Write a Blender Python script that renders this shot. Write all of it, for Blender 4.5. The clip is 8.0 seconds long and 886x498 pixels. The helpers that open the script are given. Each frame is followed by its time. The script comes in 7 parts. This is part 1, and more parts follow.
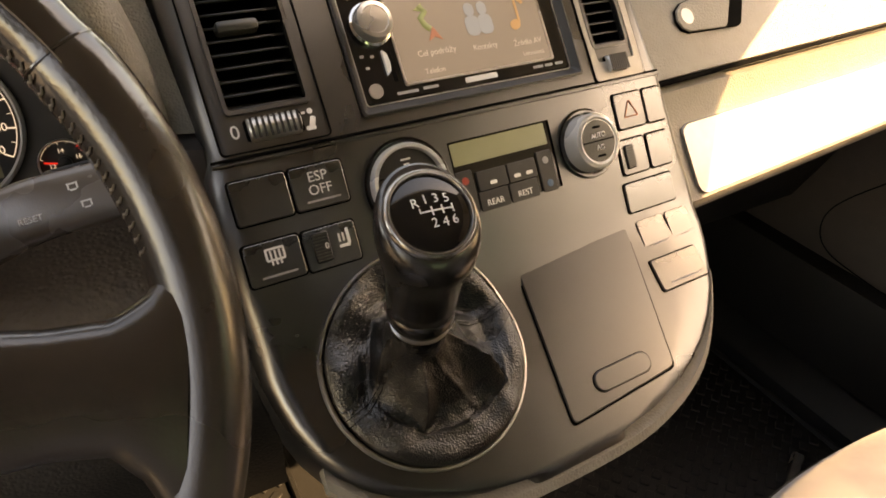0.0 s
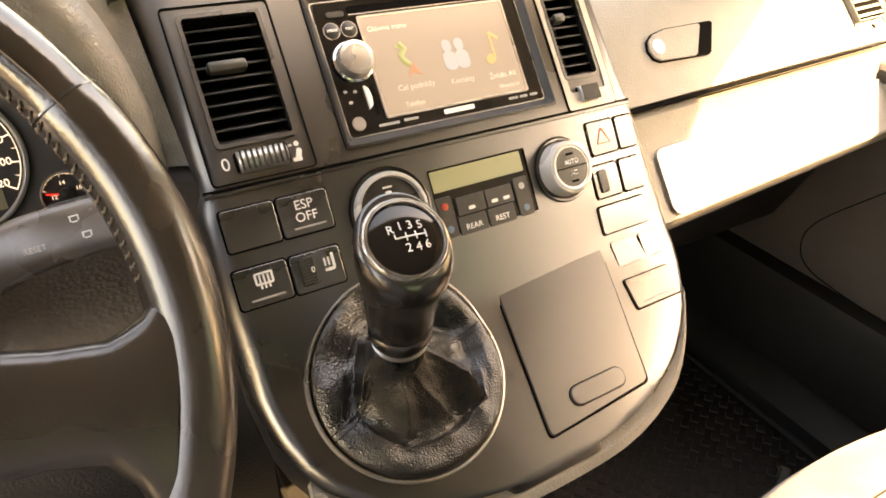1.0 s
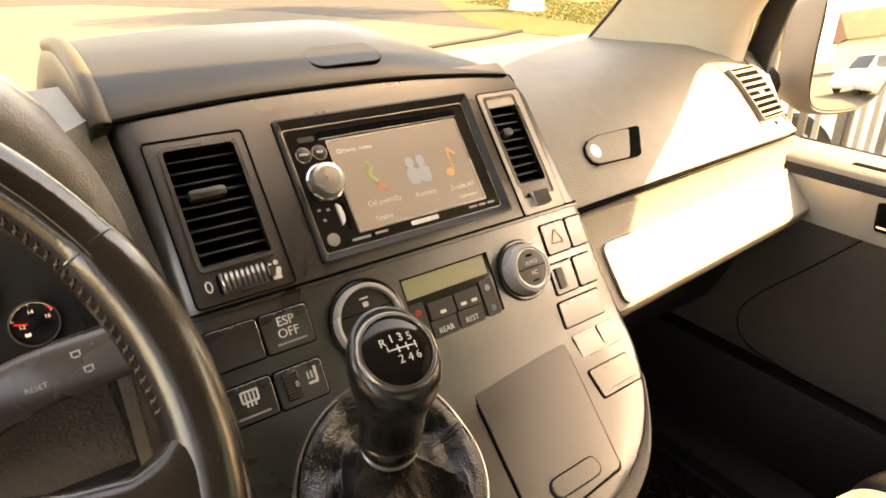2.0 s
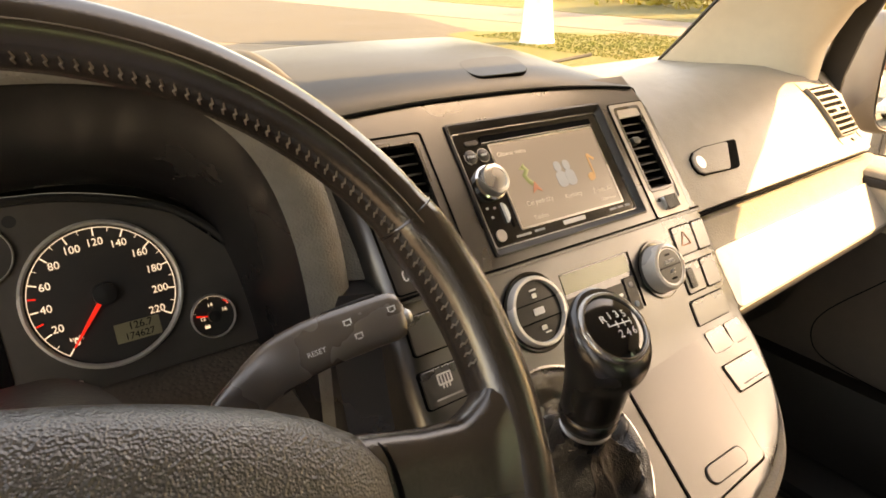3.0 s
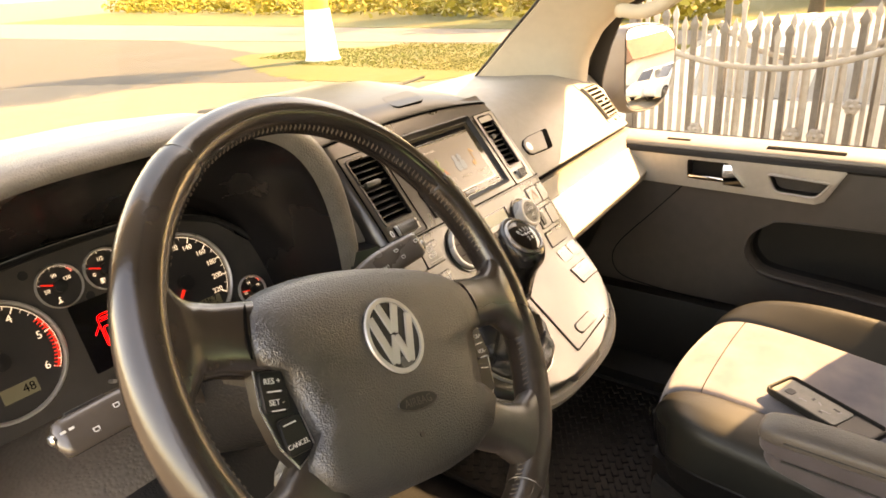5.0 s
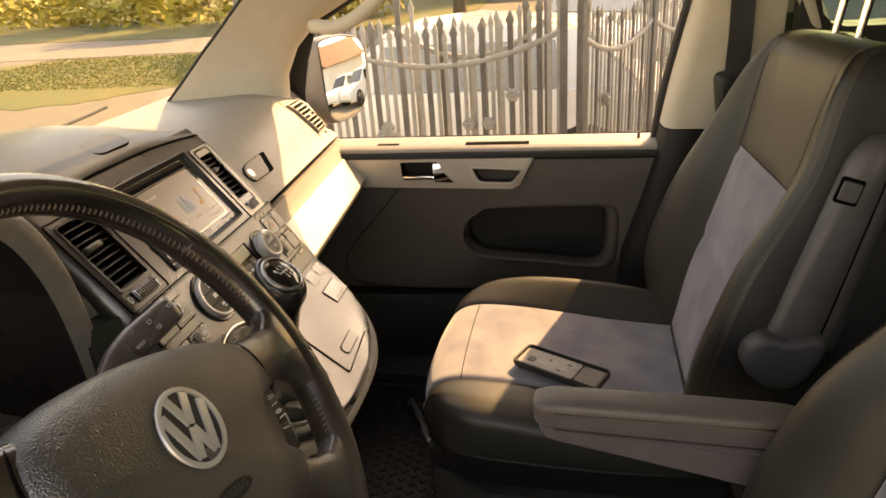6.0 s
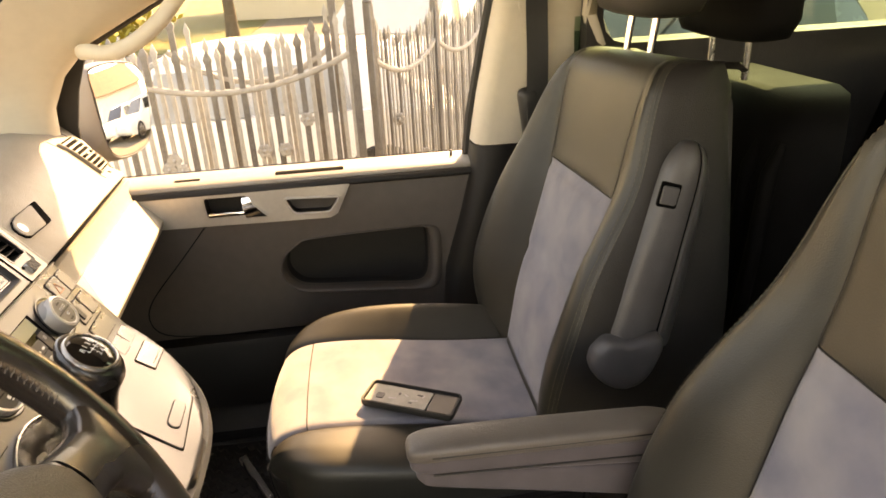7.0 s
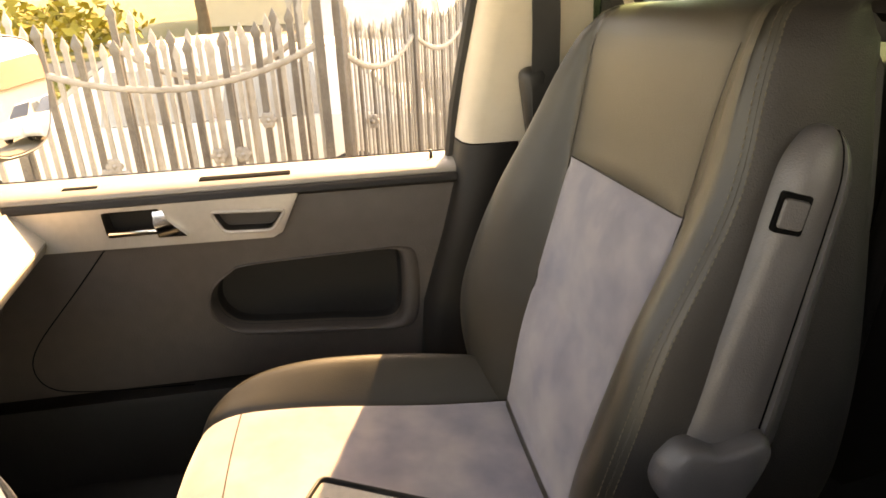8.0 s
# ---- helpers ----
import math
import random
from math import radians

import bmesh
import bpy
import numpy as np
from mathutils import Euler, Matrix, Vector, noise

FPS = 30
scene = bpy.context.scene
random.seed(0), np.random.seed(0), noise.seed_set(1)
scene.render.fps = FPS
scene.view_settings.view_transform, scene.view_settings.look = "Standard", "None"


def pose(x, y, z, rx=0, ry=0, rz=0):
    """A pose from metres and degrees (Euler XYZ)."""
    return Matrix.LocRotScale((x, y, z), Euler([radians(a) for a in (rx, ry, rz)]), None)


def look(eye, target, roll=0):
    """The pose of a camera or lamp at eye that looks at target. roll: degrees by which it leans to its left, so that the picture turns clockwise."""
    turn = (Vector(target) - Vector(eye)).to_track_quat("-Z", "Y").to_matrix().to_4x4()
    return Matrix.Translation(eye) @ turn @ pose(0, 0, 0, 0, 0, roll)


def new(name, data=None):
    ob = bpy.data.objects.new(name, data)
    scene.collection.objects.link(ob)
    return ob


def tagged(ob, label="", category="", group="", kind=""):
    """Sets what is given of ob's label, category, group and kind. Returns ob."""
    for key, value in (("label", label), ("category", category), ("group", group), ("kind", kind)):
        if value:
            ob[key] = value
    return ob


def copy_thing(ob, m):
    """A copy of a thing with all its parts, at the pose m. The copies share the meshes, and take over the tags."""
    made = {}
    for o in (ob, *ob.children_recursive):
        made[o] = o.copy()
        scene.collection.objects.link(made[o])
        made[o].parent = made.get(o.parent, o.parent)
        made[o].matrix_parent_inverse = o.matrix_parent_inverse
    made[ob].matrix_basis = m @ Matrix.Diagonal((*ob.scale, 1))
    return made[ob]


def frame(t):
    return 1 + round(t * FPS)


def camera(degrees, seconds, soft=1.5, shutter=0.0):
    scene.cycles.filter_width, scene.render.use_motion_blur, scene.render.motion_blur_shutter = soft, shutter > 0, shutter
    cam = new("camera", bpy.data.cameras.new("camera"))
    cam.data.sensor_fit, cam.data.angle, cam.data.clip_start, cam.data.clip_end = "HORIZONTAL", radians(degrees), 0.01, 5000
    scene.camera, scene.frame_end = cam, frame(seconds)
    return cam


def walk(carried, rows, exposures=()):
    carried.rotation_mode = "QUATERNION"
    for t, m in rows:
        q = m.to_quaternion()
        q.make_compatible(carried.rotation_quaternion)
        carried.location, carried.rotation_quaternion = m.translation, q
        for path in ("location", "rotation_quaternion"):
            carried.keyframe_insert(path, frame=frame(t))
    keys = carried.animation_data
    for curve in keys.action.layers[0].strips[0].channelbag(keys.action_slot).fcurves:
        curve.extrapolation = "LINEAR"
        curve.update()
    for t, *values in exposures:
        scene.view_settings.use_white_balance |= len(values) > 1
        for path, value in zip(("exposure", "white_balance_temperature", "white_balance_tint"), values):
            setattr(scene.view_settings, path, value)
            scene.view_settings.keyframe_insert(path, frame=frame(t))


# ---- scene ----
# camera: seconds, eye, yaw, pitch, roll
cam = camera(66.87, 8.0, soft=1.7)
ROWS = [
    (0.0, -0.2707, 0.1968, 0.9325, -28.27, -35.20, 0.35),
    (0.5, -0.2616, 0.1931, 0.9312, -28.05, -35.06, 0.01),
    (1.0, -0.2689, 0.1702, 0.9496, -28.38, -33.41, -0.28),
    (1.2, -0.2728, 0.1584, 0.9577, -28.91, -32.16, -0.56),
    (2.3, -0.3395, 0.1881, 0.9739, -35.38, -23.92, -0.95),
    (2.5, -0.3743, 0.2109, 0.9645, -34.91, -23.36, -1.02),
    (3.0, -0.4386, 0.2105, 0.9620, -34.10, -22.98, -0.86),
    (3.5, -0.5091, 0.1907, 0.9788, -33.44, -22.68, -1.19),
    (4.0, -0.5673, 0.1658, 0.9929, -35.16, -22.93, -2.16),
    (4.2, -0.5931, 0.1599, 0.9981, -38.21, -22.82, -2.37),
    (5.3, -0.8139, 0.0618, 1.0550, -56.97, -23.04, -4.24),
    (5.5, -0.8195, 0.0748, 1.0600, -61.63, -23.48, -4.01),
    (6.0, -0.7728, 0.1341, 1.0707, -77.69, -24.10, -4.31),
    (6.5, -0.7332, 0.1943, 1.0728, -91.23, -24.24, -3.50),
    (7.0, -0.7102, 0.1923, 1.0645, -96.32, -23.44, -3.11),
    (7.5, -0.6038, 0.1660, 1.0126, -98.95, -22.72, -2.07),
    (8.0, -0.3852, 0.1514, 0.9586, -98.28, -22.68, -2.31),
]


def aim(x, y, z, yaw, pitch, roll):
    a, b = radians(yaw), radians(pitch)
    return look((x, y, z), (x - math.sin(a) * math.cos(b), y + math.cos(a) * math.cos(b), z + math.sin(b)), roll)


EXPOSURES = [(t, e, 16000, 25) for t, e in ((0.0, 3.0), (0.5, 4.02), (1.0, 4.06), (2.5, 3.1), (3.5, 3.4), (4.0, 3.6), (5.5, 2.95), (6.0, 2.55), (6.5, 3.1), (7.0, 3.3), (7.5, 3.32), (8.0, 3.5))]
walk(cam, [(t, aim(*r)) for t, *r in ROWS], EXPOSURES)

# ---- light ----
SUN_TO = Vector((0.652, -0.367, 0.663)).normalized()
world = bpy.data.worlds.new("world")
scene.world = world
world.use_nodes = True
wn = world.node_tree.nodes
sky = wn.new("ShaderNodeTexSky")
sky.sky_type = "NISHITA"
sky.sun_disc = False
sky.sun_elevation = math.asin(SUN_TO.z)
sky.sun_rotation = math.atan2(SUN_TO.x, SUN_TO.y)
wn["Background"].inputs["Strength"].default_value = 0.14
world.node_tree.links.new(sky.outputs[0], wn["Background"].inputs["Color"])
sun = new("sun", bpy.data.lights.new("sun", "SUN"))
sun.data.energy, sun.data.angle, sun.data.color = 2.1, radians(0.6), (1.0, 0.86, 0.64)
sun.matrix_world = look(SUN_TO * 20, (0, 0, 0))


# ---- materials ----
def mat(name, color, rough=0.5, metal=0.0, vary=0.12, scale=40.0, bump=0.0, bscale=300.0, kind="noise", wear=0.0,
        coat=0.0, spec=0.5, second=None, emit=0.0, rand=0.0, sheen=0.0, ior=1.5, spread=0.3):
    """A procedural surface: base colour varied at two scales, fine relief, worn gloss."""
    m = bpy.data.materials.new(name)
    m.use_nodes = True
    n, l = m.node_tree.nodes, m.node_tree.links
    b = n["Principled BSDF"]
    tc = n.new("ShaderNodeTexCoord")
    big, small = n.new("ShaderNodeTexNoise"), n.new("ShaderNodeTexNoise")
    big.inputs["Scale"].default_value, small.inputs["Scale"].default_value = scale * 0.12, scale
    big.inputs["Detail"].default_value, small.inputs["Detail"].default_value = 5, 6
    for q in (big, small):
        l.new(tc.outputs["Object"], q.inputs["Vector"])
    add = n.new("ShaderNodeMath")
    l.new(big.outputs["Fac"], add.inputs[0]), l.new(small.outputs["Fac"], add.inputs[1])
    ramp = n.new("ShaderNodeMapRange")
    ramp.inputs["From Min"].default_value, ramp.inputs["From Max"].default_value = 1 - spread, 1 + spread
    l.new(add.outputs[0], ramp.inputs["Value"])
    mix = n.new("ShaderNodeMix")
    mix.data_type = "RGBA"
    hi = second or tuple(min(1, c * (1 + vary)) for c in color)
    lo = tuple(c * (1 - vary) for c in color) if not second else color
    mix.inputs["A"].default_value, mix.inputs["B"].default_value = (*lo, 1), (*hi, 1)
    l.new(ramp.outputs[0], mix.inputs["Factor"])
    out = mix.outputs["Result"]
    if rand:
        info, hsv, r2 = n.new("ShaderNodeObjectInfo"), n.new("ShaderNodeHueSaturation"), n.new("ShaderNodeMapRange")
        r2.inputs["To Min"].default_value, r2.inputs["To Max"].default_value = 1 - rand, 1 + rand
        l.new(info.outputs["Random"], r2.inputs["Value"]), l.new(r2.outputs[0], hsv.inputs["Value"])
        l.new(out, hsv.inputs["Color"])
        out = hsv.outputs[0]
    l.new(out, b.inputs["Base Color"])
    rr = n.new("ShaderNodeMapRange")
    rr.inputs["From Min"].default_value, rr.inputs["From Max"].default_value = 0.35, 0.65
    rr.inputs["To Min"].default_value, rr.inputs["To Max"].default_value = max(0.02, rough - 0.08 - wear), min(1, rough + 0.08)
    l.new(big.outputs["Fac"], rr.inputs["Value"]), l.new(rr.outputs[0], b.inputs["Roughness"])
    b.inputs["Metallic"].default_value = metal
    b.inputs["IOR"].default_value = ior
    b.inputs["Coat Weight"].default_value = coat
    b.inputs["Coat Roughness"].default_value = 0.06
    b.inputs["Specular IOR Level"].default_value = spec
    if sheen:
        b.inputs["Sheen Weight"].default_value, b.inputs["Sheen Roughness"].default_value = sheen, 0.4
    if emit:
        l.new(out, b.inputs["Emission Color"])
        b.inputs["Emission Strength"].default_value = emit
    if bump:
        bp = n.new("ShaderNodeBump")
        bp.inputs["Strength"].default_value, bp.inputs["Distance"].default_value = bump, 0.0012
        if kind == "grain":
            g = n.new("ShaderNodeTexVoronoi")
            g.feature = "SMOOTH_F1"
            g.inputs["Scale"].default_value = bscale
            l.new(tc.outputs["Object"], g.inputs["Vector"]), l.new(g.outputs["Distance"], bp.inputs["Height"])
        else:
            g = n.new("ShaderNodeTexNoise")
            g.inputs["Scale"].default_value, g.inputs["Detail"].default_value = bscale, 3
            l.new(tc.outputs["Object"], g.inputs["Vector"]), l.new(g.outputs["Fac"], bp.inputs["Height"])
        l.new(bp.outputs[0], b.inputs["Normal"])
    return m


def glass(name, color=(1, 1, 1), rough=0.0, gloss=0.05):
    """Thin pane: mostly clear, with a true gloss."""
    m = bpy.data.materials.new(name)
    m.use_nodes = True
    n, l = m.node_tree.nodes, m.node_tree.links
    n.remove(n["Principled BSDF"])
    tr, gl, mx, lw = n.new("ShaderNodeBsdfTransparent"), n.new("ShaderNodeBsdfGlossy"), n.new("ShaderNodeMixShader"), n.new("ShaderNodeLayerWeight")
    pw, sc = n.new("ShaderNodeMath"), n.new("ShaderNodeMath")
    pw.operation, sc.operation = "POWER", "MULTIPLY_ADD"
    pw.inputs[1].default_value, sc.inputs[1].default_value, sc.inputs[2].default_value = 5.0, gloss, 0.015
    tr.inputs["Color"].default_value = (*color, 1)
    gl.inputs["Roughness"].default_value = rough
    lw.inputs["Blend"].default_value = 0.5
    l.new(lw.outputs["Facing"], pw.inputs[0]), l.new(pw.outputs[0], sc.inputs[0]), l.new(sc.outputs[0], mx.inputs[0])
    l.new(tr.outputs[0], mx.inputs[1]), l.new(gl.outputs[0], mx.inputs[2])
    l.new(mx.outputs[0], n["Material Output"].inputs["Surface"])
    return m


M = dict(
    console=mat("console_plastic", (0.0085, 0.0084, 0.0085), 0.31, vary=0.2, scale=60, bump=0.08, bscale=900, spec=0.75, ior=1.85),
    dash=mat("dash_plastic", (0.245, 0.224, 0.192), 0.5, vary=0.08, scale=50, bump=0.5, bscale=520, kind="grain"),
    hood=mat("hood_plastic", (0.034, 0.0355, 0.030), 0.42, vary=0.1, scale=30, bump=0.12, bscale=800, spec=0.55, ior=1.5),
    hoodrim=mat("hood_rim_vinyl", (0.075, 0.062, 0.038), 0.5, vary=0.1, scale=30, bump=0.2, bscale=600, kind="grain"),
    dark=mat("dark_grained_plastic", (0.013, 0.012, 0.012), 0.5, vary=0.2, scale=60, bump=0.5, bscale=420, kind="grain"),
    dash_dark=mat("charcoal_grained_plastic", (0.215, 0.202, 0.184), 0.40, vary=0.15, scale=60, bump=0.6, bscale=640, kind="grain"),
    smooth_dark=mat("smooth_black_plastic", (0.011, 0.0100, 0.0108), 0.27, vary=0.1, scale=60, ior=1.8),
    stalk=mat("stalk_plastic", (0.105, 0.086, 0.074), 0.27, vary=0.1, scale=60, bump=0.05, bscale=900, ior=1.9),
    armdark=mat("arm_grey_vinyl", (0.080, 0.075, 0.076), 0.44, vary=0.15, scale=30, bump=0.2, bscale=700, kind="grain"),
    shelfgrain=mat("shelf_leather_grain", (0.15, 0.127, 0.108), 0.42, vary=0.15, scale=60, bump=1.0, bscale=260, kind="grain"),
    doorlow_shade=mat("door_lower_shaded", (0.009, 0.0078, 0.007), 0.58, vary=0.1, scale=40, bump=0.3, bscale=520, kind="grain"),
    black=mat("black_plastic", (0.012, 0.012, 0.012), 0.45, vary=0.2, scale=80),
    gap=mat("shadow_gap", (0.003, 0.003, 0.003), 0.9, spec=0.05),
    gloss=mat("gloss_black", (0.006, 0.006, 0.007), 0.12, vary=0.2, spec=0.5, coat=0.3),
    silver=mat("silver_paint", (0.46, 0.43, 0.385), 0.42, metal=0.4, vary=0.06, scale=90, bump=0.05, bscale=1500),
    chrome=mat("chrome", (0.8, 0.8, 0.8), 0.12, metal=1.0, vary=0.05),
    ringchrome=mat("ring_chrome", (0.42, 0.39, 0.36), 0.26, metal=0.85, vary=0.05),
    satin=mat("satin_metal", (0.55, 0.54, 0.52), 0.3, metal=0.9, vary=0.08),
    leather=mat("worn_leather", (0.042, 0.032, 0.027), 0.33, vary=0.55, scale=16, bump=0.10, bscale=520, wear=0.1, ior=1.85),
    wheelpad=mat("wheel_pad_vinyl", (0.034, 0.032, 0.028), 0.40, vary=0.3, scale=30, bump=0.6, bscale=860, kind="grain", ior=2.25),
    boot=mat("boot_leather", (0.0080, 0.0075, 0.0073), 0.29, vary=0.3, scale=45, bump=0.7, bscale=820, kind="grain", spec=0.6, ior=1.7),
    knobleather=mat("knob_leather", (0.017, 0.0145, 0.013), 0.30, vary=0.4, scale=60, bump=0.05, bscale=900, ior=1.9),
    armside=mat("armrest_side_cloth", (0.088, 0.073, 0.079), 0.85, vary=0.15, scale=30, bump=0.2, bscale=1200, sheen=0.3),
    thread=mat("thread", (0.17, 0.14, 0.115), 0.8),
    seatstitch=mat("seat_stitch", (0.085, 0.072, 0.052), 0.8),
    seatplastic=mat("seat_base_plastic", (0.05, 0.047, 0.042), 0.5, vary=0.15, scale=40, bump=0.3, bscale=500, kind="grain"),
    # black leather, darkened further so its colour carries the rear cabin's shade
    rearshade=mat("rear_leather_shaded", (0.0045, 0.0042, 0.004), 0.72, vary=0.2, scale=25, spec=0.12, bump=0.2, bscale=700, kind="grain"),
    seatthread=mat("seat_thread", (0.012, 0.011, 0.010), 0.8),
    seatleather=mat("seat_leather", (0.027, 0.025, 0.020), 0.46, vary=0.2, scale=18, bump=0.16, bscale=800, kind="grain", ior=1.5),
    seatside=mat("seat_side_leather", (0.021, 0.019, 0.0178), 0.52, vary=0.15, scale=25, spec=0.3, bump=0.3, bscale=700, kind="grain"),
    suede=mat("suede", (0.128, 0.130, 0.170), 0.95, vary=0.2, scale=13, spread=0.25, second=(0.285, 0.268, 0.278), bump=0.25, bscale=1400, sheen=0.4),
    armrest=mat("armrest_vinyl", (0.12, 0.102, 0.090), 0.42, vary=0.12, scale=30, bump=0.3, bscale=700, kind="grain"),
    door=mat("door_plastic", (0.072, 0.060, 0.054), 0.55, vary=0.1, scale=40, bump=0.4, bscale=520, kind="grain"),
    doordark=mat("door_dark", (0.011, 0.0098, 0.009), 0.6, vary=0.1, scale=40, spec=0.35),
    pillar=mat("pillar_trim", (0.52, 0.46, 0.37), 0.7, vary=0.05, scale=40, bump=0.2, bscale=900),
    ceilcloth=mat("ceiling_cloth", (0.45, 0.43, 0.385), 0.95, vary=0.05, scale=60, bump=0.3, bscale=900),
    liner=mat("headliner", (0.66, 0.62, 0.55), 0.95, vary=0.05, scale=60, bump=0.3, bscale=900),
    rubber=mat("rubber", (0.012, 0.012, 0.012), 0.6, vary=0.2),
    carpet=mat("carpet", (0.01, 0.01, 0.01), 0.95, vary=0.3, scale=200, bump=0.6, bscale=900),
    white=mat("white_print", (0.78, 0.77, 0.74), 0.6, vary=0.02),
    grey=mat("grey_print", (0.35, 0.34, 0.33), 0.6, vary=0.05),
    red=mat("red_needle", (0.7, 0.035, 0.025), 0.5, vary=0.05),
    ringmetal=mat("ring_metal", (0.62, 0.61, 0.58), 0.3, metal=0.35, vary=0.05),
    dialwhite=mat("backlit_print", (0.78, 0.77, 0.74), 0.6, vary=0.02, emit=0.12),
    needle=mat("backlit_needle", (0.75, 0.03, 0.025), 0.5, vary=0.05, emit=0.12),
    body=mat("van_paint", (0.05, 0.05, 0.055), 0.25, metal=0.3, vary=0.05, coat=0.6),
    ground=mat("gravel_ground", (0.15, 0.127, 0.095), 0.95, vary=0.15, scale=3.0, bump=0.5, bscale=30),
    asphalt=mat("asphalt", (0.064, 0.058, 0.049), 0.9, vary=0.2, scale=3.0, bump=0.3, bscale=60),
    road=mat("pale_road", (0.17, 0.148, 0.122), 0.9, vary=0.1, scale=2.0),
    grass=mat("grass", (0.055, 0.078, 0.014), 0.9, vary=0.3, scale=5.0, second=(0.145, 0.115, 0.036), bump=0.8, bscale=40),
    steel=mat("painted_steel", (0.14, 0.13, 0.12), 0.4, metal=0.2, vary=0.25, scale=60),
)


# ---- building helpers ----
BASE = {}


def thing(name, base=(0, 0, 0), label="", category="", group="", kind=""):
    ob = new(name)
    ob.location = base
    BASE[ob.name] = Vector(base)
    ob.empty_display_size = 0.05
    return tagged(ob, label, category, group, kind)


def finish(bm, name, material, base, smooth=40):
    bmesh.ops.translate(bm, verts=bm.verts, vec=-Vector(base))
    me = bpy.data.meshes.new(name)
    bm.normal_update()
    for f in bm.faces:
        f.smooth = len(f.verts) <= 4
    for e in bm.edges:
        if len(e.link_faces) == 2:
            e.smooth = e.calc_face_angle(0) < radians(smooth)
    bm.to_mesh(me)
    bm.free()
    me.materials.append(material)
    return me


def part(name, bm, material, parent, label="", smooth=40):
    """Links a bmesh, given in world space, as one mesh under a thing or a part."""
    base = BASE[parent.name]
    ob = new(name, finish(bm, name, material, base, smooth))
    ob.parent = parent
    BASE[ob.name] = base
    return tagged(ob, label)


def solo(name, bm, material, label="", category="", group="", kind="", base=(0, 0, 0), smooth=40):
    """One mesh that is a thing or a piece of the setting by itself."""
    ob = new(name, finish(bm, name, material, base, smooth))
    ob.location = base
    BASE[ob.name] = Vector(base)
    return tagged(ob, label, category, group, kind)


def plane_frame(origin, recline, yaw=0.0):
    """Frame of a reclined panel: x to the right, y up the panel, z out of it to the rear."""
    r, w = radians(recline), radians(yaw)
    u = Vector((math.cos(w), math.sin(w), 0))
    n = Vector((math.sin(w) * math.cos(r), -math.cos(w) * math.cos(r), math.sin(r)))
    v = n.cross(u)
    m = Matrix((u, v, n)).transposed().to_4x4()
    m.translation = origin
    return m


def at(bm, m):
    bmesh.ops.transform(bm, matrix=m, verts=bm.verts)
    return bm


def shift(x, y, z=0, rot=0):
    return Matrix.Translation((x, y, z)) @ Matrix.Rotation(radians(rot), 4, "Z")


def rrect(w, h, r, seg=4):
    """Outline of a rounded rectangle."""
    r = min(r, w / 2 - 1e-5, h / 2 - 1e-5)
    out = []
    for cx, cy, a0 in ((w / 2 - r, h / 2 - r, 0), (-w / 2 + r, h / 2 - r, 90), (-w / 2 + r, -h / 2 + r, 180), (w / 2 - r, -h / 2 + r, 270)):
        for k in range(seg + 1):
            a = radians(a0 + 90 * k / seg)
            out.append((cx + r * math.cos(a), cy + r * math.sin(a)))
    return out


def loft(rings, cap=(True, True), close=True):
    """Skin over rings of equal count."""
    bm = bmesh.new()
    vs = [[bm.verts.new(p) for p in ring] for ring in rings]
    n = len(rings[0])
    for a, b in zip(vs, vs[1:]):
        for k in range(n if close else n - 1):
            j = (k + 1) % n
            bm.faces.new((a[k], a[j], b[j], b[k]))
    if cap[0]:
        bm.faces.new(list(reversed(vs[0])))
    if cap[1]:
        bm.faces.new(vs[-1])
    bmesh.ops.recalc_face_normals(bm, faces=bm.faces)
    return bm


def slab(outline, z0, z1, edge=0.0):
    """A plate over a 2D outline from z0 to z1, its upper rim rounded by edge."""
    cx = sum(p[0] for p in outline) / len(outline)
    cy = sum(p[1] for p in outline) / len(outline)

    def inset(d):
        res = []
        for x, y in outline:
            l = math.hypot(x - cx, y - cy) or 1
            res.append((x - (x - cx) / l * d, y - (y - cy) / l * d))
        return res

    rings = [[(x, y, z0) for x, y in outline]]
    if edge:
        rings.append([(x, y, z1 - edge) for x, y in outline])
        rings.append([(x, y, z1 - edge * 0.3) for x, y in inset(edge * 0.3)])
        rings.append([(x, y, z1) for x, y in inset(edge)])
    else:
        rings.append([(x, y, z1) for x, y in outline])
    return loft(rings)


def frame_ring(outer, inner, z0, z1):
    """A flat ring between two outlines of equal count."""
    return loft([[(x, y, z0) for x, y in outer], [(x, y, z1) for x, y in outer], [(x, y, z1) for x, y in inner], [(x, y, z0) for x, y in inner],
                 [(x, y, z0) for x, y in outer]], cap=(False, False))


def lathe(profile, n=32, cap=True):
    """Turned shape about z from (radius, height) pairs."""
    rings = [[(r * math.cos(2 * math.pi * k / n), r * math.sin(2 * math.pi * k / n), z) for k in range(n)] for r, z in profile]
    return loft(rings, cap=(cap, cap))


def rbox(sx, sy, sz, bev=0.004, seg=2):
    bm = bmesh.new()
    bmesh.ops.create_cube(bm, size=1)
    bmesh.ops.scale(bm, vec=(sx, sy, sz), verts=bm.verts)
    if bev:
        bmesh.ops.bevel(bm, geom=bm.edges[:], offset=bev, segments=seg, profile=0.5, affect="EDGES")
    return bm


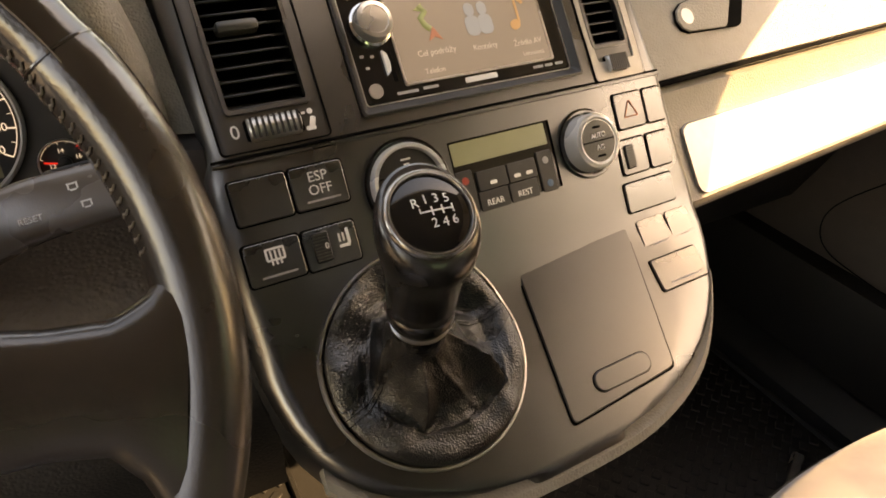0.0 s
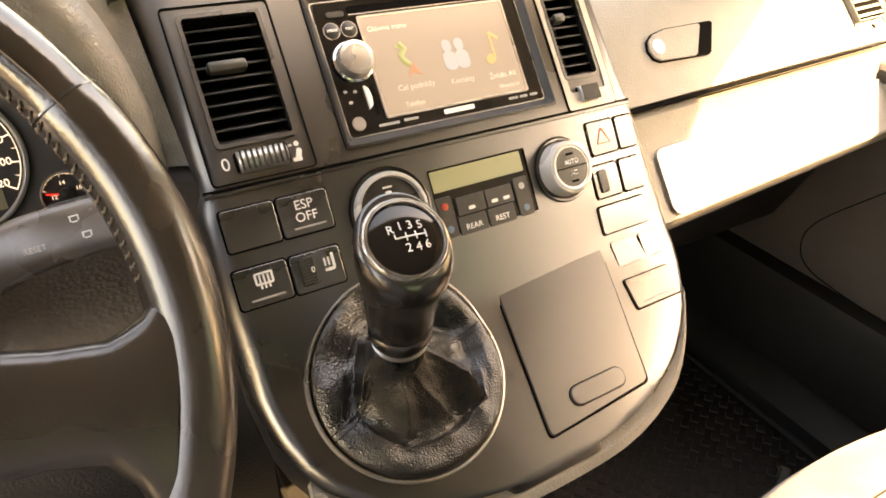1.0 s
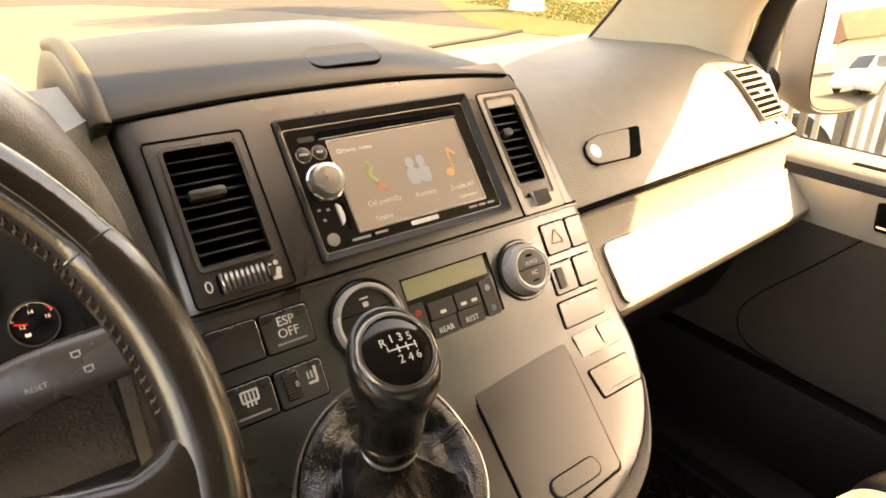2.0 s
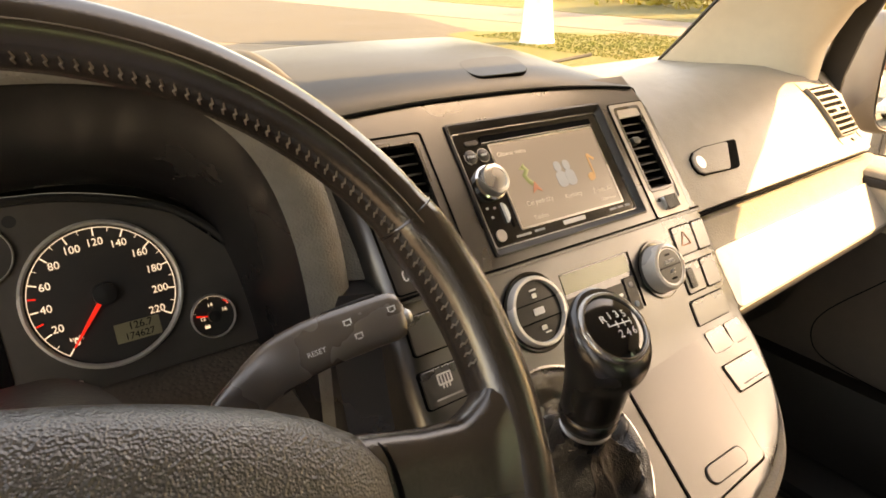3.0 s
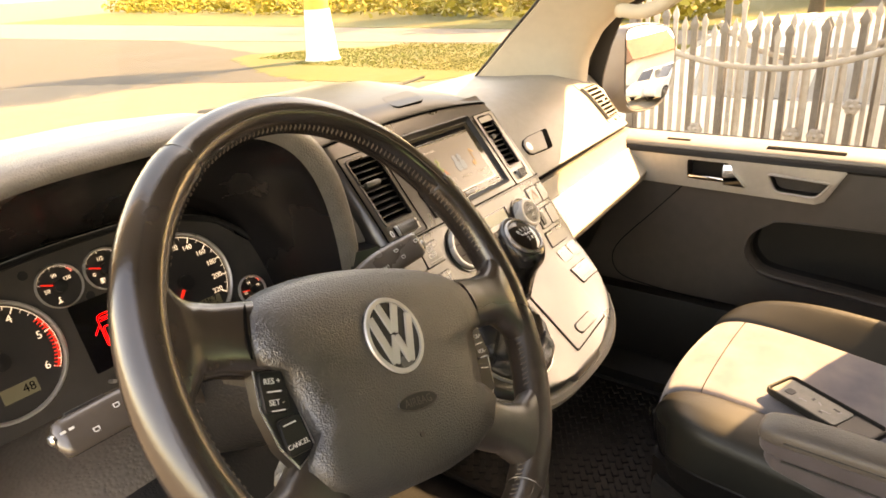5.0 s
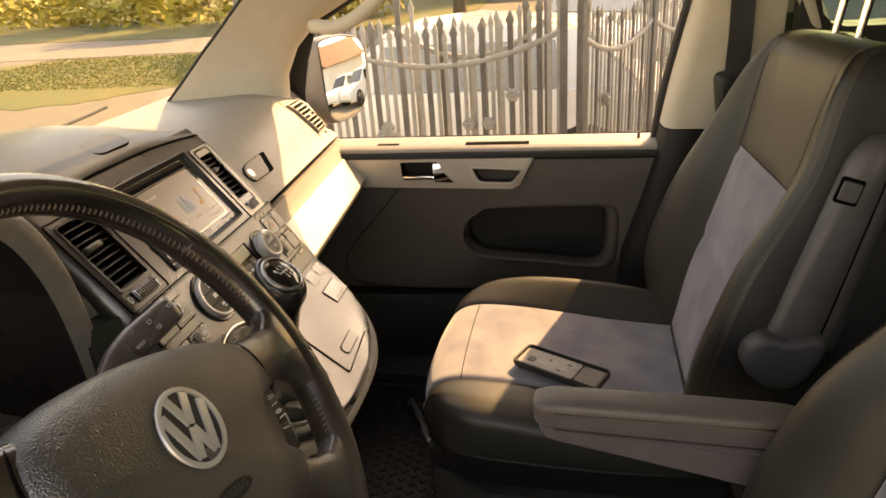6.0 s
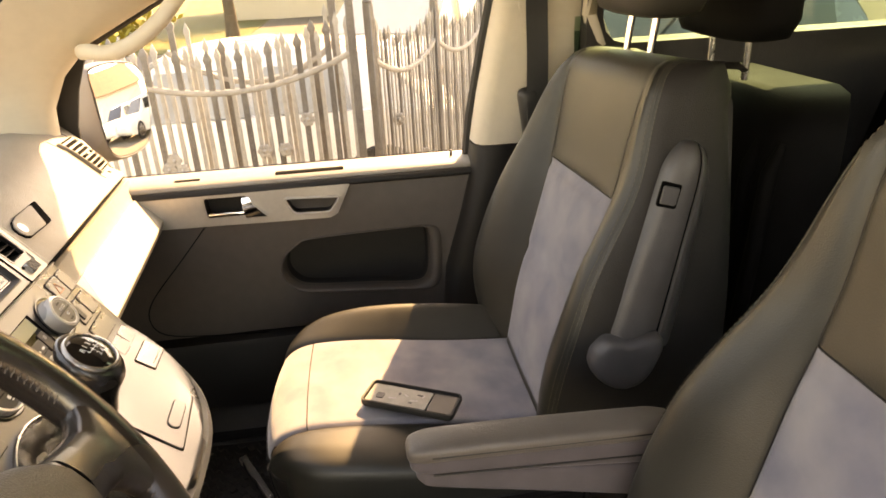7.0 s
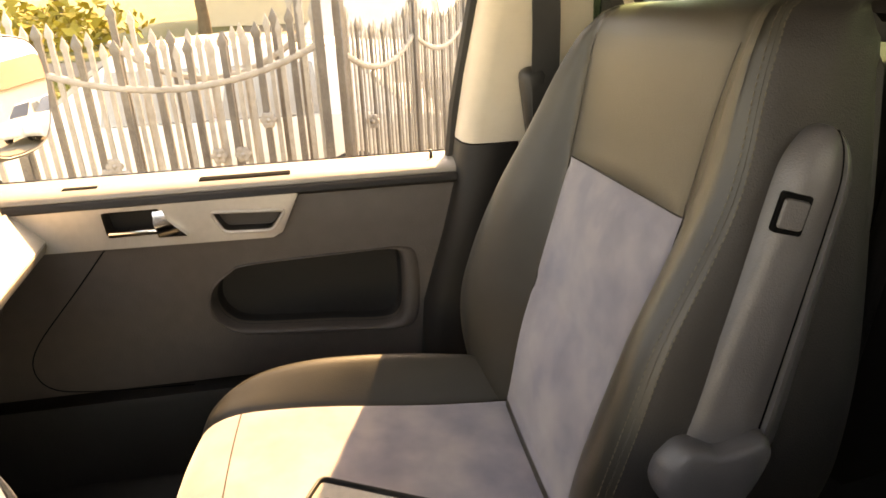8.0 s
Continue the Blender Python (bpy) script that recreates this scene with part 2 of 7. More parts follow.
def tube(points, radius, n=10, closed=False, flat=1.0, taper=None):
    """A tube along points; flat squeezes it, taper gives a radius factor per point."""
    pts = [Vector(p) for p in points]
    rings = []
    up = Vector((0, 0, 1))
    for i, p in enumerate(pts):
        a = pts[i - 1] if (i or closed) else pts[0]
        b = pts[(i + 1) % len(pts)] if (i + 1 < len(pts) or closed) else pts[-1]
        t = (b - a).normalized()
        s = t.cross(up)
        if s.length < 0.05:
            s = t.cross(Vector((0, 1, 0)))
        s.normalize()
        w = s.cross(t).normalized()
        r = radius * (taper[i] if taper else 1)
        rings.append([p + s * (r * math.cos(2 * math.pi * k / n)) + w * (r * flat * math.sin(2 * math.pi * k / n)) for k in range(n)])
    if closed:
        rings.append(rings[0])
        bm = loft(rings, cap=(False, False))
        bmesh.ops.remove_doubles(bm, verts=bm.verts, dist=1e-6)
        return bm
    return loft(rings)


def join(*bms):
    """Several bmeshes of one part as one."""
    out = bmesh.new()
    for b in bms:
        me = bpy.data.meshes.new("tmp")
        b.to_mesh(me)
        b.free()
        out.from_mesh(me)
        bpy.data.meshes.remove(me)
    return out


def lettering(text, size, depth=0.0002, align="CENTER"):
    """Text in the built-in font as a bmesh, centred, in the xy plane."""
    cu = bpy.data.curves.new("text", "FONT")
    cu.body, cu.size, cu.extrude, cu.align_x, cu.align_y = text, size, depth, align, "CENTER"
    cu.resolution_u = 3
    ob = bpy.data.objects.new("text", cu)
    me = bpy.data.meshes.new_from_object(ob)
    bm = bmesh.new()
    bm.from_mesh(me)
    bpy.data.objects.remove(ob)
    bpy.data.meshes.remove(me)
    bpy.data.curves.remove(cu)
    return bm


def spline(points, n):
    """Smooth curve through points (Catmull-Rom), n steps a span."""
    p = [Vector(q) for q in points]
    out = []
    for i in range(len(p) - 1):
        a, b, c, d = p[max(i - 1, 0)], p[i], p[i + 1], p[min(i + 2, len(p) - 1)]
        for k in range(n):
            t = k / n
            out.append(0.5 * ((2 * b) + (c - a) * t + (2 * a - 5 * b + 4 * c - d) * t * t + (3 * b - a - 3 * c + d) * t ** 3))
    out.append(p[-1])
    return out


def cut(ob, *cutters):
    """Cuts shapes (bmeshes in world space) out of an object's mesh."""
    base = BASE[ob.name]
    for bm in cutters:
        me = bpy.data.meshes.new("cutter")
        bmesh.ops.translate(bm, verts=bm.verts, vec=-base)
        bmesh.ops.recalc_face_normals(bm, faces=bm.faces)
        bm.to_mesh(me)
        bm.free()
        tool = bpy.data.objects.new("cutter", me)
        scene.collection.objects.link(tool)
        tool.location = base
        mod = ob.modifiers.new("cut", "BOOLEAN")
        mod.operation, mod.solver, mod.object = "DIFFERENCE", "EXACT", tool
        bpy.context.view_layer.update()
        dg = bpy.context.evaluated_depsgraph_get()
        me2 = bpy.data.meshes.new_from_object(ob.evaluated_get(dg))
        ob.modifiers.clear()
        old = ob.data
        ob.data = me2
        bpy.data.meshes.remove(old)
        bpy.data.objects.remove(tool)
        bpy.data.meshes.remove(me)
    for p in ob.data.polygons:
        p.use_smooth = True
    bm = bmesh.new()
    bm.from_mesh(ob.data)
    for e in bm.edges:
        if len(e.link_faces) == 2:
            e.smooth = e.calc_face_angle(0) < radians(35)
    bm.to_mesh(ob.data)
    bm.free()


# ---- setting outside ----
GZ = -0.60


def ragged(outline, step, sway, seed):
    """An outline with its long edges broken into short uneven ones."""
    rnd, out = random.Random(seed), []
    for (x0, y0), (x1, y1) in zip(outline, outline[1:] + outline[:1]):
        n = max(1, min(40, int(math.hypot(x1 - x0, y1 - y0) / step)))
        for k in range(n):
            j = sway if k else sway * 0.5
            out.append((x0 + (x1 - x0) * k / n + rnd.uniform(-j, j), y0 + (y1 - y0) * k / n + rnd.uniform(-j, j)))
    return out


def sheet(name, outline, z, material, label, category, thick=0.02):
    return solo(name, loft([[(x, y, z - thick) for x, y in outline], [(x, y, z) for x, y in outline]]), material, label, category, kind="structure")


sheet("ground", [(-400, -400), (400, -400), (400, 400), (-400, 400)], GZ, M["ground"], "pale dusty gravel yard in full sun", "ground", 0.5)
sheet("asphalt", ragged([(-14, 23), (-2, 21), (2.5, 19), (5.4, 14.6), (6.4, 11.6), (7.3, 9.2), (9.0, 9.4), (10.6, 15.5), (13.2, 24), (15, 60), (-14, 60)], 0.25, 0.06, 1), GZ + 0.004, M["asphalt"], "worn grey asphalt driveway", "driveway")
sheet("grass_verge", ragged([(7.25, 9.4), (7.4, 7.9), (7.9, 6.9), (8.7, 6.3), (9.0, 3.0), (13.4, 3.0), (12.7, 8.2), (12.2, 11.5), (11.2, 13.2), (10.0, 14.4), (9.3, 14.2), (8.4, 12.4), (7.6, 10.8)], 0.15, 0.10, 2), GZ + 0.008, M["grass"], "short sunlit grass verge", "grass")
sheet("road", [(12.8, 3.0), (12.8, 8.2), (12.5, 22.0), (13.2, 60), (21.5, 60), (18.4, 32), (15.7, 10), (15.2, 3.0)], GZ + 0.012, M["road"], "pale village road", "road")
sheet("meadow", [(15.3, 3.0), (15.8, 10), (18.5, 32), (21.6, 60), (200, 90), (200, 3.0)], GZ + 0.016, M["grass"], "dry yellow-green meadow", "meadow")

# ---- dashboard ----
YAW, ROLL = 4.5, -2.2
TURN = Matrix.Rotation(radians(ROLL), 4, "Z")
FU = plane_frame((0, 0.660, 0.781), 37.5, YAW) @ TURN
FM = plane_frame((0, 0.595, 0.690), 32.0, YAW) @ TURN
FL = plane_frame((0, 0.498, 0.572), 53.0, YAW) @ TURN

dashboard = thing("dashboard", (0, 0.9, 0.5), "charcoal moulded van dashboard with a lighter grained passenger fascia", "dashboard")


def dash_profile(x):
    """Section of the passenger side, from the underside over the face to the windscreen."""
    k = max(0.0, (x - 0.2) / 0.57)
    d, w = 0.045 * k, 0.010 * k
    return [(1.12, 0.52), (0.66 + d, 0.545), (0.612 + d, 0.554), (0.598 + d, 0.562), (0.594 + d, 0.576), (0.619 + d, 0.607 - w * 0.5), (0.644 + d, 0.640 - w), (0.652 + d, 0.655 - w), (0.657 + d, 0.672 - w),
            (0.672 + d, 0.672 - w), (0.672 + d, 0.681 - w), (0.664 + d, 0.684 - w), (0.680 + d * 1.2, 0.702 - w), (0.699 + d * 1.15, 0.724 - w * 0.5), (0.730 + d, 0.754), (0.772 + d * 0.8, 0.785),
            (0.84 + 0.03 * k, 0.808 - 0.014 * k), (0.90 + 0.01 * k, 0.812 - 0.02 * k), (1.0, 0.806 - 0.02 * k), (1.12, 0.785)]


def end_fall(x):
    """How far the fascia's end rounds away."""
    t = max(0.0, (x - 0.735) / 0.055)
    return 0.03 * (1 - math.sqrt(max(0.0, 1 - min(1.0, t) ** 2)))


def fascia_y(x, z):
    p = dash_profile(x)[11:]
    for (y0, z0), (y1, z1) in zip(p, p[1:]):
        if z0 <= z <= z1:
            return y0 + (y1 - y0) * (z - z0) / (z1 - z0) + end_fall(x)
    return p[0][0] + end_fall(x)


xs = [0.12 + 0.605 * i / 20 for i in range(21)] + [0.740, 0.752, 0.763, 0.772, 0.780, 0.786, 0.789]
rings = []
for x in xs:
    sh = end_fall(x)
    rings.append([(x, y + sh, z - sh * 0.25 * (1 if z > 0.6 else -1)) for y, z in dash_profile(x)])
fascia = part("passenger_fascia", loft(rings), M["dash"], dashboard, "light grey grained plastic fascia", smooth=50)
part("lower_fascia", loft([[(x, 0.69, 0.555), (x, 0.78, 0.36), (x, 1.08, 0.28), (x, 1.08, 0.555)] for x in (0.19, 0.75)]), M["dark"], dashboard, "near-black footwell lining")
sil = []
SX0, SX1, SR = 0.247, 0.778, 0.012
ends = [0.0, 0.0008, 0.0025, 0.005, 0.008, 0.012]
for x in [SX0 + d for d in ends] + [SX0 + (SX1 - SX0) * i / 16 for i in range(1, 16)] + [SX1 - d for d in ends[::-1]]:
    p = dash_profile(x)
    (y0, z0), (y1, z1) = p[4], p[6]
    d = max(0.0, SR - min(x - SX0, SX1 - x))
    e, a = 0.0025, 0.04 + (SR - math.sqrt(max(0.0, SR * SR - d * d))) / 0.085
    row = []
    for t in [a + (1 - 2 * a) * k / 8 for k in range(9)]:
        row.append((x, y0 + (y1 - y0) * t - e + end_fall(x), z0 + (z1 - z0) * t + e))
    row += [(x, y1 + 0.01 + end_fall(x), z1 - 0.004), (x, y0 + 0.014 + end_fall(x), z0 + 0.004)]
    sil.append(row)
part("decor_strip", loft(sil), M["silver"], dashboard, "brushed silver decor strip")

part("fascia_seam", tube([(x, dash_profile(x)[11][0] - 0.0005 + end_fall(x), dash_profile(x)[11][1] - 0.0045) for x in [0.20 + 0.545 * k / 20 for k in range(21)]], 0.0032, 6, taper=[1.0 - 0.6 * k / 20 for k in range(21)]), M["gap"], dashboard, "dark shut line above the strip")
# glove box latch: slanted recess, pale pull with a round lock
FG = plane_frame((0.30, 0.7062, 0.722), 41, 5)
lo_ = [(-0.0254, 0.003), (-0.0217, 0.0137), (-0.010, 0.0210), (0.010, 0.0240), (0.087, 0.0215), (0.0915, 0.019), (0.071, -0.0145), (0.066, -0.0168), (-0.012, -0.0121), (-0.0214, -0.0071)]
latch = part("glovebox_latch", at(slab(lo_[::-1], -0.012, 0.0022), FG), M["gap"], dashboard, "dark latch recess")
pl_ = [(-0.0245, 0.003), (-0.021, 0.013), (-0.010, 0.0200), (0.010, 0.0230), (0.064, 0.0210), (0.068, 0.0185), (0.047, -0.0125), (0.043, -0.0150), (-0.012, -0.0112), (-0.0205, -0.0065)]
part("pull", at(slab(pl_[::-1], 0, 0.0040, 0.0012), FG), M["dash"], latch, "pale latch pull")
part("lock", at(lathe([(0.0001, 0.006), (0.0085, 0.006), (0.0092, 0.005), (0.0092, 0.003)], 20), FG @ shift(-0.009, 0.005, -0.0014)), M["ringmetal"], latch, "round key lock")


def air_vent(name, f, w, h, n, depth, along=True):
    """A louvred outlet: well, frame, slats and a slider."""
    v = thing(name, f.translation, "black louvred air vent set in the dashboard", "air vent", "dashboard air vents")
    o, i = rrect(w + 0.006, h + 0.006, 0.004), rrect(w, h, 0.003)
    part("frame", at(frame_ring(o, i, -0.004, 0.0022), f), M["console"], v)
    z0 = -depth
    well = loft([[(x, y, 0) for x, y in i], [(x, y, z0) for x, y in i]], cap=(False, True))
    part("well", at(well, f), M["gap"], v)
    for k in range(n):
        t = (k + 0.5) / n - 0.5
        b = rbox(w - 0.001, 0.0016, depth * 0.55, 0.0005, 1) if along else rbox(0.0016, h - 0.001, depth * 0.55, 0.0005, 1)
        tilt = Matrix.Rotation(radians(22), 4, "X") if along else Matrix.Rotation(radians(15), 4, "Y")
        m = shift(0, t * h, -depth * 0.32) if along else shift(t * w, 0, -depth * 0.32)
        part("slat", at(b, f @ m @ tilt), M["black"], v)
    return v


VL = FU @ shift(-0.1755, 0.0025)
VR = FU @ shift(0.1305, 0.0025)

# console shell: rows down the panel with its left and right limits; openings for vents, radio and climate unit
COLS = [-0.2025, -0.1485, -0.113, -0.051, 0.046, 0.089, 0.1125, 0.1485]
ROWS_C = [("U", 0.088, -0.232, 0.158), ("U", 0.059, -0.228, 0.170), ("U", 0.0485, -0.226, 0.174), ("U", -0.0435, -0.222, 0.178), ("U", -0.064, -0.222, 0.179), ("U", -0.073, -0.223, 0.181),
          ("M", 0.030, -0.226, 0.184), ("M", 0.0165, -0.227, 0.186), ("M", -0.039, -0.228, 0.190), ("M", -0.066, -0.227, 0.194), ("M", -0.092, -0.2265, 0.195), ("L", 0.046, -0.225, 0.194), ("L", 0.030, -0.223, 0.189), ("L", 0.012, -0.220, 0.181),
          ("L", -0.010, -0.213, 0.169), ("L", -0.028, -0.203, 0.154), ("L", -0.045, -0.186, 0.135), ("L", -0.058, -0.166, 0.114), ("L", -0.070, -0.14, 0.088), ("L", -0.079, -0.11, 0.056), ("L", -0.084, -0.075, 0.02)]
FRAMES = {"U": FU, "M": FM, "L": FL}
RAD, RADL = 0.011, 0.015
bm = bmesh.new()
grid = []
for key, v, a, b in ROWS_C:
    f = FRAMES[key]
    lo, hi = a + RADL, b - RAD
    cols = COLS if lo < COLS[0] - 0.004 and hi > COLS[-1] + 0.004 else [lo + (hi - lo) * (q + 1) / 9 for q in range(8)]
    if key == "L":
        cols = [lo + (hi - lo) * (q + 1) / 9 for q in range(8)]
    row = [Vector((a + 0.004, v, -0.09))]
    row += [Vector((lo - RADL * math.cos(radians(t)), v, -RADL + RADL * math.sin(radians(t)))) for t in (0, 22, 45, 68, 90)]
    row += [Vector((c, v, 0)) for c in cols]
    row += [Vector((hi + RAD * math.cos(radians(t)), v, -RAD + RAD * math.sin(radians(t)))) for t in (90, 68, 45, 22, 0)]
    row += [Vector((b - 0.004, v, -0.09))]
    grid.append([f @ p for p in row])
last = grid[-1]
f = FL.to_3x3()
for dv, dn in ((-0.005, -0.003), (-0.008, -0.010), (-0.004, -0.09)):
    grid.append([p + f @ Vector((0, dv, dn if 0 < i < len(last) - 1 else 0)) for i, p in enumerate(last)])
vs = [[bm.verts.new(p) for p in row] for row in grid]
for r in range(len(vs) - 1):
    for c in range(len(vs[0]) - 1):
        q = c - 6
        if (r == 2 and q in (0, 6)) or (r in (1, 2, 3) and q in (2, 3, 4)) or (r == 7 and q == 3):
            continue
        bm.faces.new((vs[r][c], vs[r + 1][c], vs[r + 1][c + 1], vs[r][c + 1]))
bmesh.ops.recalc_face_normals(bm, faces=bm.faces)
console = part("centre_console", bm, M["console"], dashboard, "satin charcoal plastic centre console", smooth=60)
# groove between the radio panel and the switch panel
part("panel_seam", tube([FM @ Vector((-0.222 + 0.4 * k / 20, 0.0375, 0.0005)) for k in range(21)], 0.0011, 6), M["gap"], dashboard)
part("bright_bead", tube([FM @ Vector((-0.222 + 0.4 * k / 20, 0.0345, 0.0004)) for k in range(21)], 0.0014, 6), M["console"], dashboard)
# pale lip below the console
lip = [(-0.21, -0.03), (-0.17, -0.068), (-0.115, -0.090), (-0.04, -0.097), (0.045, -0.094), (0.11, -0.073), (0.15, -0.04), (0.178, 0.0)]
lp = spline([(*q, 0) for q in lip], 6)
rings = []
for q in lp:
    u, v = q.x, q.y
    rings.append([FL @ Vector((u, v + 0.004, -0.006)), FL @ Vector((u, v - 0.003, -0.009)), FL @ Vector((u * 1.0, v - 0.005, -0.022)), FL @ Vector((u * 0.97, v + 0.02, -0.05)), FL @ Vector((u * 0.97, v + 0.03, -0.02))])
part("lower_trim", loft(rings), M["dash"], dashboard, "grained plastic lip under the console")
# storage box lid with a finger pull
quad = [(-0.014, 0.064), (0.104, 0.066), (0.084, -0.057), (-0.026, -0.064)]


def soft_quad(q, r=0.006, grow=0.0):
    out = []
    cx, cy = sum(p[0] for p in q) / 4, sum(p[1] for p in q) / 4
    for i in range(4):
        p, a, b = Vector(q[i]), Vector(q[i - 1]), Vector(q[(i + 1) % 4])
        g = (p - Vector((cx, cy))).normalized() * grow
        d1, d2 = (a - p).normalized(), (b - p).normalized()
        for k in range(5):
            t = k / 4
            s = p + d1 * r * (1 - t) ** 2 + d2 * r * t ** 2
            out.append(tuple(s + g))
    return out


box = part("storage_lid_gap", at(slab(soft_quad(quad, grow=0.0022), -0.002, 0.0006), FL), M["gap"], dashboard, "dark gap round the lid")
lid = part("storage_lid", at(slab(soft_quad(quad), 0, 0.0022, 0.0012), FL), M["console"], dashboard, "smooth storage box lid")
part("finger_pull", at(slab(rrect(0.058, 0.0165, 0.008, 6), 0, 0.0042, 0.0016), FL @ shift(0.034, -0.0435, 0, 0.5)), M["console"], lid)
part("pull_shadow", at(slab(rrect(0.0595, 0.018, 0.0088, 6), 0, 0.0026), FL @ shift(0.034, -0.0435, 0, 0.5)), M["gap"], lid)

# hood over the console: a smooth shell whose ends roll down, and its small lid
def hood_line(u):
    """Height of the hood's front seam up the panel."""
    return 0.0862 - 0.0082 * max(0.0, (-0.075 - u) / 0.162) ** 2 - 0.0118 * max(0.0, (u + 0.03) / 0.1825) ** 2


HOOD = ((0.0, 0.0), (0.003, 0.0045), (0.010, 0.0115), (0.020, 0.0180), (0.038, 0.0255), (0.078, 0.034), (0.138, 0.038), (0.228, 0.028), (0.308, 0.004))
hood = []
stations = [(-0.237, -0.008, 0.034), (-0.237, -0.007, 0.014), (-0.237, -0.0035, 0.0035)] + [(-0.237 + 0.3895 * i / 28, 0.0, 0.0) for i in range(29)] + [(0.1525, 0.008, 0.003), (0.1525, 0.016, 0.011), (0.1525, 0.022, 0.026), (0.1525, 0.026, 0.055)]
for u, du, drop in stations:
    p = FU @ Vector((u, hood_line(u), 0.0015))
    k = 1 - 0.80 * max(0.0, (u - 0.0) / 0.1525) ** 1.7
    x, y, z = p.x + du, p.y + drop * 0.25, p.z - drop
    hood.append([(x, 1.10, 0.74), (x, y + 0.020, z - 0.03), (x, y + 0.003, z - 0.004)] + [(x, y + a, z + h * k - (1 - k) * 0.10 * max(0.0, a - 0.02)) for a, h in HOOD] + [(x, 1.10, z - 0.035 - (1 - k) * 0.04)])
part("centre_hood", loft(hood), M["hood"], dashboard, "satin slate-grey hood pad", smooth=60)
part("hood_seam", tube([FU @ Vector((u, hood_line(u) - 0.0022, 0.0012)) for u in [-0.234 + 0.386 * k / 24 for k in range(25)]], 0.0015, 6), M["gap"], dashboard)
hr = [Vector(q) + Vector((0.002, 0, -0.0025)) for q in hood[3][3:11]]
part("hood_rim", tube(spline(hr, 4), 0.0075, 12), M["hoodrim"], dashboard, "rounded olive edge roll of the hood", smooth=70)
FH = plane_frame((-0.022, 0.7340, 0.8702), 67, 4) @ TURN
part("hood_lid_gap", at(slab(rrect(0.0750, 0.0330, 0.014, 6), -0.004, 0.0003), FH), M["gap"], dashboard)
part("hood_lid", at(slab(rrect(0.0736, 0.0316, 0.0135, 6), -0.002, 0.0012, 0.0006), FH), M["hood"], dashboard)

# driver's side: cowl, knee panel
CX = -0.495


def cowl_ring(y, hw, top, bot, thick):
    """Arch section of the instrument cowl at one depth: outer then inner line."""
    outer, inner = [], []
    for k in range(61):
        a = math.pi * k / 60
        ca, sa = math.cos(a), math.sin(a)
        px = abs(ca) ** 0.5 * (1 if ca > 0 else -1)
        pz = abs(sa) ** 0.52
        outer.append((CX + (hw + thick * (2.0 if ca > 0 else 1.0)) * px, y, bot + (top + thick - bot) * pz))
        inner.append((CX + hw * px, y, bot + (top - bot) * pz))
    return outer + inner[::-1]


rings = []
for (y, hw, top, th) in ((1.08, 0.225, 0.845, 0.02), (0.90, 0.225, 0.882, 0.02), (0.76, 0.225, 0.900, 0.02), (0.660, 0.225, 0.906, 0.02), (0.638, 0.226, 0.908, 0.017), (0.629, 0.226, 0.908, 0.012), (0.628, 0.226, 0.907, 0.006)):
    rings.append(cowl_ring(y, hw, top, 0.59, th)[:61])
for (y, hw, top, th) in ((0.634, 0.224, 0.908, 0.0), (0.645, 0.222, 0.905, 0.0), (0.70, 0.220, 0.878, 0.0), (0.76, 0.218, 0.843, 0.0), (0.81, 0.214, 0.805, 0.0)):
    rings.append(cowl_ring(y, hw, top, 0.59, th)[:61])
part("instrument_cowl", loft(rings[:8], cap=(False, False), close=False), M["dash_dark"], dashboard, "dark grained instrument cowl", smooth=70)
part("cowl_lining", loft(rings[7:], cap=(False, False), close=False), M["smooth_dark"], dashboard, "smooth black cowl lining", smooth=70)
# wall between cowl and console
part("side_cheek", loft([[(-0.262, 0.655, 0.735), (-0.222, 0.640, 0.735), (-0.222, 0.75, 0.735), (-0.262, 0.8, 0.735)], [(-0.262, 0.66, 0.76), (-0.224, 0.648, 0.755), (-0.222, 0.75, 0.74), (-0.262, 0.8, 0.76)], [(-0.275, 0.68, 0.845), (-0.234, 0.71, 0.853), (-0.232, 0.8, 0.86), (-0.275, 0.85, 0.85)]]), M["dash_dark"], dashboard)
part("column_side", loft([[(-0.262, 0.60, 0.60), (-0.222, 0.585, 0.60), (-0.222, 0.75, 0.60), (-0.262, 0.8, 0.60)], [(-0.262, 0.633, 0.733), (-0.222, 0.617, 0.733), (-0.222, 0.75, 0.733), (-0.262, 0.8, 0.733)]]), M["smooth_dark"], dashboard)
part("knee_panel", loft([[(x, 0.655, 0.605), (x, 0.600, 0.585), (x, 0.575, 0.53), (x, 0.60, 0.40), (x, 0.70, 0.33), (x, 1.05, 0.33), (x, 1.05, 0.60)] for x in (-0.80, -0.6, -0.4, -0.215)]), M["dark"], dashboard, "dark grained knee panel", smooth=50)
part("cluster_shelf", loft([[(x, 0.79, 0.645), (x, 0.66, 0.618), (x, 0.64, 0.60), (x, 0.80, 0.60)] for x in (-0.78, -0.235)]), M["shelfgrain"], dashboard, "coarse-grained shelf under the dials")
part("windscreen_shelf", loft([[(x, 0.88, 0.79), (x, 1.0, 0.80), (x, 1.12, 0.782), (x, 1.12, 0.74), (x, 0.88, 0.74)] for x in (-0.80, 0.2)]), M["hood"], dashboard)

# vents
v1 = air_vent("air_vent", VL, 0.054, 0.092, 10, 0.034)
v2 = air_vent("air_vent", VR, 0.036, 0.092, 10, 0.034)
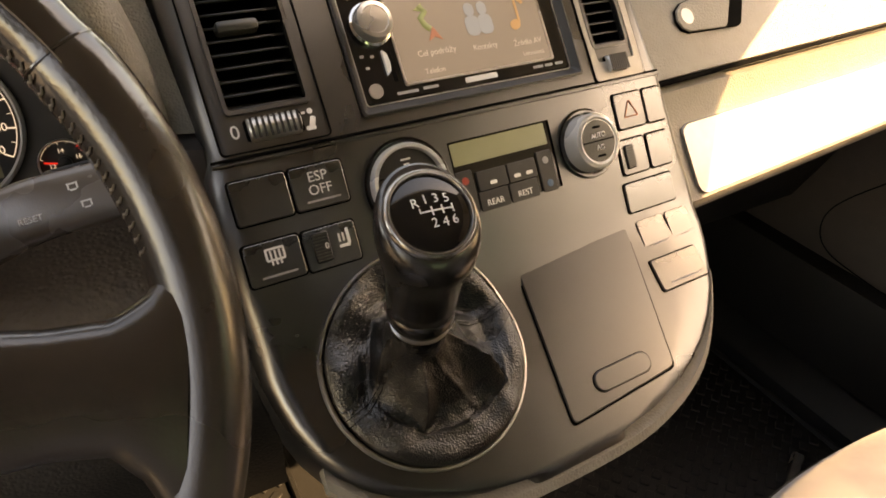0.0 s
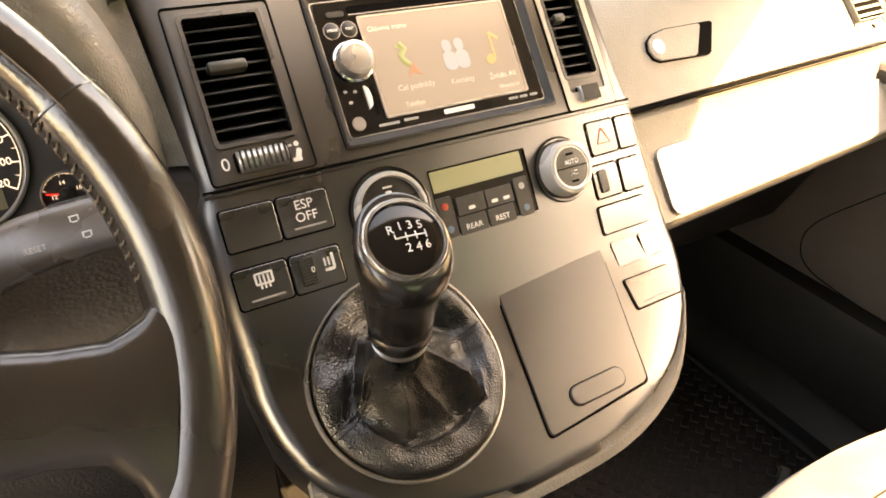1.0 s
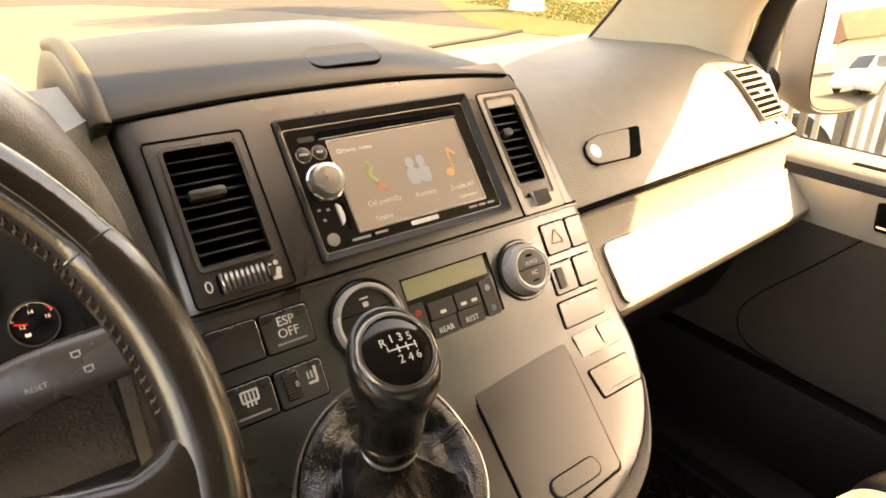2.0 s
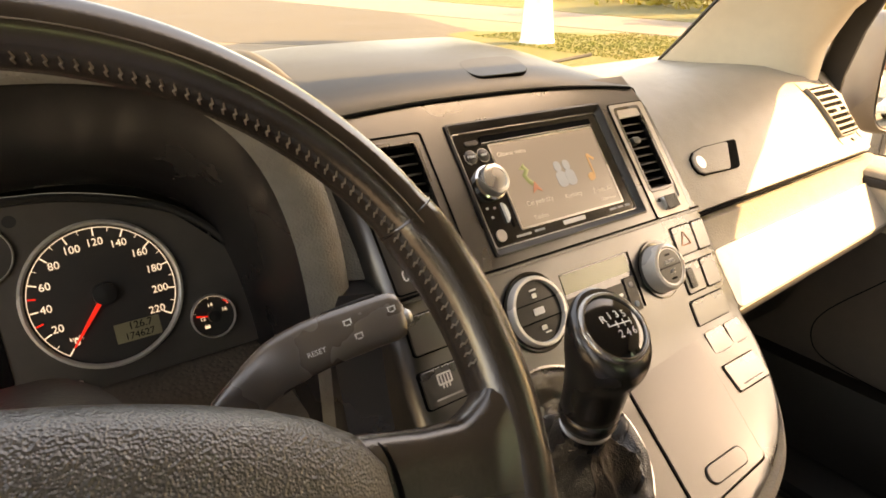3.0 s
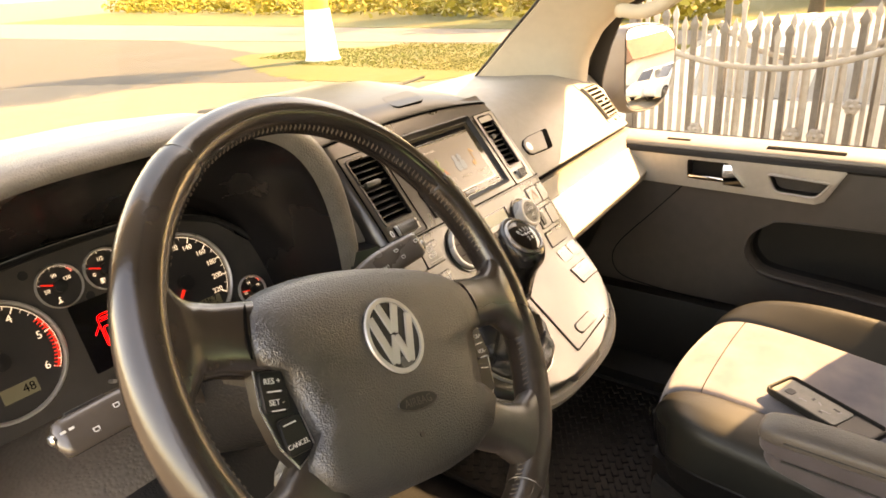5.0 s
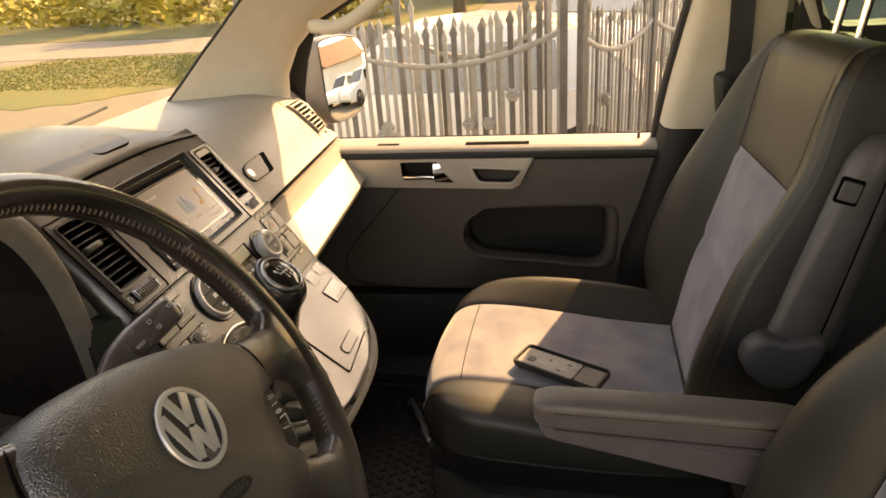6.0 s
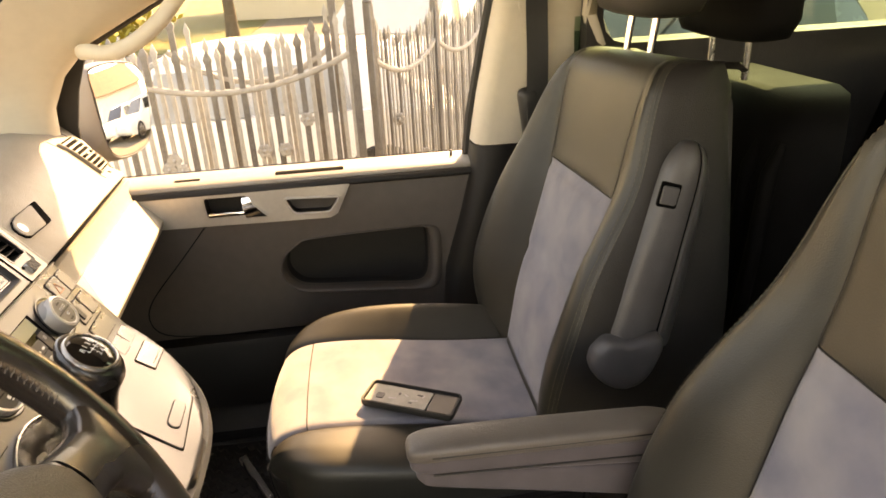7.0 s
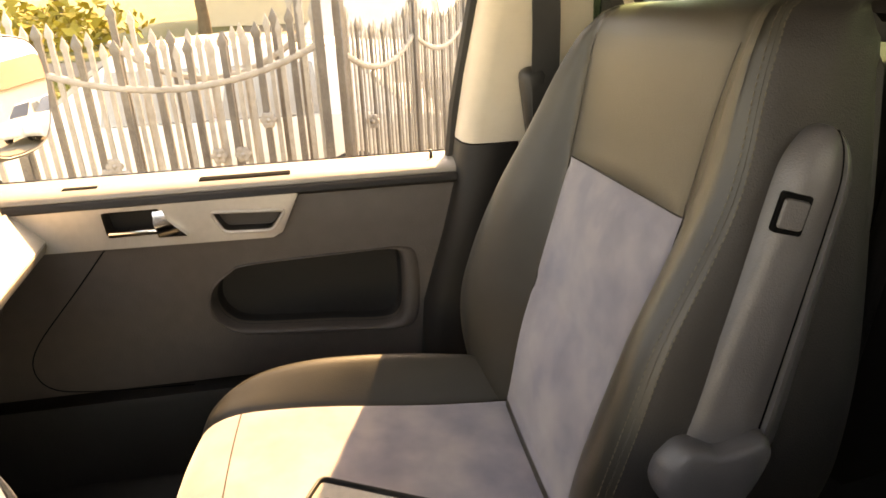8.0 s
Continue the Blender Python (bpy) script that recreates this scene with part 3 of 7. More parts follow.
# end vent: a slanted louvre in the swollen end of the fascia
v3 = thing("air_vent", (0.695, 0.748, 0.7375), "pale louvred air vent at the fascia end", "air vent", "dashboard air vents")
EC, EU, EV = Vector((0.698, 0.75, 0.733)), Vector((0.064, 0.0, -0.001)), Vector((-0.032, 0.0, 0.069))
EN = Vector((0.15, -0.80, 0.58)).normalized()


def on_end(s, t, h=0.0):
    p = EC + EU * s + EV * t
    p.y = fascia_y(p.x, p.z)
    return p + EN * h


def end_quad(s0, s1, t0, t1, h0, h1, n=6, m=1):
    """A strip across the end vent, bent with its surface."""
    rings = []
    for j in range(m + 1):
        t = t0 + (t1 - t0) * j / m
        rings.append([on_end(s0 + (s1 - s0) * k / n, t, h1) for k in range(n + 1)] + [on_end(s1 - (s1 - s0) * k / n, t, h0) for k in range(n + 1)])
    return loft(rings)


part("well", end_quad(-0.5, 0.5, -0.5, 0.5, -0.006, 0.0040, 12, 20), M["gap"], v3)
for k in range(8):
    t = -0.5 + (k + 0.5) / 8
    part("slat", end_quad(-0.5, 0.5, t - 0.022, t + 0.022, 0.0, 0.0068), M["dash"], v3)
for s0, s1, t0, t1 in ((-0.53, 0.53, 0.5, 0.515), (-0.53, 0.53, -0.515, -0.5), (-0.53, -0.505, -0.5, 0.5), (0.505, 0.53, -0.5, 0.5)):
    part("frame", end_quad(s0, s1, t0, t1, 0.0, 0.0068, 6, 12), M["dash"], v3)
part("slider", end_quad(-0.08, 0.14, -0.03, 0.03, 0.001, 0.0085), M["dash"], v3)
part("thumb_wheel", end_quad(0.0, 0.2, -0.655, -0.60, 0.0, 0.003), M["hood"], v3)
for s0, s1, t0, t1 in ((-0.615, -0.60, -0.66, 0.66), (0.61, 0.625, -0.66, 0.66)):
    part("panel_gap", end_quad(s0, s1, t0, t1, -0.004, 0.0007, 2, 20), M["gap"], v3)
for v, f, w in ((v1, VL, 0.040), (v2, VR, 0.018)):
    part("slider", at(rbox(w * 0.72, 0.0085, 0.012, 0.003, 2), f @ shift(-0.004, 0.010, -0.004)), M["hood"], v, "grey vent slider")
    wd = 0.036 if w > 0.03 else 0.020
    g = f @ shift(0, -0.0605 if w > 0.03 else -0.064)
    part("wheel_slot", at(slab(rrect(wd + 0.004, 0.0145, 0.002), -0.001, 0.0012), g), M["gap"], v)
    th = at(lathe([(0.0075, -wd / 2), (0.0085, -wd / 2 + 0.001), (0.0085, wd / 2 - 0.001), (0.0075, wd / 2)], 18), g @ shift(0, 0, -0.002) @ Matrix.Rotation(radians(90), 4, "Y"))
    part("thumb_wheel", th, M["satin"], v, "ribbed metallic thumb wheel")
    ribs = [at(rbox(0.0016, 0.014, 0.001, 0), g @ shift(-wd / 2 + wd * (q + 0.5) / 9, 0, 0.0066)) for q in range(9)]
    part("ribs", join(*ribs), M["black"], v)
part("lettering", at(lettering("0", 0.013), VL @ shift(-0.0265, -0.0605, 0.0006)), M["white"], v1)
icon = join(at(slab(rrect(0.004, 0.004, 0.002), 0, 0.0004), VL @ shift(0.0265, -0.055, 0.0004)), at(slab(rrect(0.004, 0.008, 0.0015), 0, 0.0004), VL @ shift(0.0265, -0.0625, 0.0004, -20)),
            at(slab(rrect(0.007, 0.003, 0.001), 0, 0.0004), VL @ shift(0.0245, -0.0665, 0.0004)), at(slab(rrect(0.007, 0.0016, 0.0005), 0, 0.0004), VL @ shift(0.0195, -0.0555, 0.0004)))
part("airflow_symbol", icon, M["white"], v1)
part("surround_left", at(frame_ring(rrect(0.0775, 0.130, 0.004), rrect(0.0755, 0.128, 0.003), -0.001, 0.0012), FU @ shift(-0.1765, -0.007)), M["gap"], dashboard)
part("surround_right", at(frame_ring(rrect(0.0575, 0.132, 0.003), rrect(0.0558, 0.130, 0.003), -0.001, 0.0012), FU @ shift(0.1325, -0.0095)), M["gap"], dashboard)
part("vent_plate", at(frame_ring(rrect(0.0555, 0.1295, 0.003), rrect(0.042, 0.098, 0.003), -0.001, 0.0016), FU @ shift(0.1325, -0.0095)), M["silver"], dashboard, "satin silver vent surround")

# ---- radio ----
FR = FU @ shift(-0.010, -0.0025)
radio = thing("car_radio", FR.translation, "black double-height car radio with a lit touch screen", "car radio")
part("surround", at(loft([[(x, y, z) for x, y in rrect(w, h, 0.003)] for w, h, z in ((0.204, 0.125, -0.001), (0.2045, 0.1255, 0.002), (0.201, 0.122, 0.0026), (0.1905, 0.110, -0.003), (0.189, 0.108, -0.008))], cap=(False, False)), FR), M["black"], radio, "dark satin radio surround")
FR = FR @ shift(0, 0, 0.0065)
part("faceplate", at(slab(rrect(0.1885, 0.1075, 0.004), -0.03, -0.0095, 0.0015), FR), M["gloss"], radio)
SC = FR @ shift(0.0095, -0.0025, -0.0092)
m_scr = mat("screen_glass", (0.075, 0.070, 0.066), 0.34, vary=0.05, scale=8, emit=0.28, spec=0.6, ior=1.9)
screen = part("screen", at(slab(rrect(0.137, 0.081, 0.001), 0, 0.0006), SC), m_scr, radio, "dim grey touch screen with a menu")
part("screen_rim", at(frame_ring(rrect(0.1405, 0.0845, 0.002), rrect(0.137, 0.081, 0.001), 0, 0.0012), SC), M["satin"], radio)
part("bevel_edge", at(frame_ring(rrect(0.1905, 0.1095, 0.003), rrect(0.1892, 0.1082, 0.003), -0.0102, -0.0095), FR), M["satin"], radio)


def lit(name, color, e):
    return mat(name, color, 0.5, vary=0.03, emit=e)


M["lit_white"] = lit("lit_white", (0.5, 0.48, 0.44), 0.05)
M["lit_green"] = lit("lit_green", (0.20, 0.25, 0.12), 0.06)
M["lit_red"] = lit("lit_red", (0.36, 0.15, 0.10), 0.06)
M["lit_blue"] = lit("lit_blue", (0.24, 0.28, 0.32), 0.06)
M["lit_orange"] = lit("lit_orange", (0.42, 0.26, 0.13), 0.06)
for txt, sx, sy, sz in (("Główne menu", -0.046, 0.0305, 0.0062), ("Cel podróży", -0.036, -0.0205, 0.0066), ("Kontakty", 0.008, -0.0225, 0.0062), ("Źródło AV", 0.049, -0.0245, 0.0064), ("Telefon", -0.042, -0.0345, 0.0058), ("Ustawienia", 0.052, -0.034, 0.0048)):
    part("lettering", at(lettering(txt, sz, 0.00008), SC @ shift(sx, sy, 0.0007)), M["lit_white"], screen)
part("arrow_icon", at(tube([(-0.041, 0.016, 0.001), (-0.037, 0.011, 0.001), (-0.042, 0.006, 0.001), (-0.040, 0.001, 0.001), (-0.036, -0.003, 0.001)], 0.0026, 8, flat=0.3), SC), M["lit_green"], screen)
part("arrow_tip", at(loft([[(-0.038, 0.018, 0.0008), (-0.046, 0.013, 0.0008), (-0.038, 0.011, 0.0008)], [(-0.038, 0.018, 0.0012), (-0.046, 0.013, 0.0012), (-0.038, 0.011, 0.0012)]]), SC), M["lit_green"], screen)
part("marker_icon", at(loft([[(-0.034, -0.001, z), (-0.040, -0.012, z), (-0.034, -0.009, z), (-0.028, -0.012, z)] for z in (0.0008, 0.0013)]), SC), M["lit_red"], screen)
part("contacts_icon", join(at(slab(rrect(0.013, 0.016, 0.005), 0, 0.0004), SC @ shift(0.002, -0.005, 0.0008)), at(slab(rrect(0.013, 0.016, 0.005), 0, 0.0004), SC @ shift(0.014, -0.005, 0.0009)), at(slab(rrect(0.009, 0.011, 0.0045), 0, 0.0004), SC @ shift(0.002, 0.008, 0.0008)),
                           at(slab(rrect(0.009, 0.011, 0.0045), 0, 0.0004), SC @ shift(0.014, 0.008, 0.0008))), M["lit_blue"], screen)
part("note_icon", join(at(slab(rrect(0.010, 0.008, 0.004), 0, 0.0004), SC @ shift(0.042, -0.009, 0.0008, 20)), at(slab(rrect(0.002, 0.022, 0.0008), 0, 0.0004), SC @ shift(0.0465, 0.003, 0.0009)), at(slab(rrect(0.010, 0.003, 0.001), 0, 0.0004), SC @ shift(0.0505, 0.011, 0.0009, -40))), M["lit_orange"], screen)
slot = part("disc_slot", at(slab(rrect(0.148, 0.0062, 0.0015), 0, 0.0008), FR @ shift(0.008, 0.0455, -0.0092)), M["gap"], radio)
part("slot_lip", at(rbox(0.148, 0.0012, 0.002, 0.0004, 1), FR @ shift(0.008, 0.0418, -0.0088)), M["satin"], radio)
part("volume_knob", at(lathe([(0.0145, 0), (0.0145, 0.010), (0.0135, 0.012), (0.0105, 0.0125), (0.010, 0.0118), (0.0001, 0.0122)], 40), FR @ shift(-0.0745, 0.004, -0.0095)), M["satin"], radio, "brushed metal volume knob")
part("knob_skirt", at(lathe([(0.0165, 0), (0.0165, 0.003), (0.0148, 0.004), (0.0145, 0)], 32), FR @ shift(-0.0745, 0.004, -0.0095)), M["chrome"], radio)
for bx, t in ((-0.0835, "MENU"), (-0.069, "MAP")):
    part("round_button", at(lathe([(0.0063, 0), (0.0063, 0.0012), (0.0055, 0.0018), (0.0001, 0.0018)], 24), FR @ shift(bx, 0.0305, -0.0095)), M["black"], radio)
    part("button_rim", at(lathe([(0.0064, 0.0), (0.0069, 0.0), (0.0069, 0.001), (0.0064, 0.001)], 24), FR @ shift(bx, 0.0305, -0.0095)), M["satin"], radio)
    part("lettering", at(lettering(t, 0.0032), FR @ shift(bx, 0.0305, -0.0075)), M["white"], radio)
part("eject_button", at(slab(rrect(0.015, 0.0045, 0.002), 0, 0.0012, 0.0004), FR @ shift(-0.077, 0.0435, -0.0095)), M["black"], radio)
part("jack", at(lathe([(0.0025, 0), (0.0055, 0), (0.0055, 0.0015), (0.0025, 0.0015)], 24), FR @ shift(-0.085, -0.0445, -0.0095)), M["satin"], radio)
part("card_slot", at(slab(rrect(0.0026, 0.024, 0.001), 0, 0.0006), FR @ shift(-0.0665, -0.028, -0.0095)), M["gap"], radio)
part("card_edge", at(slab([(0, -0.009), (0.003, -0.006), (0.004, 0.0), (0.003, 0.007), (0, 0.010)], 0, 0.003), FR @ shift(-0.0725, -0.026, -0.0093)), M["white"], radio)
for x, y, w in ((-0.088, -0.018, 0.003), (-0.080, -0.019, 0.003), (-0.086, -0.027, 0.003), (-0.060, -0.049, 0.018), (-0.040, -0.0485, 0.013), (0.062, -0.0485, 0.01), (0.073, -0.0485, 0.008), (0.084, -0.0485, 0.008)):
    part("print", at(slab(rrect(w, 0.0022, 0.0005), 0, 0.0003), FR @ shift(x, y, -0.0094)), M["grey"], radio)
part("maker_mark", at(slab(rrect(0.030, 0.0042, 0.001), 0, 0.0003), FR @ shift(0.006, -0.0485, -0.0094)), M["white"], radio, "plain pale maker's mark")

# ---- climate unit ----
FK = FM @ shift(-0.0025, -0.0112)
climate = thing("climate_control", FK.translation, "black climate control panel with a pale green display", "climate control")
i_ = rrect(0.097, 0.0555, 0.001)
part("well", at(loft([[(x, y, 0.0004) for x, y in i_], [(x, y, -0.006) for x, y in i_]], cap=(False, True)), FK), M["gap"], climate)
m_lcd = mat("lcd_pale", (0.34, 0.34, 0.2), 0.25, vary=0.05, scale=10)
part("plate", at(slab(rrect(0.0965, 0.055, 0.001), -0.0062, -0.0012, 0.0004), FK), M["gloss"], climate)
part("display", at(slab(rrect(0.0905, 0.0175, 0.001), -0.006, -0.0008), FK @ shift(-0.0015, 0.0175)), m_lcd, climate, "pale green unlit display")
for bx, by, t in ((-0.0185, -0.0225, "REAR"), (0.0105, -0.0225, "REST"), (-0.0165, -0.0065, ""), (0.0125, -0.0065, "")):
    b = part("button", at(slab(rrect(0.0278, 0.0152, 0.0012), -0.006, 0.0008, 0.0006), FK @ shift(bx, by)), M["black"], climate)
    if t:
        part("lettering", at(lettering(t, 0.0068), FK @ shift(bx, by - 0.002, 0.0009)), M["white"], b)
    else:
        part("symbol", join(*[at(slab(rrect(0.0065, 0.003, 0.0012), 0, 0.0003), FK @ shift(bx + q, by - 0.003, 0.0009)) for q in ((-0.006, 0.006) if bx > 0 else (0,))]), M["white"], b)
    part("indicator", at(slab(rrect(0.008, 0.0022, 0.0008), 0, 0.0004), FK @ shift(bx, by + 0.004, 0.0008)), M["black"], b)
for bx, c1, c2 in ((-0.041, "lit_red", "lit_blue"), (0.0365, "grey", "lit_blue")):
    b = part("rocker", at(slab(rrect(0.015, 0.034, 0.0015), -0.006, 0.0006, 0.0008), FK @ shift(bx, -0.0125)), M["black"], climate)
    for dy, c in ((0.009, c1), (-0.010, c2)):
        part("dot", at(lathe([(0.003, 0), (0.003, 0.0006), (0.0001, 0.0008)], 14), FK @ shift(bx, -0.0125 + dy, 0.0006)), M[c] if c == "grey" else mat("dot_" + c, (0.5, 0.05, 0.03) if c == "lit_red" else (0.05, 0.12, 0.2), 0.4), b)
# blower knob and airflow dial
FB = FM @ shift(0.0805, -0.0105)
knob = thing("blower_knob", FB.translation, "satin silver round fan and air-conditioning knob", "knob", "climate knobs")
part("recess", at(lathe([(0.0235, 0.0002), (0.029, 0.0002), (0.0295, 0.0018), (0.028, 0.0022), (0.0245, 0.0012)], 40), FB), M["gloss"], knob)
part("grip", at(lathe([(0.0245, 0), (0.0235, 0.013), (0.0225, 0.0155), (0.0195, 0.0165), (0.018, 0.0155)], 48), FB), M["ringmetal"], knob, "satin metal grip ring")
part("centre", at(lathe([(0.018, 0.0145), (0.0175, 0.0155), (0.0001, 0.0162)], 32), FB), M["hood"], knob)
part("groove", at(rbox(0.033, 0.0012, 0.001, 0), FB @ shift(0, 0, 0.0162)), M["gap"], knob)
part("lettering", join(at(lettering("AUTO", 0.0055), FB @ shift(0, 0.0045, 0.0165)), at(lettering("AC", 0.0058), FB @ shift(0, -0.0055, 0.0165))), M["white"], knob)
for q in (0.0115, -0.0125):
    part("indicator", at(slab(rrect(0.008, 0.002, 0.0009), 0, 0.0003), FB @ shift(0, q, 0.016)), M["gap"], knob)
FD = FM @ shift(-0.0905, -0.0065)
dial = thing("airflow_dial", FD.translation, "black airflow switch ringed in satin silver", "dial", "climate knobs")
part("recess", at(lathe([(0.029, 0), (0.0345, 0.0003), (0.035, 0.002), (0.0335, 0.0024), (0.030, 0.001)], 44), FD), M["gloss"], dial)
part("ring", at(lathe([(0.0305, 0), (0.0305, 0.007), (0.0295, 0.0085), (0.027, 0.0085), (0.0262, 0.006), (0.0262, 0)], 48), FD), M["ringmetal"], dial, "satin silver ring")
part("face", at(lathe([(0.026, 0), (0.026, 0.0045), (0.0001, 0.0055)], 40), FD), M["black"], dial)
part("divider", join(at(rbox(0.048, 0.001, 0.001, 0), FD @ shift(0, 0.008, 0.0055)), at(rbox(0.048, 0.001, 0.001, 0), FD @ shift(0, -0.008, 0.0055))), M["gap"], dial)
part("symbols", join(*[at(slab(rrect(w, h, 0.001), 0, 0.0004), FD @ shift(x, y, 0.0056)) for x, y, w, h in ((0, 0.0135, 0.005, 0.004), (0, 0.0185, 0.008, 0.0014), (0, 0.0, 0.012, 0.006), (0, -0.0145, 0.006, 0.004), (0.003, -0.019, 0.007, 0.0014))]), M["white"], dial)


# ---- switches ----
def switch(f, u, v, w, h, label, print_bm=None, material="console", bar=True, tint="grey"):
    """A flush push switch: dark gap, rocker and its print."""
    s = thing("push_switch", f @ Vector((u, v, 0)), label, "switch", "console switches")
    g = f @ shift(u, v)
    part("gap", at(slab(rrect(w + 0.0012, h + 0.0012, 0.003), -0.002, 0.0005), g), M["gap"], s)
    b = part("button", at(slab(rrect(w - 0.0012, h - 0.0012, 0.0026), -0.001, 0.0021, 0.0008), g), M[material], s)
    if bar:
        part("indicator", at(slab(rrect(w * 0.62, 0.0014, 0.0006), 0, 0.0007), g @ shift(0.001, -h * 0.32, 0.0018)), M["grey"] if material == "console" else M["gap"], b)
    if print_bm:
        part("print", at(print_bm, g @ shift(0, 0, 0.0022)), M["white"] if tint == "white" else M["grey"], b)
    return s


def bars(*rects):
    return join(*[at(slab(rrect(w, h, min(w, h) * 0.3), 0, 0.0003), shift(x, y)) for x, y, w, h in rects])


switch(FM, -0.197, 0.0085, 0.0395, 0.0305, "plain black blank switch plate", bar=False)
switch(FM, -0.1565, 0.0085, 0.0395, 0.0305, "black stability control switch with white letters", join(at(lettering("ESP", 0.0098), shift(0, 0.0065)), at(lettering("OFF", 0.0098), shift(0, -0.0025))), tint="white")
switch(FM, -0.1995, -0.0330, 0.0395, 0.0290, "black rear window heater switch", bars((0.001, 0.001, 0.0125, 0.0015), (0.001, 0.0085, 0.0125, 0.0015), (-0.005, 0.005, 0.0015, 0.008), (0.007, 0.005, 0.0015, 0.008), (-0.002, 0.0025, 0.0013, 0.010), (0.001, 0.0025, 0.0013, 0.010), (0.004, 0.0025, 0.0013, 0.010)), tint="white")
s_ = switch(FM, -0.1590, -0.0335, 0.0395, 0.0290, "black seat heater switch with a thumb wheel", bars((0.009, -0.002, 0.008, 0.0022), (0.0125, 0.004, 0.0022, 0.011), (0.006, 0.004, 0.0014, 0.006), (0.009, 0.004, 0.0014, 0.006)), bar=False, tint="white")
FT = FM @ shift(-0.1665, -0.0325, 0.0022)
part("thumb_wheel", at(rbox(0.012, 0.021, 0.004, 0.001, 1), FT), M["black"], s_)
part("ribs", join(*[at(rbox(0.0122, 0.0008, 0.0006, 0), FT @ shift(0, -0.009 + 0.0022 * q, 0.0021)) for q in range(9)]), M["hood"], s_)
part("lettering", at(lettering("0", 0.006), FT @ shift(0.003, 0.0, 0.003)), M["white"], s_)
tri_ = join(*[at(slab(rrect(0.0155, 0.0012, 0.0004), 0, 0.0003), shift(x, y, 0, r)) for x, y, r in ((0, -0.006, 0), (-0.004, 0.001, 62), (0.004, 0.001, -62))])
switch(FM, 0.1345, 0.0085, 0.0335, 0.0315, "grey hazard warning switch with a red triangle", None, bar=False)
part("triangle", at(tri_, FM @ shift(0.1345, 0.009, 0.0023)), mat("triangle_red", (0.5, 0.16, 0.08), 0.6), bpy.data.objects["push_switch.004"])
switch(FM, 0.164, 0.0085, 0.0225, 0.0315, "plain grey blank switch plate", bar=False)
s_ = switch(FM, 0.128, -0.0310, 0.0315, 0.0315, "grey seat heater switch with a thumb wheel", bar=False)
FT = FM @ shift(0.1225, -0.031, 0.0022)
part("thumb_wheel", at(rbox(0.010, 0.021, 0.004, 0.001, 1), FT), M["black"], s_)
part("ribs", join(*[at(rbox(0.0102, 0.0008, 0.0006, 0), FT @ shift(0, -0.009 + 0.0022 * q, 0.0021)) for q in range(9)]), M["hood"], s_)
switch(FM, 0.159, -0.0310, 0.0265, 0.0315, "plain grey blank switch plate", bar=False)
switch(FM, 0.138, -0.0665, 0.0585, 0.0265, "plain grey blank switch plate", bar=False)
FX = plane_frame((0, 0.5425, 0.6062), 44.0, YAW) @ TURN
switch(FX, 0.1305, -0.0035, 0.0335, 0.0300, "grey sliding door switch", None)
switch(FX, 0.1625, -0.0035, 0.0285, 0.0300, "grey sliding door switch", None)
switch(FL, 0.1385, 0.0155, 0.0560, 0.0295, "wide grey tailgate switch", None)

def dense(rows, n):
    """Rows of numbers with n smooth steps between each two."""
    out = []
    for i in range(len(rows) - 1):
        a, b, c, d = rows[max(i - 1, 0)], rows[i], rows[i + 1], rows[min(i + 2, len(rows) - 1)]
        for k in range(n):
            t = k / n
            out.append(tuple(0.5 * (2 * q + (r - p) * t + (2 * p - 5 * q + 4 * r - s) * t * t + (3 * q - p - 3 * r + s) * t ** 3) for p, q, r, s in zip(a, b, c, d)))
    out.append(tuple(rows[-1]))
    return out


# ---- gear lever ----
GC = FL @ Vector((-0.115, 0.0225, 0))
gear = thing("gear_lever", GC, "black leather six-speed gear lever with a chrome ring", "gear lever")
FGR = FL @ shift(-0.115, 0.0225)


def bend(v):
    """Rise of the console over its lower plane, above the crease."""
    return 0.385 * max(0.0, v - 0.022)


part("boot_ring", at(loft([[(r * math.cos(2 * math.pi * k / 56), r * 0.985 * math.sin(2 * math.pi * k / 56), z + bend(r * math.sin(2 * math.pi * k / 56))) for k in range(56)] for r, z in ((0.0752, 0), (0.0790, -0.002), (0.0790, 0.0030), (0.0783, 0.0046), (0.0768, 0.0048), (0.0758, 0.0036), (0.0752, 0.001))], cap=(False, False)), FGR), M["satin"], gear, "polished chrome ring")
NECK, TOP = Vector((-0.134, 0.481, 0.655)), Vector((-0.135, 0.464, 0.747))
axis = (TOP - NECK).normalized()
ax_u = Vector((1, 0, 0)) - axis * axis.x
ax_u.normalize()
ax_v = axis.cross(ax_u)
KN = Matrix((ax_u, ax_v, axis)).transposed().to_4x4()
KN.translation = NECK
random.seed(4)
rings = []
NA = 190
cen = FGR.translation
e_u, e_v, e_n = (FGR.to_3x3() @ Vector(q) for q in ((1, 0, 0), (0, 1, 0), (0, 0, 1)))
# height and radius from the ring inwards: a puffed rim, a valley, then the sock up to the collar
SOCK = dense(((0.0, 0.0750, 0.002), (0.06, 0.0735, 0.0085), (0.13, 0.0690, 0.0135), (0.21, 0.0620, 0.0145), (0.30, 0.0540, 0.0125), (0.40, 0.0455, 0.0120), (0.50, 0.0380, 0.0190), (0.65, 0.0300, 0.038), (0.82, 0.0225, 0.062), (0.94, 0.0185, 0.080), (1.0, 0.0172, 0.088)), 5)
FOOT = NECK - axis * 0.006
lean = FOOT - cen
rise = lean.dot(e_n)
flat = lean - e_n * rise
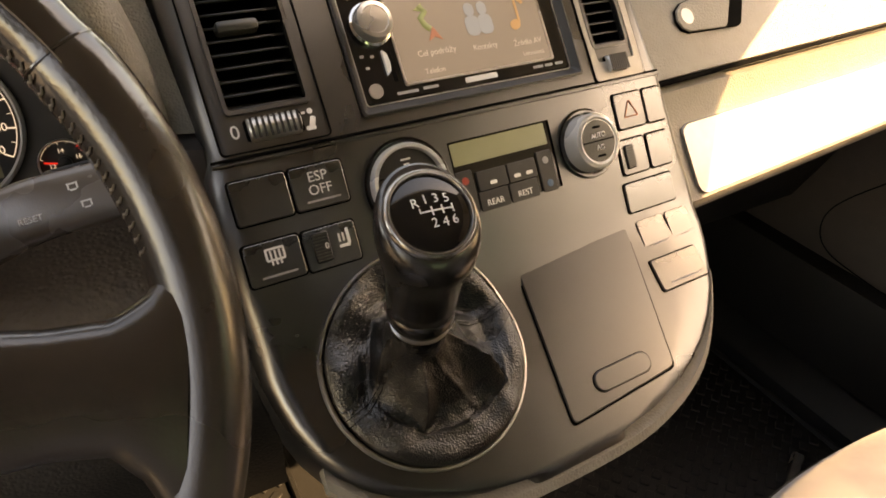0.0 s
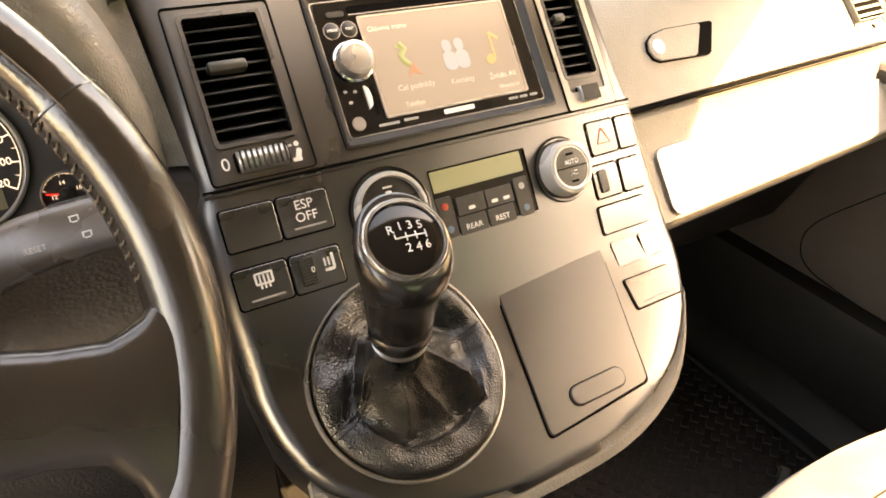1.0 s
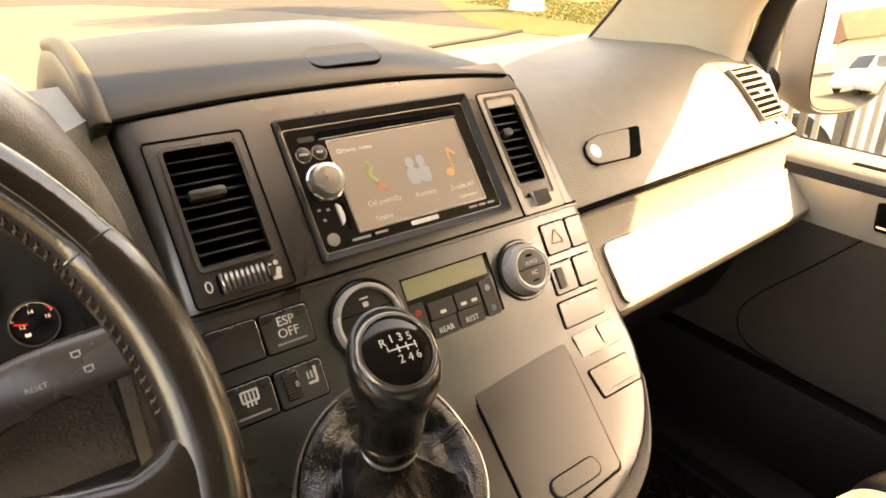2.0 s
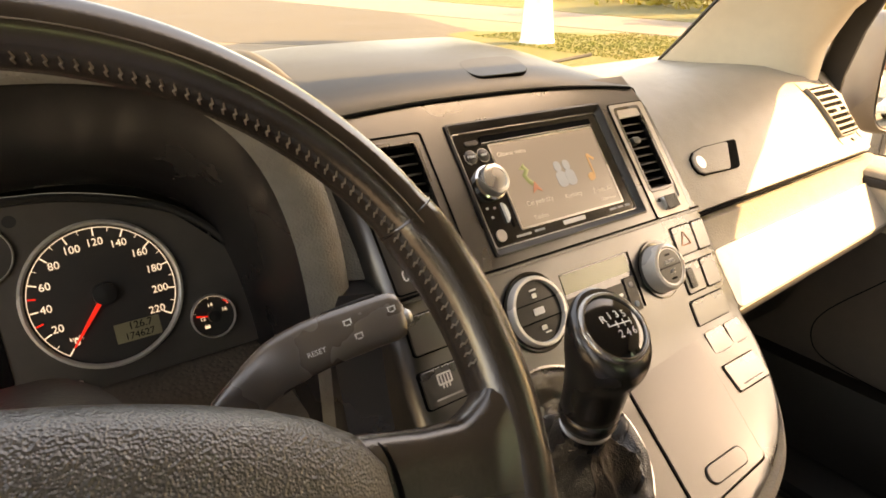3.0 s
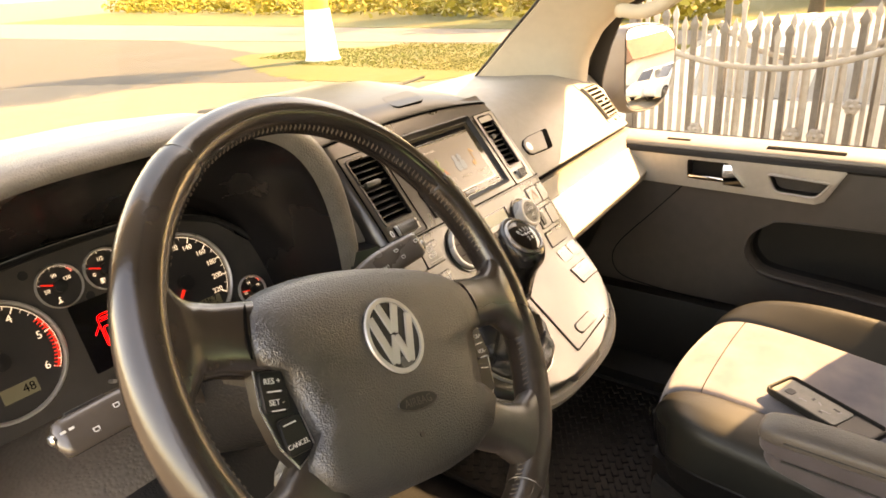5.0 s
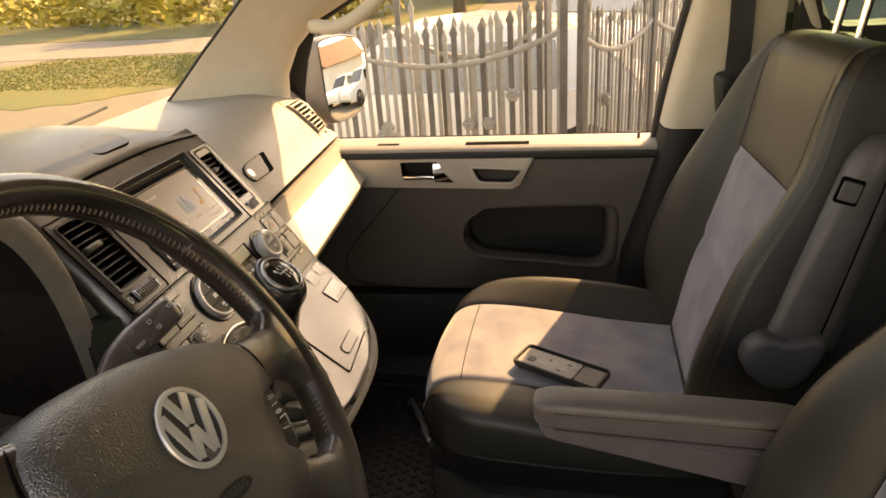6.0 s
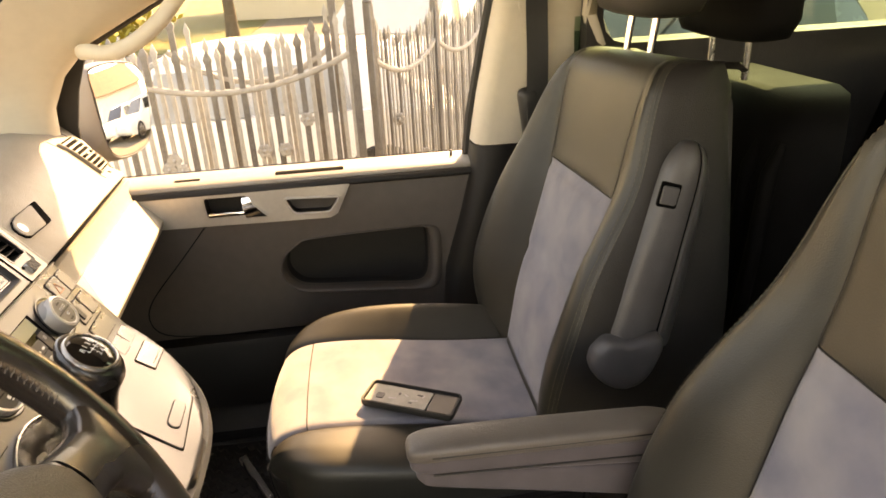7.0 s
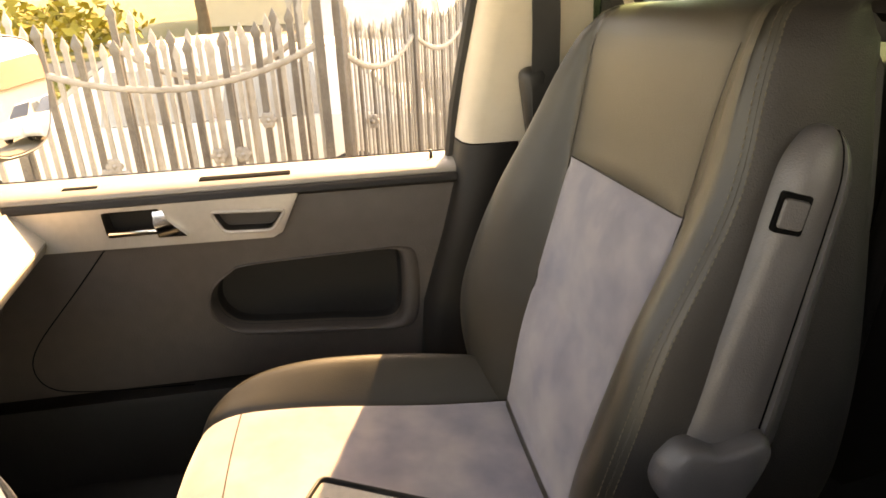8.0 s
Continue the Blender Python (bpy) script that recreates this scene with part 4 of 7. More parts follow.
RIDGES = ((0.35, 0.006, 0.4, 0.30), (1.25, 0.005, -0.3, 0.3), (2.2, 0.006, 0.4, 0.3), (3.35, 0.009, -0.5, 0.25), (4.30, 0.015, 0.4, 0.28), (5.05, 0.004, -0.4, 0.18), (5.65, 0.026, 0.3, 0.24))
for t, rad, hgt in SOCK:
    ring = []
    up = max(0.0, (t - 0.25) / 0.75)
    drift = up * up * (3 - 2 * up)
    for k in range(NA):
        a = 2 * math.pi * k / NA
        way = e_u * math.cos(a) + e_v * math.sin(a)
        end = ax_u * math.cos(a) + ax_v * math.sin(a)
        way = way.lerp(end, up).normalized()
        puff = 0.55 + 0.45 * math.cos(a - 4.9) + 0.35 * noise.noise(Vector((math.cos(a) * 2.5, math.sin(a) * 2.5, 1.0)))
        h = hgt * rise / 0.088 if t > 0.33 else hgt * (0.55 + 0.6 * puff) if t > 0.02 else hgt
        fold = 0.0
        for a0, amp, tw, w in RIDGES:
            da = (a - a0 - tw * (t - 0.5) + math.pi) % (2 * math.pi) - math.pi
            fold += amp * math.exp(-abs(da) / w)
        mid = math.sin(math.pi * min(1, max(0, (t - 0.2) / 0.75)))
        fold = (fold - 0.004) * mid
        crease = 0.005 * noise.noise(Vector((math.cos(a) * 2.2, math.sin(a) * 2.2, t * 4))) + 0.0022 * noise.noise(Vector((math.cos(a) * 5, math.sin(a) * 5, t * 11)))
        ring.append(cen + flat * drift + way * (min(rad + fold * 0.6, 0.0745)) + e_n * (h + bend(rad * math.sin(a)) * max(0, 1 - t / 0.5) + (fold * 0.75 + crease) * mid + crease * 0.6 * min(1, t / 0.1) * (1 - mid)))
    rings.append(ring)
part("boot", loft(rings, cap=(False, True)), M["boot"], gear, "creased black leather boot", smooth=80)
for a in (0.25, 3.45):
    k = int(a / (2 * math.pi) * NA)
    for side in (-1, 1):
        line = [Vector(rings[i][(k + side) % NA]) + e_n * 0.0004 for i in range(1, 34)]
        part("stitching", join(*[tube([line[i].lerp(line[i + 1], q), line[i].lerp(line[i + 1], q + 0.3)], 0.00035, 5) for i in range(len(line) - 1) for q in (0.1, 0.6)]), M["gap"], gear)
part("collar", at(lathe([(0.0165, -0.012), (0.0175, -0.004), (0.0172, 0.002), (0.0185, 0.004), (0.0185, 0.007), (0.0165, 0.009)], 32), KN), M["gloss"], gear, "black ribbed collar")
part("collar_rim", at(lathe([(0.0180, -0.0005), (0.0190, 0.0005), (0.0190, 0.0018), (0.0178, 0.0024)], 32), KN), M["satin"], gear, "thin metal collar rim")
KS = math.tan(radians(26))


def slant(bm):
    """Lean the upper end of the knob back towards the driver."""
    for v in bm.verts:
        w = min(1.0, max(0.0, (v.co.z - 0.040) / 0.050))
        v.co.z += KS * v.co.y * w * w * (3 - 2 * w)
    return bm


part("knob", at(slant(lathe([(0.0165, 0.004), (0.0197, 0.006), (0.0212, 0.010), (0.0210, 0.0155), (0.0199, 0.017), (0.0211, 0.0185), (0.0214, 0.026), (0.0219, 0.036), (0.0230, 0.046), (0.0252, 0.056), (0.0278, 0.066), (0.0294, 0.075), (0.0297, 0.081), (0.0290, 0.0865), (0.0272, 0.0900), (0.0250, 0.0915)], 48)), KN), M["knobleather"], gear, "worn leather knob")
KT = KN @ shift(0, 0, 0.0880) @ Matrix.Rotation(radians(26), 4, "X")
part("knob_ring", at(lathe([(0.0262, 0.0), (0.0263, 0.0030), (0.0256, 0.0050), (0.0244, 0.0058), (0.0239, 0.0055), (0.0236, 0.0061), (0.0228, 0.0062), (0.0222, 0.0055), (0.0218, 0.002)], 48), KT), M["ringchrome"], gear, "polished metal ring")
part("badge", at(lathe([(0.0222, 0.0), (0.0220, 0.0045), (0.016, 0.0066), (0.008, 0.0073), (0.0001, 0.0076)], 40), KT), M["gloss"], gear, "glossy black shift pattern badge")


def on_dome(bm):
    for v in bm.verts:
        r = math.hypot(v.co.x, v.co.y)
        v.co.z += 0.0080 - 0.0033 * (r / 0.0236) ** 2
    return bm


KG = KT @ Matrix.Rotation(radians(-4), 4, "Z")
pat = [at(lettering(c, 0.0086), shift(x, y)) for c, x, y in (("R", -0.0098, 0.0066), ("1", -0.0028, 0.0080), ("3", 0.0042, 0.0077), ("5", 0.0111, 0.0068), ("2", -0.001, -0.0080), ("4", 0.0060, -0.0084), ("6", 0.0127, -0.0078))]
pat += [at(rbox(0.0037, 0.0009, 0.0005, 0), shift(-0.0080 + 0.00358 * (q + 0.5), 0)) for q in range(6)]
pat += [at(rbox(0.0009, h, 0.0005, 0), shift(x, y)) for x, y, h in ((-0.0080, 0.0012, 0.0034), (-0.0004, 0.0, 0.0056), (0.0064, 0, 0.0056), (0.0134, 0, 0.0056))]
part("shift_pattern", at(on_dome(at(join(*pat), Matrix.Diagonal((0.86, 0.86, 1, 1)))), KG), M["white"], gear, "white gear numbers")

# ---- steering wheel ----
FW = plane_frame((-0.445, 0.406, 0.788), 33.3, 11.0) @ Matrix.Rotation(radians(-22.5), 4, "Z")
wheel = thing("steering_wheel", FW.translation, "black leather four-spoke steering wheel turned off centre, rim worn shiny", "steering wheel")
RIM = 0.189
FWH = FW @ shift(-0.008, -0.010)


def rim_pt(deg, r=RIM, z=0.0):
    return FW @ Vector((r * math.cos(radians(deg)), r * math.sin(radians(deg)), z))


UP_SEAM, LOW_SEAM = 44.5, -57.0
bm = bmesh.new()
rings = []
for k in range(180):
    d = 2.0 * k
    a = (d + 180) % 360 - 180
    a = 180 - a if a > 90 else (-180 - a if a < -90 else a)
    side = 1.0 if LOW_SEAM < a < UP_SEAM else 0.0
    near = min(abs(a - UP_SEAM), abs(a - LOW_SEAM))
    rr = 0.0148 + 0.0014 * side - 0.0009 * math.exp(-(near / 1.0) ** 2)
    ring = []
    for q in range(18):
        t = 2 * math.pi * q / 18
        c = Vector((math.cos(radians(d)), math.sin(radians(d)), 0))
        flat = 1.08
        ring.append(FW @ (c * (RIM + rr * math.cos(t)) + Vector((0, 0, rr * flat * math.sin(t)))))
    rings.append(ring)
rings.append(rings[0])
bm = loft(rings, cap=(False, False))
bmesh.ops.remove_doubles(bm, verts=bm.verts, dist=1e-6)
rim = part("rim", bm, M["leather"], wheel, "worn black leather rim", smooth=60)
for d in (UP_SEAM, 180 - UP_SEAM, LOW_SEAM, 180 - LOW_SEAM):
    c = Vector((math.cos(radians(d)), math.sin(radians(d)), 0))
    part("seam", tube([FW @ (c * (RIM + 0.0151 * math.cos(2 * math.pi * q / 24)) + Vector((0, 0, 0.0162 * math.sin(2 * math.pi * q / 24)))) for q in range(24)], 0.0008, 6, closed=True), M["leather"], rim)
for k in range(0, 216):
    d = 360 * k / 216
    a = (d + 180) % 360 - 180
    a = 180 - a if a > 90 else (-180 - a if a < -90 else a)
    if -10 < a < 20 or -50 < a < -28:
        continue
    p = []
    for du, dt in ((0.0, 171), (0.45, 164), (0.25, 160), (0.75, 152)):
        u, t = radians(d + du), radians(dt)
        rr = 0.0152 + 0.0013 * (1.0 if LOW_SEAM < a < UP_SEAM else 0.0)
        p.append(FW @ (Vector((math.cos(u), math.sin(u), 0)) * (RIM + rr * math.cos(t)) + Vector((0, 0, rr * 1.08 * math.sin(t)))))
    part("stitch", tube(p, 0.00062, 5, taper=(0.6, 1, 1, 0.6)), M["thread"], rim)
part("crest_seam", tube([rim_pt(3 * k, RIM - 0.0050, 0.0157) for k in range(120)], 0.00035, 5, closed=True), M["thread"], rim)
# airbag cover
half = [(0.0, 0.0605), (0.022, 0.0600), (0.045, 0.0585), (0.068, 0.0555), (0.088, 0.0510), (0.106, 0.0435), (0.1165, 0.033), (0.1215, 0.012), (0.119, -0.002), (0.103, -0.008), (0.0975, -0.03), (0.090, -0.058), (0.100, -0.068), (0.103, -0.076), (0.090, -0.094), (0.062, -0.105), (0.03, -0.109)]
PAD = [(-x, y) for x, y in half[:0:-1]] + half


def dome(outline, levels):
    """Pad over an outline: shrinking rings at rising heights."""
    cx, cy = 0.0, -0.025
    return loft([[(cx + (x - cx) * (s + (1 - s) * 0.75 * min(1.0, max(0.0, (s - 0.6) / 0.25))), cy + (y - cy) * s, z) for x, y in outline] for s, z in levels])


pad = part("airbag_cover", at(dome(PAD, ((0.97, -0.03), (0.995, -0.016), (1.0, -0.008), (0.985, 0.001), (0.96, 0.0065), (0.925, 0.011), (0.87, 0.0145), (0.7, 0.0185), (0.45, 0.0205), (0.2, 0.0213), (0.02, 0.0215))), FWH), M["wheelpad"], wheel, "grained black airbag cover", smooth=70)
FE = FWH @ shift(-0.0040, -0.0025, 0.0200) @ Matrix.Scale(0.965, 4)
em = part("emblem", at(lathe([(0.0305, -0.001), (0.0312, 0.001), (0.0300, 0.0032), (0.0278, 0.0032), (0.0266, 0.0015), (0.0001, 0.0015)], 48), FE), mat("emblem_dark", (0.018, 0.019, 0.021), 0.3), pad, "round emblem with a metal ring")
part("emblem_ring", at(lathe([(0.0266, 0.0016), (0.0268, 0.0036), (0.0300, 0.0036), (0.0308, 0.002)], 48, False), FE), M["ringmetal"], em)


for sg in (1, -1):
    edge = [Vector((sg * x, y, z)) for x, y, z in ((0.1110, 0.0400, 0.0045), (0.1165, 0.033, 0.0098), (0.1208, 0.018, 0.0117), (0.1215, 0.006, 0.0110), (0.1190, -0.006, 0.004))]
    part("pad_gap", at(tube(spline(edge, 5), 0.0010, 8), FWH), M["gap"], pad, "dark gap between cover and spoke")


def bar2(p, q, w, z0, z1):
    p, q = Vector(p), Vector(q)
    d = (q - p).normalized()
    n = Vector((-d.y, d.x)) * w / 2
    o = [tuple(p + n), tuple(p - n), tuple(q - n), tuple(q + n)]
    return slab(o, z0, z1, 0.0003)


ZIG = [((-0.0095, 0.0245), (-0.0005, 0.0025)), ((0.0095, 0.0245), (0.0005, 0.0025)), ((-0.0215, 0.0150), (-0.0085, -0.0215)), ((-0.0085, -0.0215), (0.0, -0.0010)), ((0.0085, -0.0215), (0.0, -0.0010)), ((0.0215, 0.0150), (0.0085, -0.0215))]
for k, (p, q) in enumerate(ZIG):
    part("emblem_bar", at(bar2(p, q, 0.0068, 0.0012, 0.0030 + 0.0001 * k), FE), M["ringmetal"], em)
ov = part("oval_mark", at(slab([(0.021 * math.cos(2 * math.pi * k / 28), 0.0062 * math.sin(2 * math.pi * k / 28)) for k in range(28)], -0.001, 0.0012, 0.0008), FWH @ shift(-0.003, -0.0535, 0.0213, 0)), M["black"], pad)
part("oval_rim", at(tube([(0.021 * math.cos(2 * math.pi * k / 28), 0.0062 * math.sin(2 * math.pi * k / 28), 0.0008) for k in range(28)], 0.0006, 6, closed=True), FWH @ shift(-0.003, -0.0535, 0.0213, 0)), M["leather"], ov)
part("embossed_word", at(lettering("AIRBAG", 0.0086), FWH @ shift(-0.003, -0.0537, 0.0224)), M["leather"], ov)
part("emblem_small", at(slab(rrect(0.005, 0.004, 0.002), 0, 0.0006), FWH @ shift(-0.008, -0.0765, 0.0202)), M["leather"], pad)


def spoke(pts, widths, thick, sgn):
    """A spoke lofted along its middle line, flaring into the rim."""
    far = 1.0 if sgn > 0 else 0.92
    path = spline([(x * sgn * (1 + (far - 1) * i / (len(pts) - 1)), y, z) for i, (x, y, z) in enumerate(pts)], 5)
    n = len(path)
    rings = []
    for i, p in enumerate(path):
        t = i / (n - 1) * (len(widths) - 1)
        k = min(int(t), len(widths) - 2)
        w = widths[k] + (widths[k + 1] - widths[k]) * (t - k)
        h = thick[k] + (thick[k + 1] - thick[k]) * (t - k)
        d = (path[min(i + 1, n - 1)] - path[max(i - 1, 0)]).normalized()
        s = Vector((-d.y, d.x, 0))
        rings.append([FWH @ (p + s * (w / 2 * math.copysign(abs(math.cos(a)) ** 0.6, math.cos(a))) + Vector((0, 0, h / 2 * math.copysign(abs(math.sin(a)) ** 0.7, math.sin(a))))) for a in [2 * math.pi * q / 20 for q in range(20)]])
    return loft(rings)


for sgn in (1, -1):
    part("spoke", spoke([(0.085, 0.014, -0.002), (0.115, 0.017, -0.002), (0.140, 0.019, -0.001), (0.160, 0.020, 0), (0.173, 0.020, 0.001), (0.186, 0.020, 0.001)], (0.054, 0.051, 0.047, 0.050, 0.070, 0.118), (0.028, 0.026, 0.025, 0.026, 0.027, 0.026), sgn), M["leather"], wheel, smooth=70)
    part("spoke", spoke([(0.070, -0.070, -0.004), (0.092, -0.084, -0.004), (0.112, -0.095, -0.002), (0.128, -0.104, 0), (0.139, -0.110, 0.001), (0.150, -0.116, 0.001)], (0.052, 0.047, 0.044, 0.056, 0.084, 0.13), (0.026, 0.025, 0.024, 0.026, 0.027, 0.026), sgn), M["leather"], wheel, smooth=70)
    # keypad between the spokes
    kp = [(0.0995, -0.007), (0.120, -0.005), (0.122, -0.03), (0.116, -0.055), (0.106, -0.070), (0.090, -0.061)]
    kp = [(x * sgn, y) for x, y in kp]
    if sgn < 0:
        kp = kp[::-1]
    k_ = part("keypad", at(slab(kp, -0.004, 0.0062, 0.002), FWH), M["black"], wheel, "satin black button pad")
    part("keypad_edge", at(tube([(x, y, 0.0055) for x, y in kp], 0.0008, 6, closed=True), FWH), M["satin"], k_)
    rot = -8 * sgn
    up_txt, lo_txt = (("RES +", "SET -"), ("CANCEL",)) if sgn < 0 else (("VOL+", "VOL-"), ("",))
    b1 = part("button", at(slab(rrect(0.0185, 0.026, 0.003), 0, 0.0085, 0.001), FWH @ shift(0.1105 * sgn, -0.021, 0, -rot * 0.6)), M["black"], k_)
    part("lettering", join(at(lettering(up_txt[0], 0.0052), FWH @ shift(0.1105 * sgn, -0.0145, 0.0087, -rot * 0.6)), at(lettering(up_txt[1], 0.0052), FWH @ shift(0.1112 * sgn, -0.028, 0.0087, -rot * 0.6))), M["white"], b1)
    part("marks", join(at(rbox(0.010, 0.0009, 0.0004, 0), FWH @ shift(0.1108 * sgn, -0.021, 0.0087, -rot * 0.6)), at(rbox(0.010, 0.0009, 0.0004, 0), FWH @ shift(0.1116 * sgn, -0.033, 0.0087, -rot * 0.6))), M["white"], b1)
    b2 = part("button", at(slab(rrect(0.0175, 0.024, 0.003), 0, 0.0085, 0.001), FWH @ shift(0.1045 * sgn, -0.050, 0, rot * 0.9)), M["black"], k_)
    if lo_txt[0]:
        part("lettering", at(lettering(lo_txt[0], 0.0045), FWH @ shift(0.1040 * sgn, -0.056, 0.0087, rot * 0.9)), M["white"], b2)
    part("marks", at(rbox(0.010, 0.0009, 0.0004, 0), FWH @ shift(0.1065 * sgn, -0.0425, 0.0087, rot * 0.9)), M["white"], b2)
# column shroud behind the wheel
sh = []
for t, w, h in ((0.0, 0.055, 0.050), (0.3, 0.060, 0.060), (0.75, 0.062, 0.066), (1.0, 0.060, 0.066)):
    c = Vector((-0.458, 0.445, 0.752)).lerp(Vector((-0.475, 0.66, 0.655)), t)
    sh.append([c + Vector((w * math.copysign(abs(math.cos(a)) ** 0.6, math.cos(a)), 0, h * math.copysign(abs(math.sin(a)) ** 0.6, math.sin(a)))) for a in [2 * math.pi * q / 24 for q in range(24)]])
col = solo("steering_column", loft(sh), M["dark"], "black plastic steering column shroud under the wheel", "steering column")


# ---- stalks ----
def stalk(pts, label, face, marks):
    """A column stalk: slim root bending into a flat paddle with pale prints and a rounded tip."""
    path = spline(pts, 6)
    s = thing("column_stalk", pts[0], label, "stalk", "column stalks")
    n0 = Vector(face).normalized()
    rings = []
    m = len(path)
    for i, c in enumerate(path):
        t = i / (m - 1)
        d = (path[min(i + 1, m - 1)] - path[max(i - 1, 0)]).normalized()
        n = (n0 - d * n0.dot(d)).normalized()
        w = n.cross(d)
        hw = 0.0095 + 0.006 * min(1, t / 0.45) ** 1.5 - 0.001 * max(0, (t - 0.6) / 0.4)
        if t > 0.94:
            hw *= math.sqrt(max(0.12, 1 - ((t - 0.94) / 0.065) ** 2))
        hh = 0.0075 if t < 0.94 else 0.0075 * math.sqrt(max(0.15, 1 - ((t - 0.94) / 0.065) ** 2))
        rings.append([c + w * (hw * math.copysign(abs(math.cos(a)) ** 0.7, math.cos(a))) + n * (hh * math.copysign(abs(math.sin(a)) ** 0.6, math.sin(a))) for a in [2 * math.pi * q / 20 for q in range(20)]])
    part("lever", loft(rings), M["stalk"], s, smooth=60)
    p0, p1 = Vector(pts[-3]), Vector(pts[-1])
    d = (p1 - p0).normalized()
    n = (n0 - d * n0.dot(d)).normalized()
    w = n.cross(d)
    part("tip", at(lathe([(0.0001, 0.0), (0.0045, 0.0), (0.005, 0.003), (0.0035, 0.005), (0.0001, 0.0055)], 16), Matrix.Translation(p1 - d * 0.002 + w * -0.003) @ d.to_track_quat("Z", "Y").to_matrix().to_4x4()), M["satin"], s, "small bright end button")
    up = 1 if w.z > 0 else -1
    part("slider", at(rbox((p1 - p0).length * 0.55, 0.003, 0.006, 0.0012, 2), Matrix.Translation(p0.lerp(p1, 0.5) + w * (0.0152 * up) + n * 0.001) @ Matrix((d, w, n)).transposed().to_4x4()), M["black"], s)
    f = Matrix((d if face[0] >= 0 else -d, w if face[0] >= 0 else -w, n)).transposed().to_4x4()
    L = (p1 - p0).length
    f.translation = p0 + n * 0.0077
    for what, t, o in marks:
        sg = 1 if face[0] >= 0 else -1
        part("print", at(what(), f @ shift(sg * L * t, sg * o)), M["white"], s)
    return s


def sym():
    return bars((0, 0.0014, 0.0052, 0.0008), (-0.002, 0, 0.0008, 0.0028), (0.002, 0, 0.0008, 0.0028), (0, -0.0016, 0.0028, 0.0008))


stalk(((-0.408, 0.542, 0.690), (-0.375, 0.537, 0.722), (-0.342, 0.532, 0.750), (-0.318, 0.529, 0.7605), (-0.289, 0.525, 0.7655), (-0.258, 0.520, 0.7695)), "black wiper stalk with white symbols behind the wheel", (0.05, -0.80, 0.60),
      ((lambda: lettering("RESET", 0.0042), 0.06, -0.0045), (sym, 0.42, 0.0055), (sym, 0.48, -0.004), (sym, 0.86, 0.004)))
stalk(((-0.50, 0.560, 0.700), (-0.53, 0.553, 0.725), (-0.56, 0.549, 0.742), (-0.585, 0.547, 0.7475), (-0.612, 0.546, 0.7485), (-0.642, 0.545, 0.749)), "black indicator stalk with white symbols behind the wheel", (-0.05, -0.80, 0.60),
      ((sym, 0.2, -0.004), (sym, 0.55, 0.005), (lambda: bars((-0.003, 0, 0.004, 0.002), (0.003, 0, 0.004, 0.002)), 0.85, -0.004)))

# ---- instrument cluster ----
FC = plane_frame((CX, 0.783, 0.714), 20, 0)
cluster = thing("instrument_cluster", FC.translation, "black instrument cluster with satin-ringed white dials", "instrument cluster")
out = [(-0.236, -0.075), (-0.225, -0.03), (-0.21, 0.015), (-0.17, 0.056), (-0.11, 0.078), (-0.05, 0.086), (0.05, 0.086), (0.11, 0.078), (0.17, 0.056), (0.21, 0.015), (0.225, -0.03), (0.236, -0.075)]
part("face", at(slab(out[::-1], -0.012, 0, 0.0), FC), mat("cluster_face", (0.06, 0.053, 0.048), 0.5, vary=0.15), cluster)
part("rim", at(tube([(x * 1.015, y * 1.02, 0.003) for x, y in [tuple(p)[:2] for p in spline([(x, y, 0) for x, y in out], 4)]], 0.004, 8), FC), M["black"], cluster)


def tick_ring(r, a0, a1, n, big, length, wide, f):
    o = []
    for k in range(n + 1):
        a = radians(a0 + (a1 - a0) * k / n)
        ln, w = (length, wide) if k % big == 0 else (length * 0.55, wide * 0.5)
        o.append(at(rbox(ln, w, 0.0003, 0), f @ shift((r - ln / 2) * math.cos(a), (r - ln / 2) * math.sin(a), 0.0012, math.degrees(a))))
    return o


def arc_band(r, a0, a1, w, f, n=24):
    o = [((r) * math.cos(radians(a0 + (a1 - a0) * k / n)), r * math.sin(radians(a0 + (a1 - a0) * k / n))) for k in range(n + 1)]
    i = [((r - w) * math.cos(radians(a0 + (a1 - a0) * k / n)), (r - w) * math.sin(radians(a0 + (a1 - a0) * k / n))) for k in range(n + 1)]
    bm = bmesh.new()
    vo, vi = [bm.verts.new((*p, 0.0011)) for p in o], [bm.verts.new((*p, 0.0011)) for p in i]
    for k in range(n):
        bm.faces.new((vo[k], vo[k + 1], vi[k + 1], vi[k]) if a1 > a0 else (vi[k], vi[k + 1], vo[k + 1], vo[k]))
    return at(bm, f)


def gauge(name, u, v, r, a0, a1, n, big, texts, needle, size, red=None, label=""):
    f = FC @ shift(u, v)
    g = part(name, at(lathe([(r, 0.0002), (r, 0.0009), (0.0001, 0.0009)], 48), f), mat(name + "_dial", (0.030, 0.027, 0.026), 0.5), cluster, label)
    part("ring", at(lathe([(r * 0.985, 0), (r * 0.99, 0.0045), (r * 1.02, 0.006), (r * 1.055, 0.0045), (r * 1.06, 0)], 56), f), M["ringmetal"], g, "satin metal ring")
    part("ticks", join(*tick_ring(r * 0.95, a0, a1, n, big, r * 0.115, r * 0.019, f)), M["dialwhite"], g)
    part("scale_line", arc_band(r * 0.955, a0, a1, r * 0.012, f, 48), M["dialwhite"], g)
    for t, a, rr in texts:
        part("numeral", at(lettering(t, size), f @ shift(rr * r * math.cos(radians(a)), rr * r * math.sin(radians(a)), 0.0012)), M["dialwhite"], g)
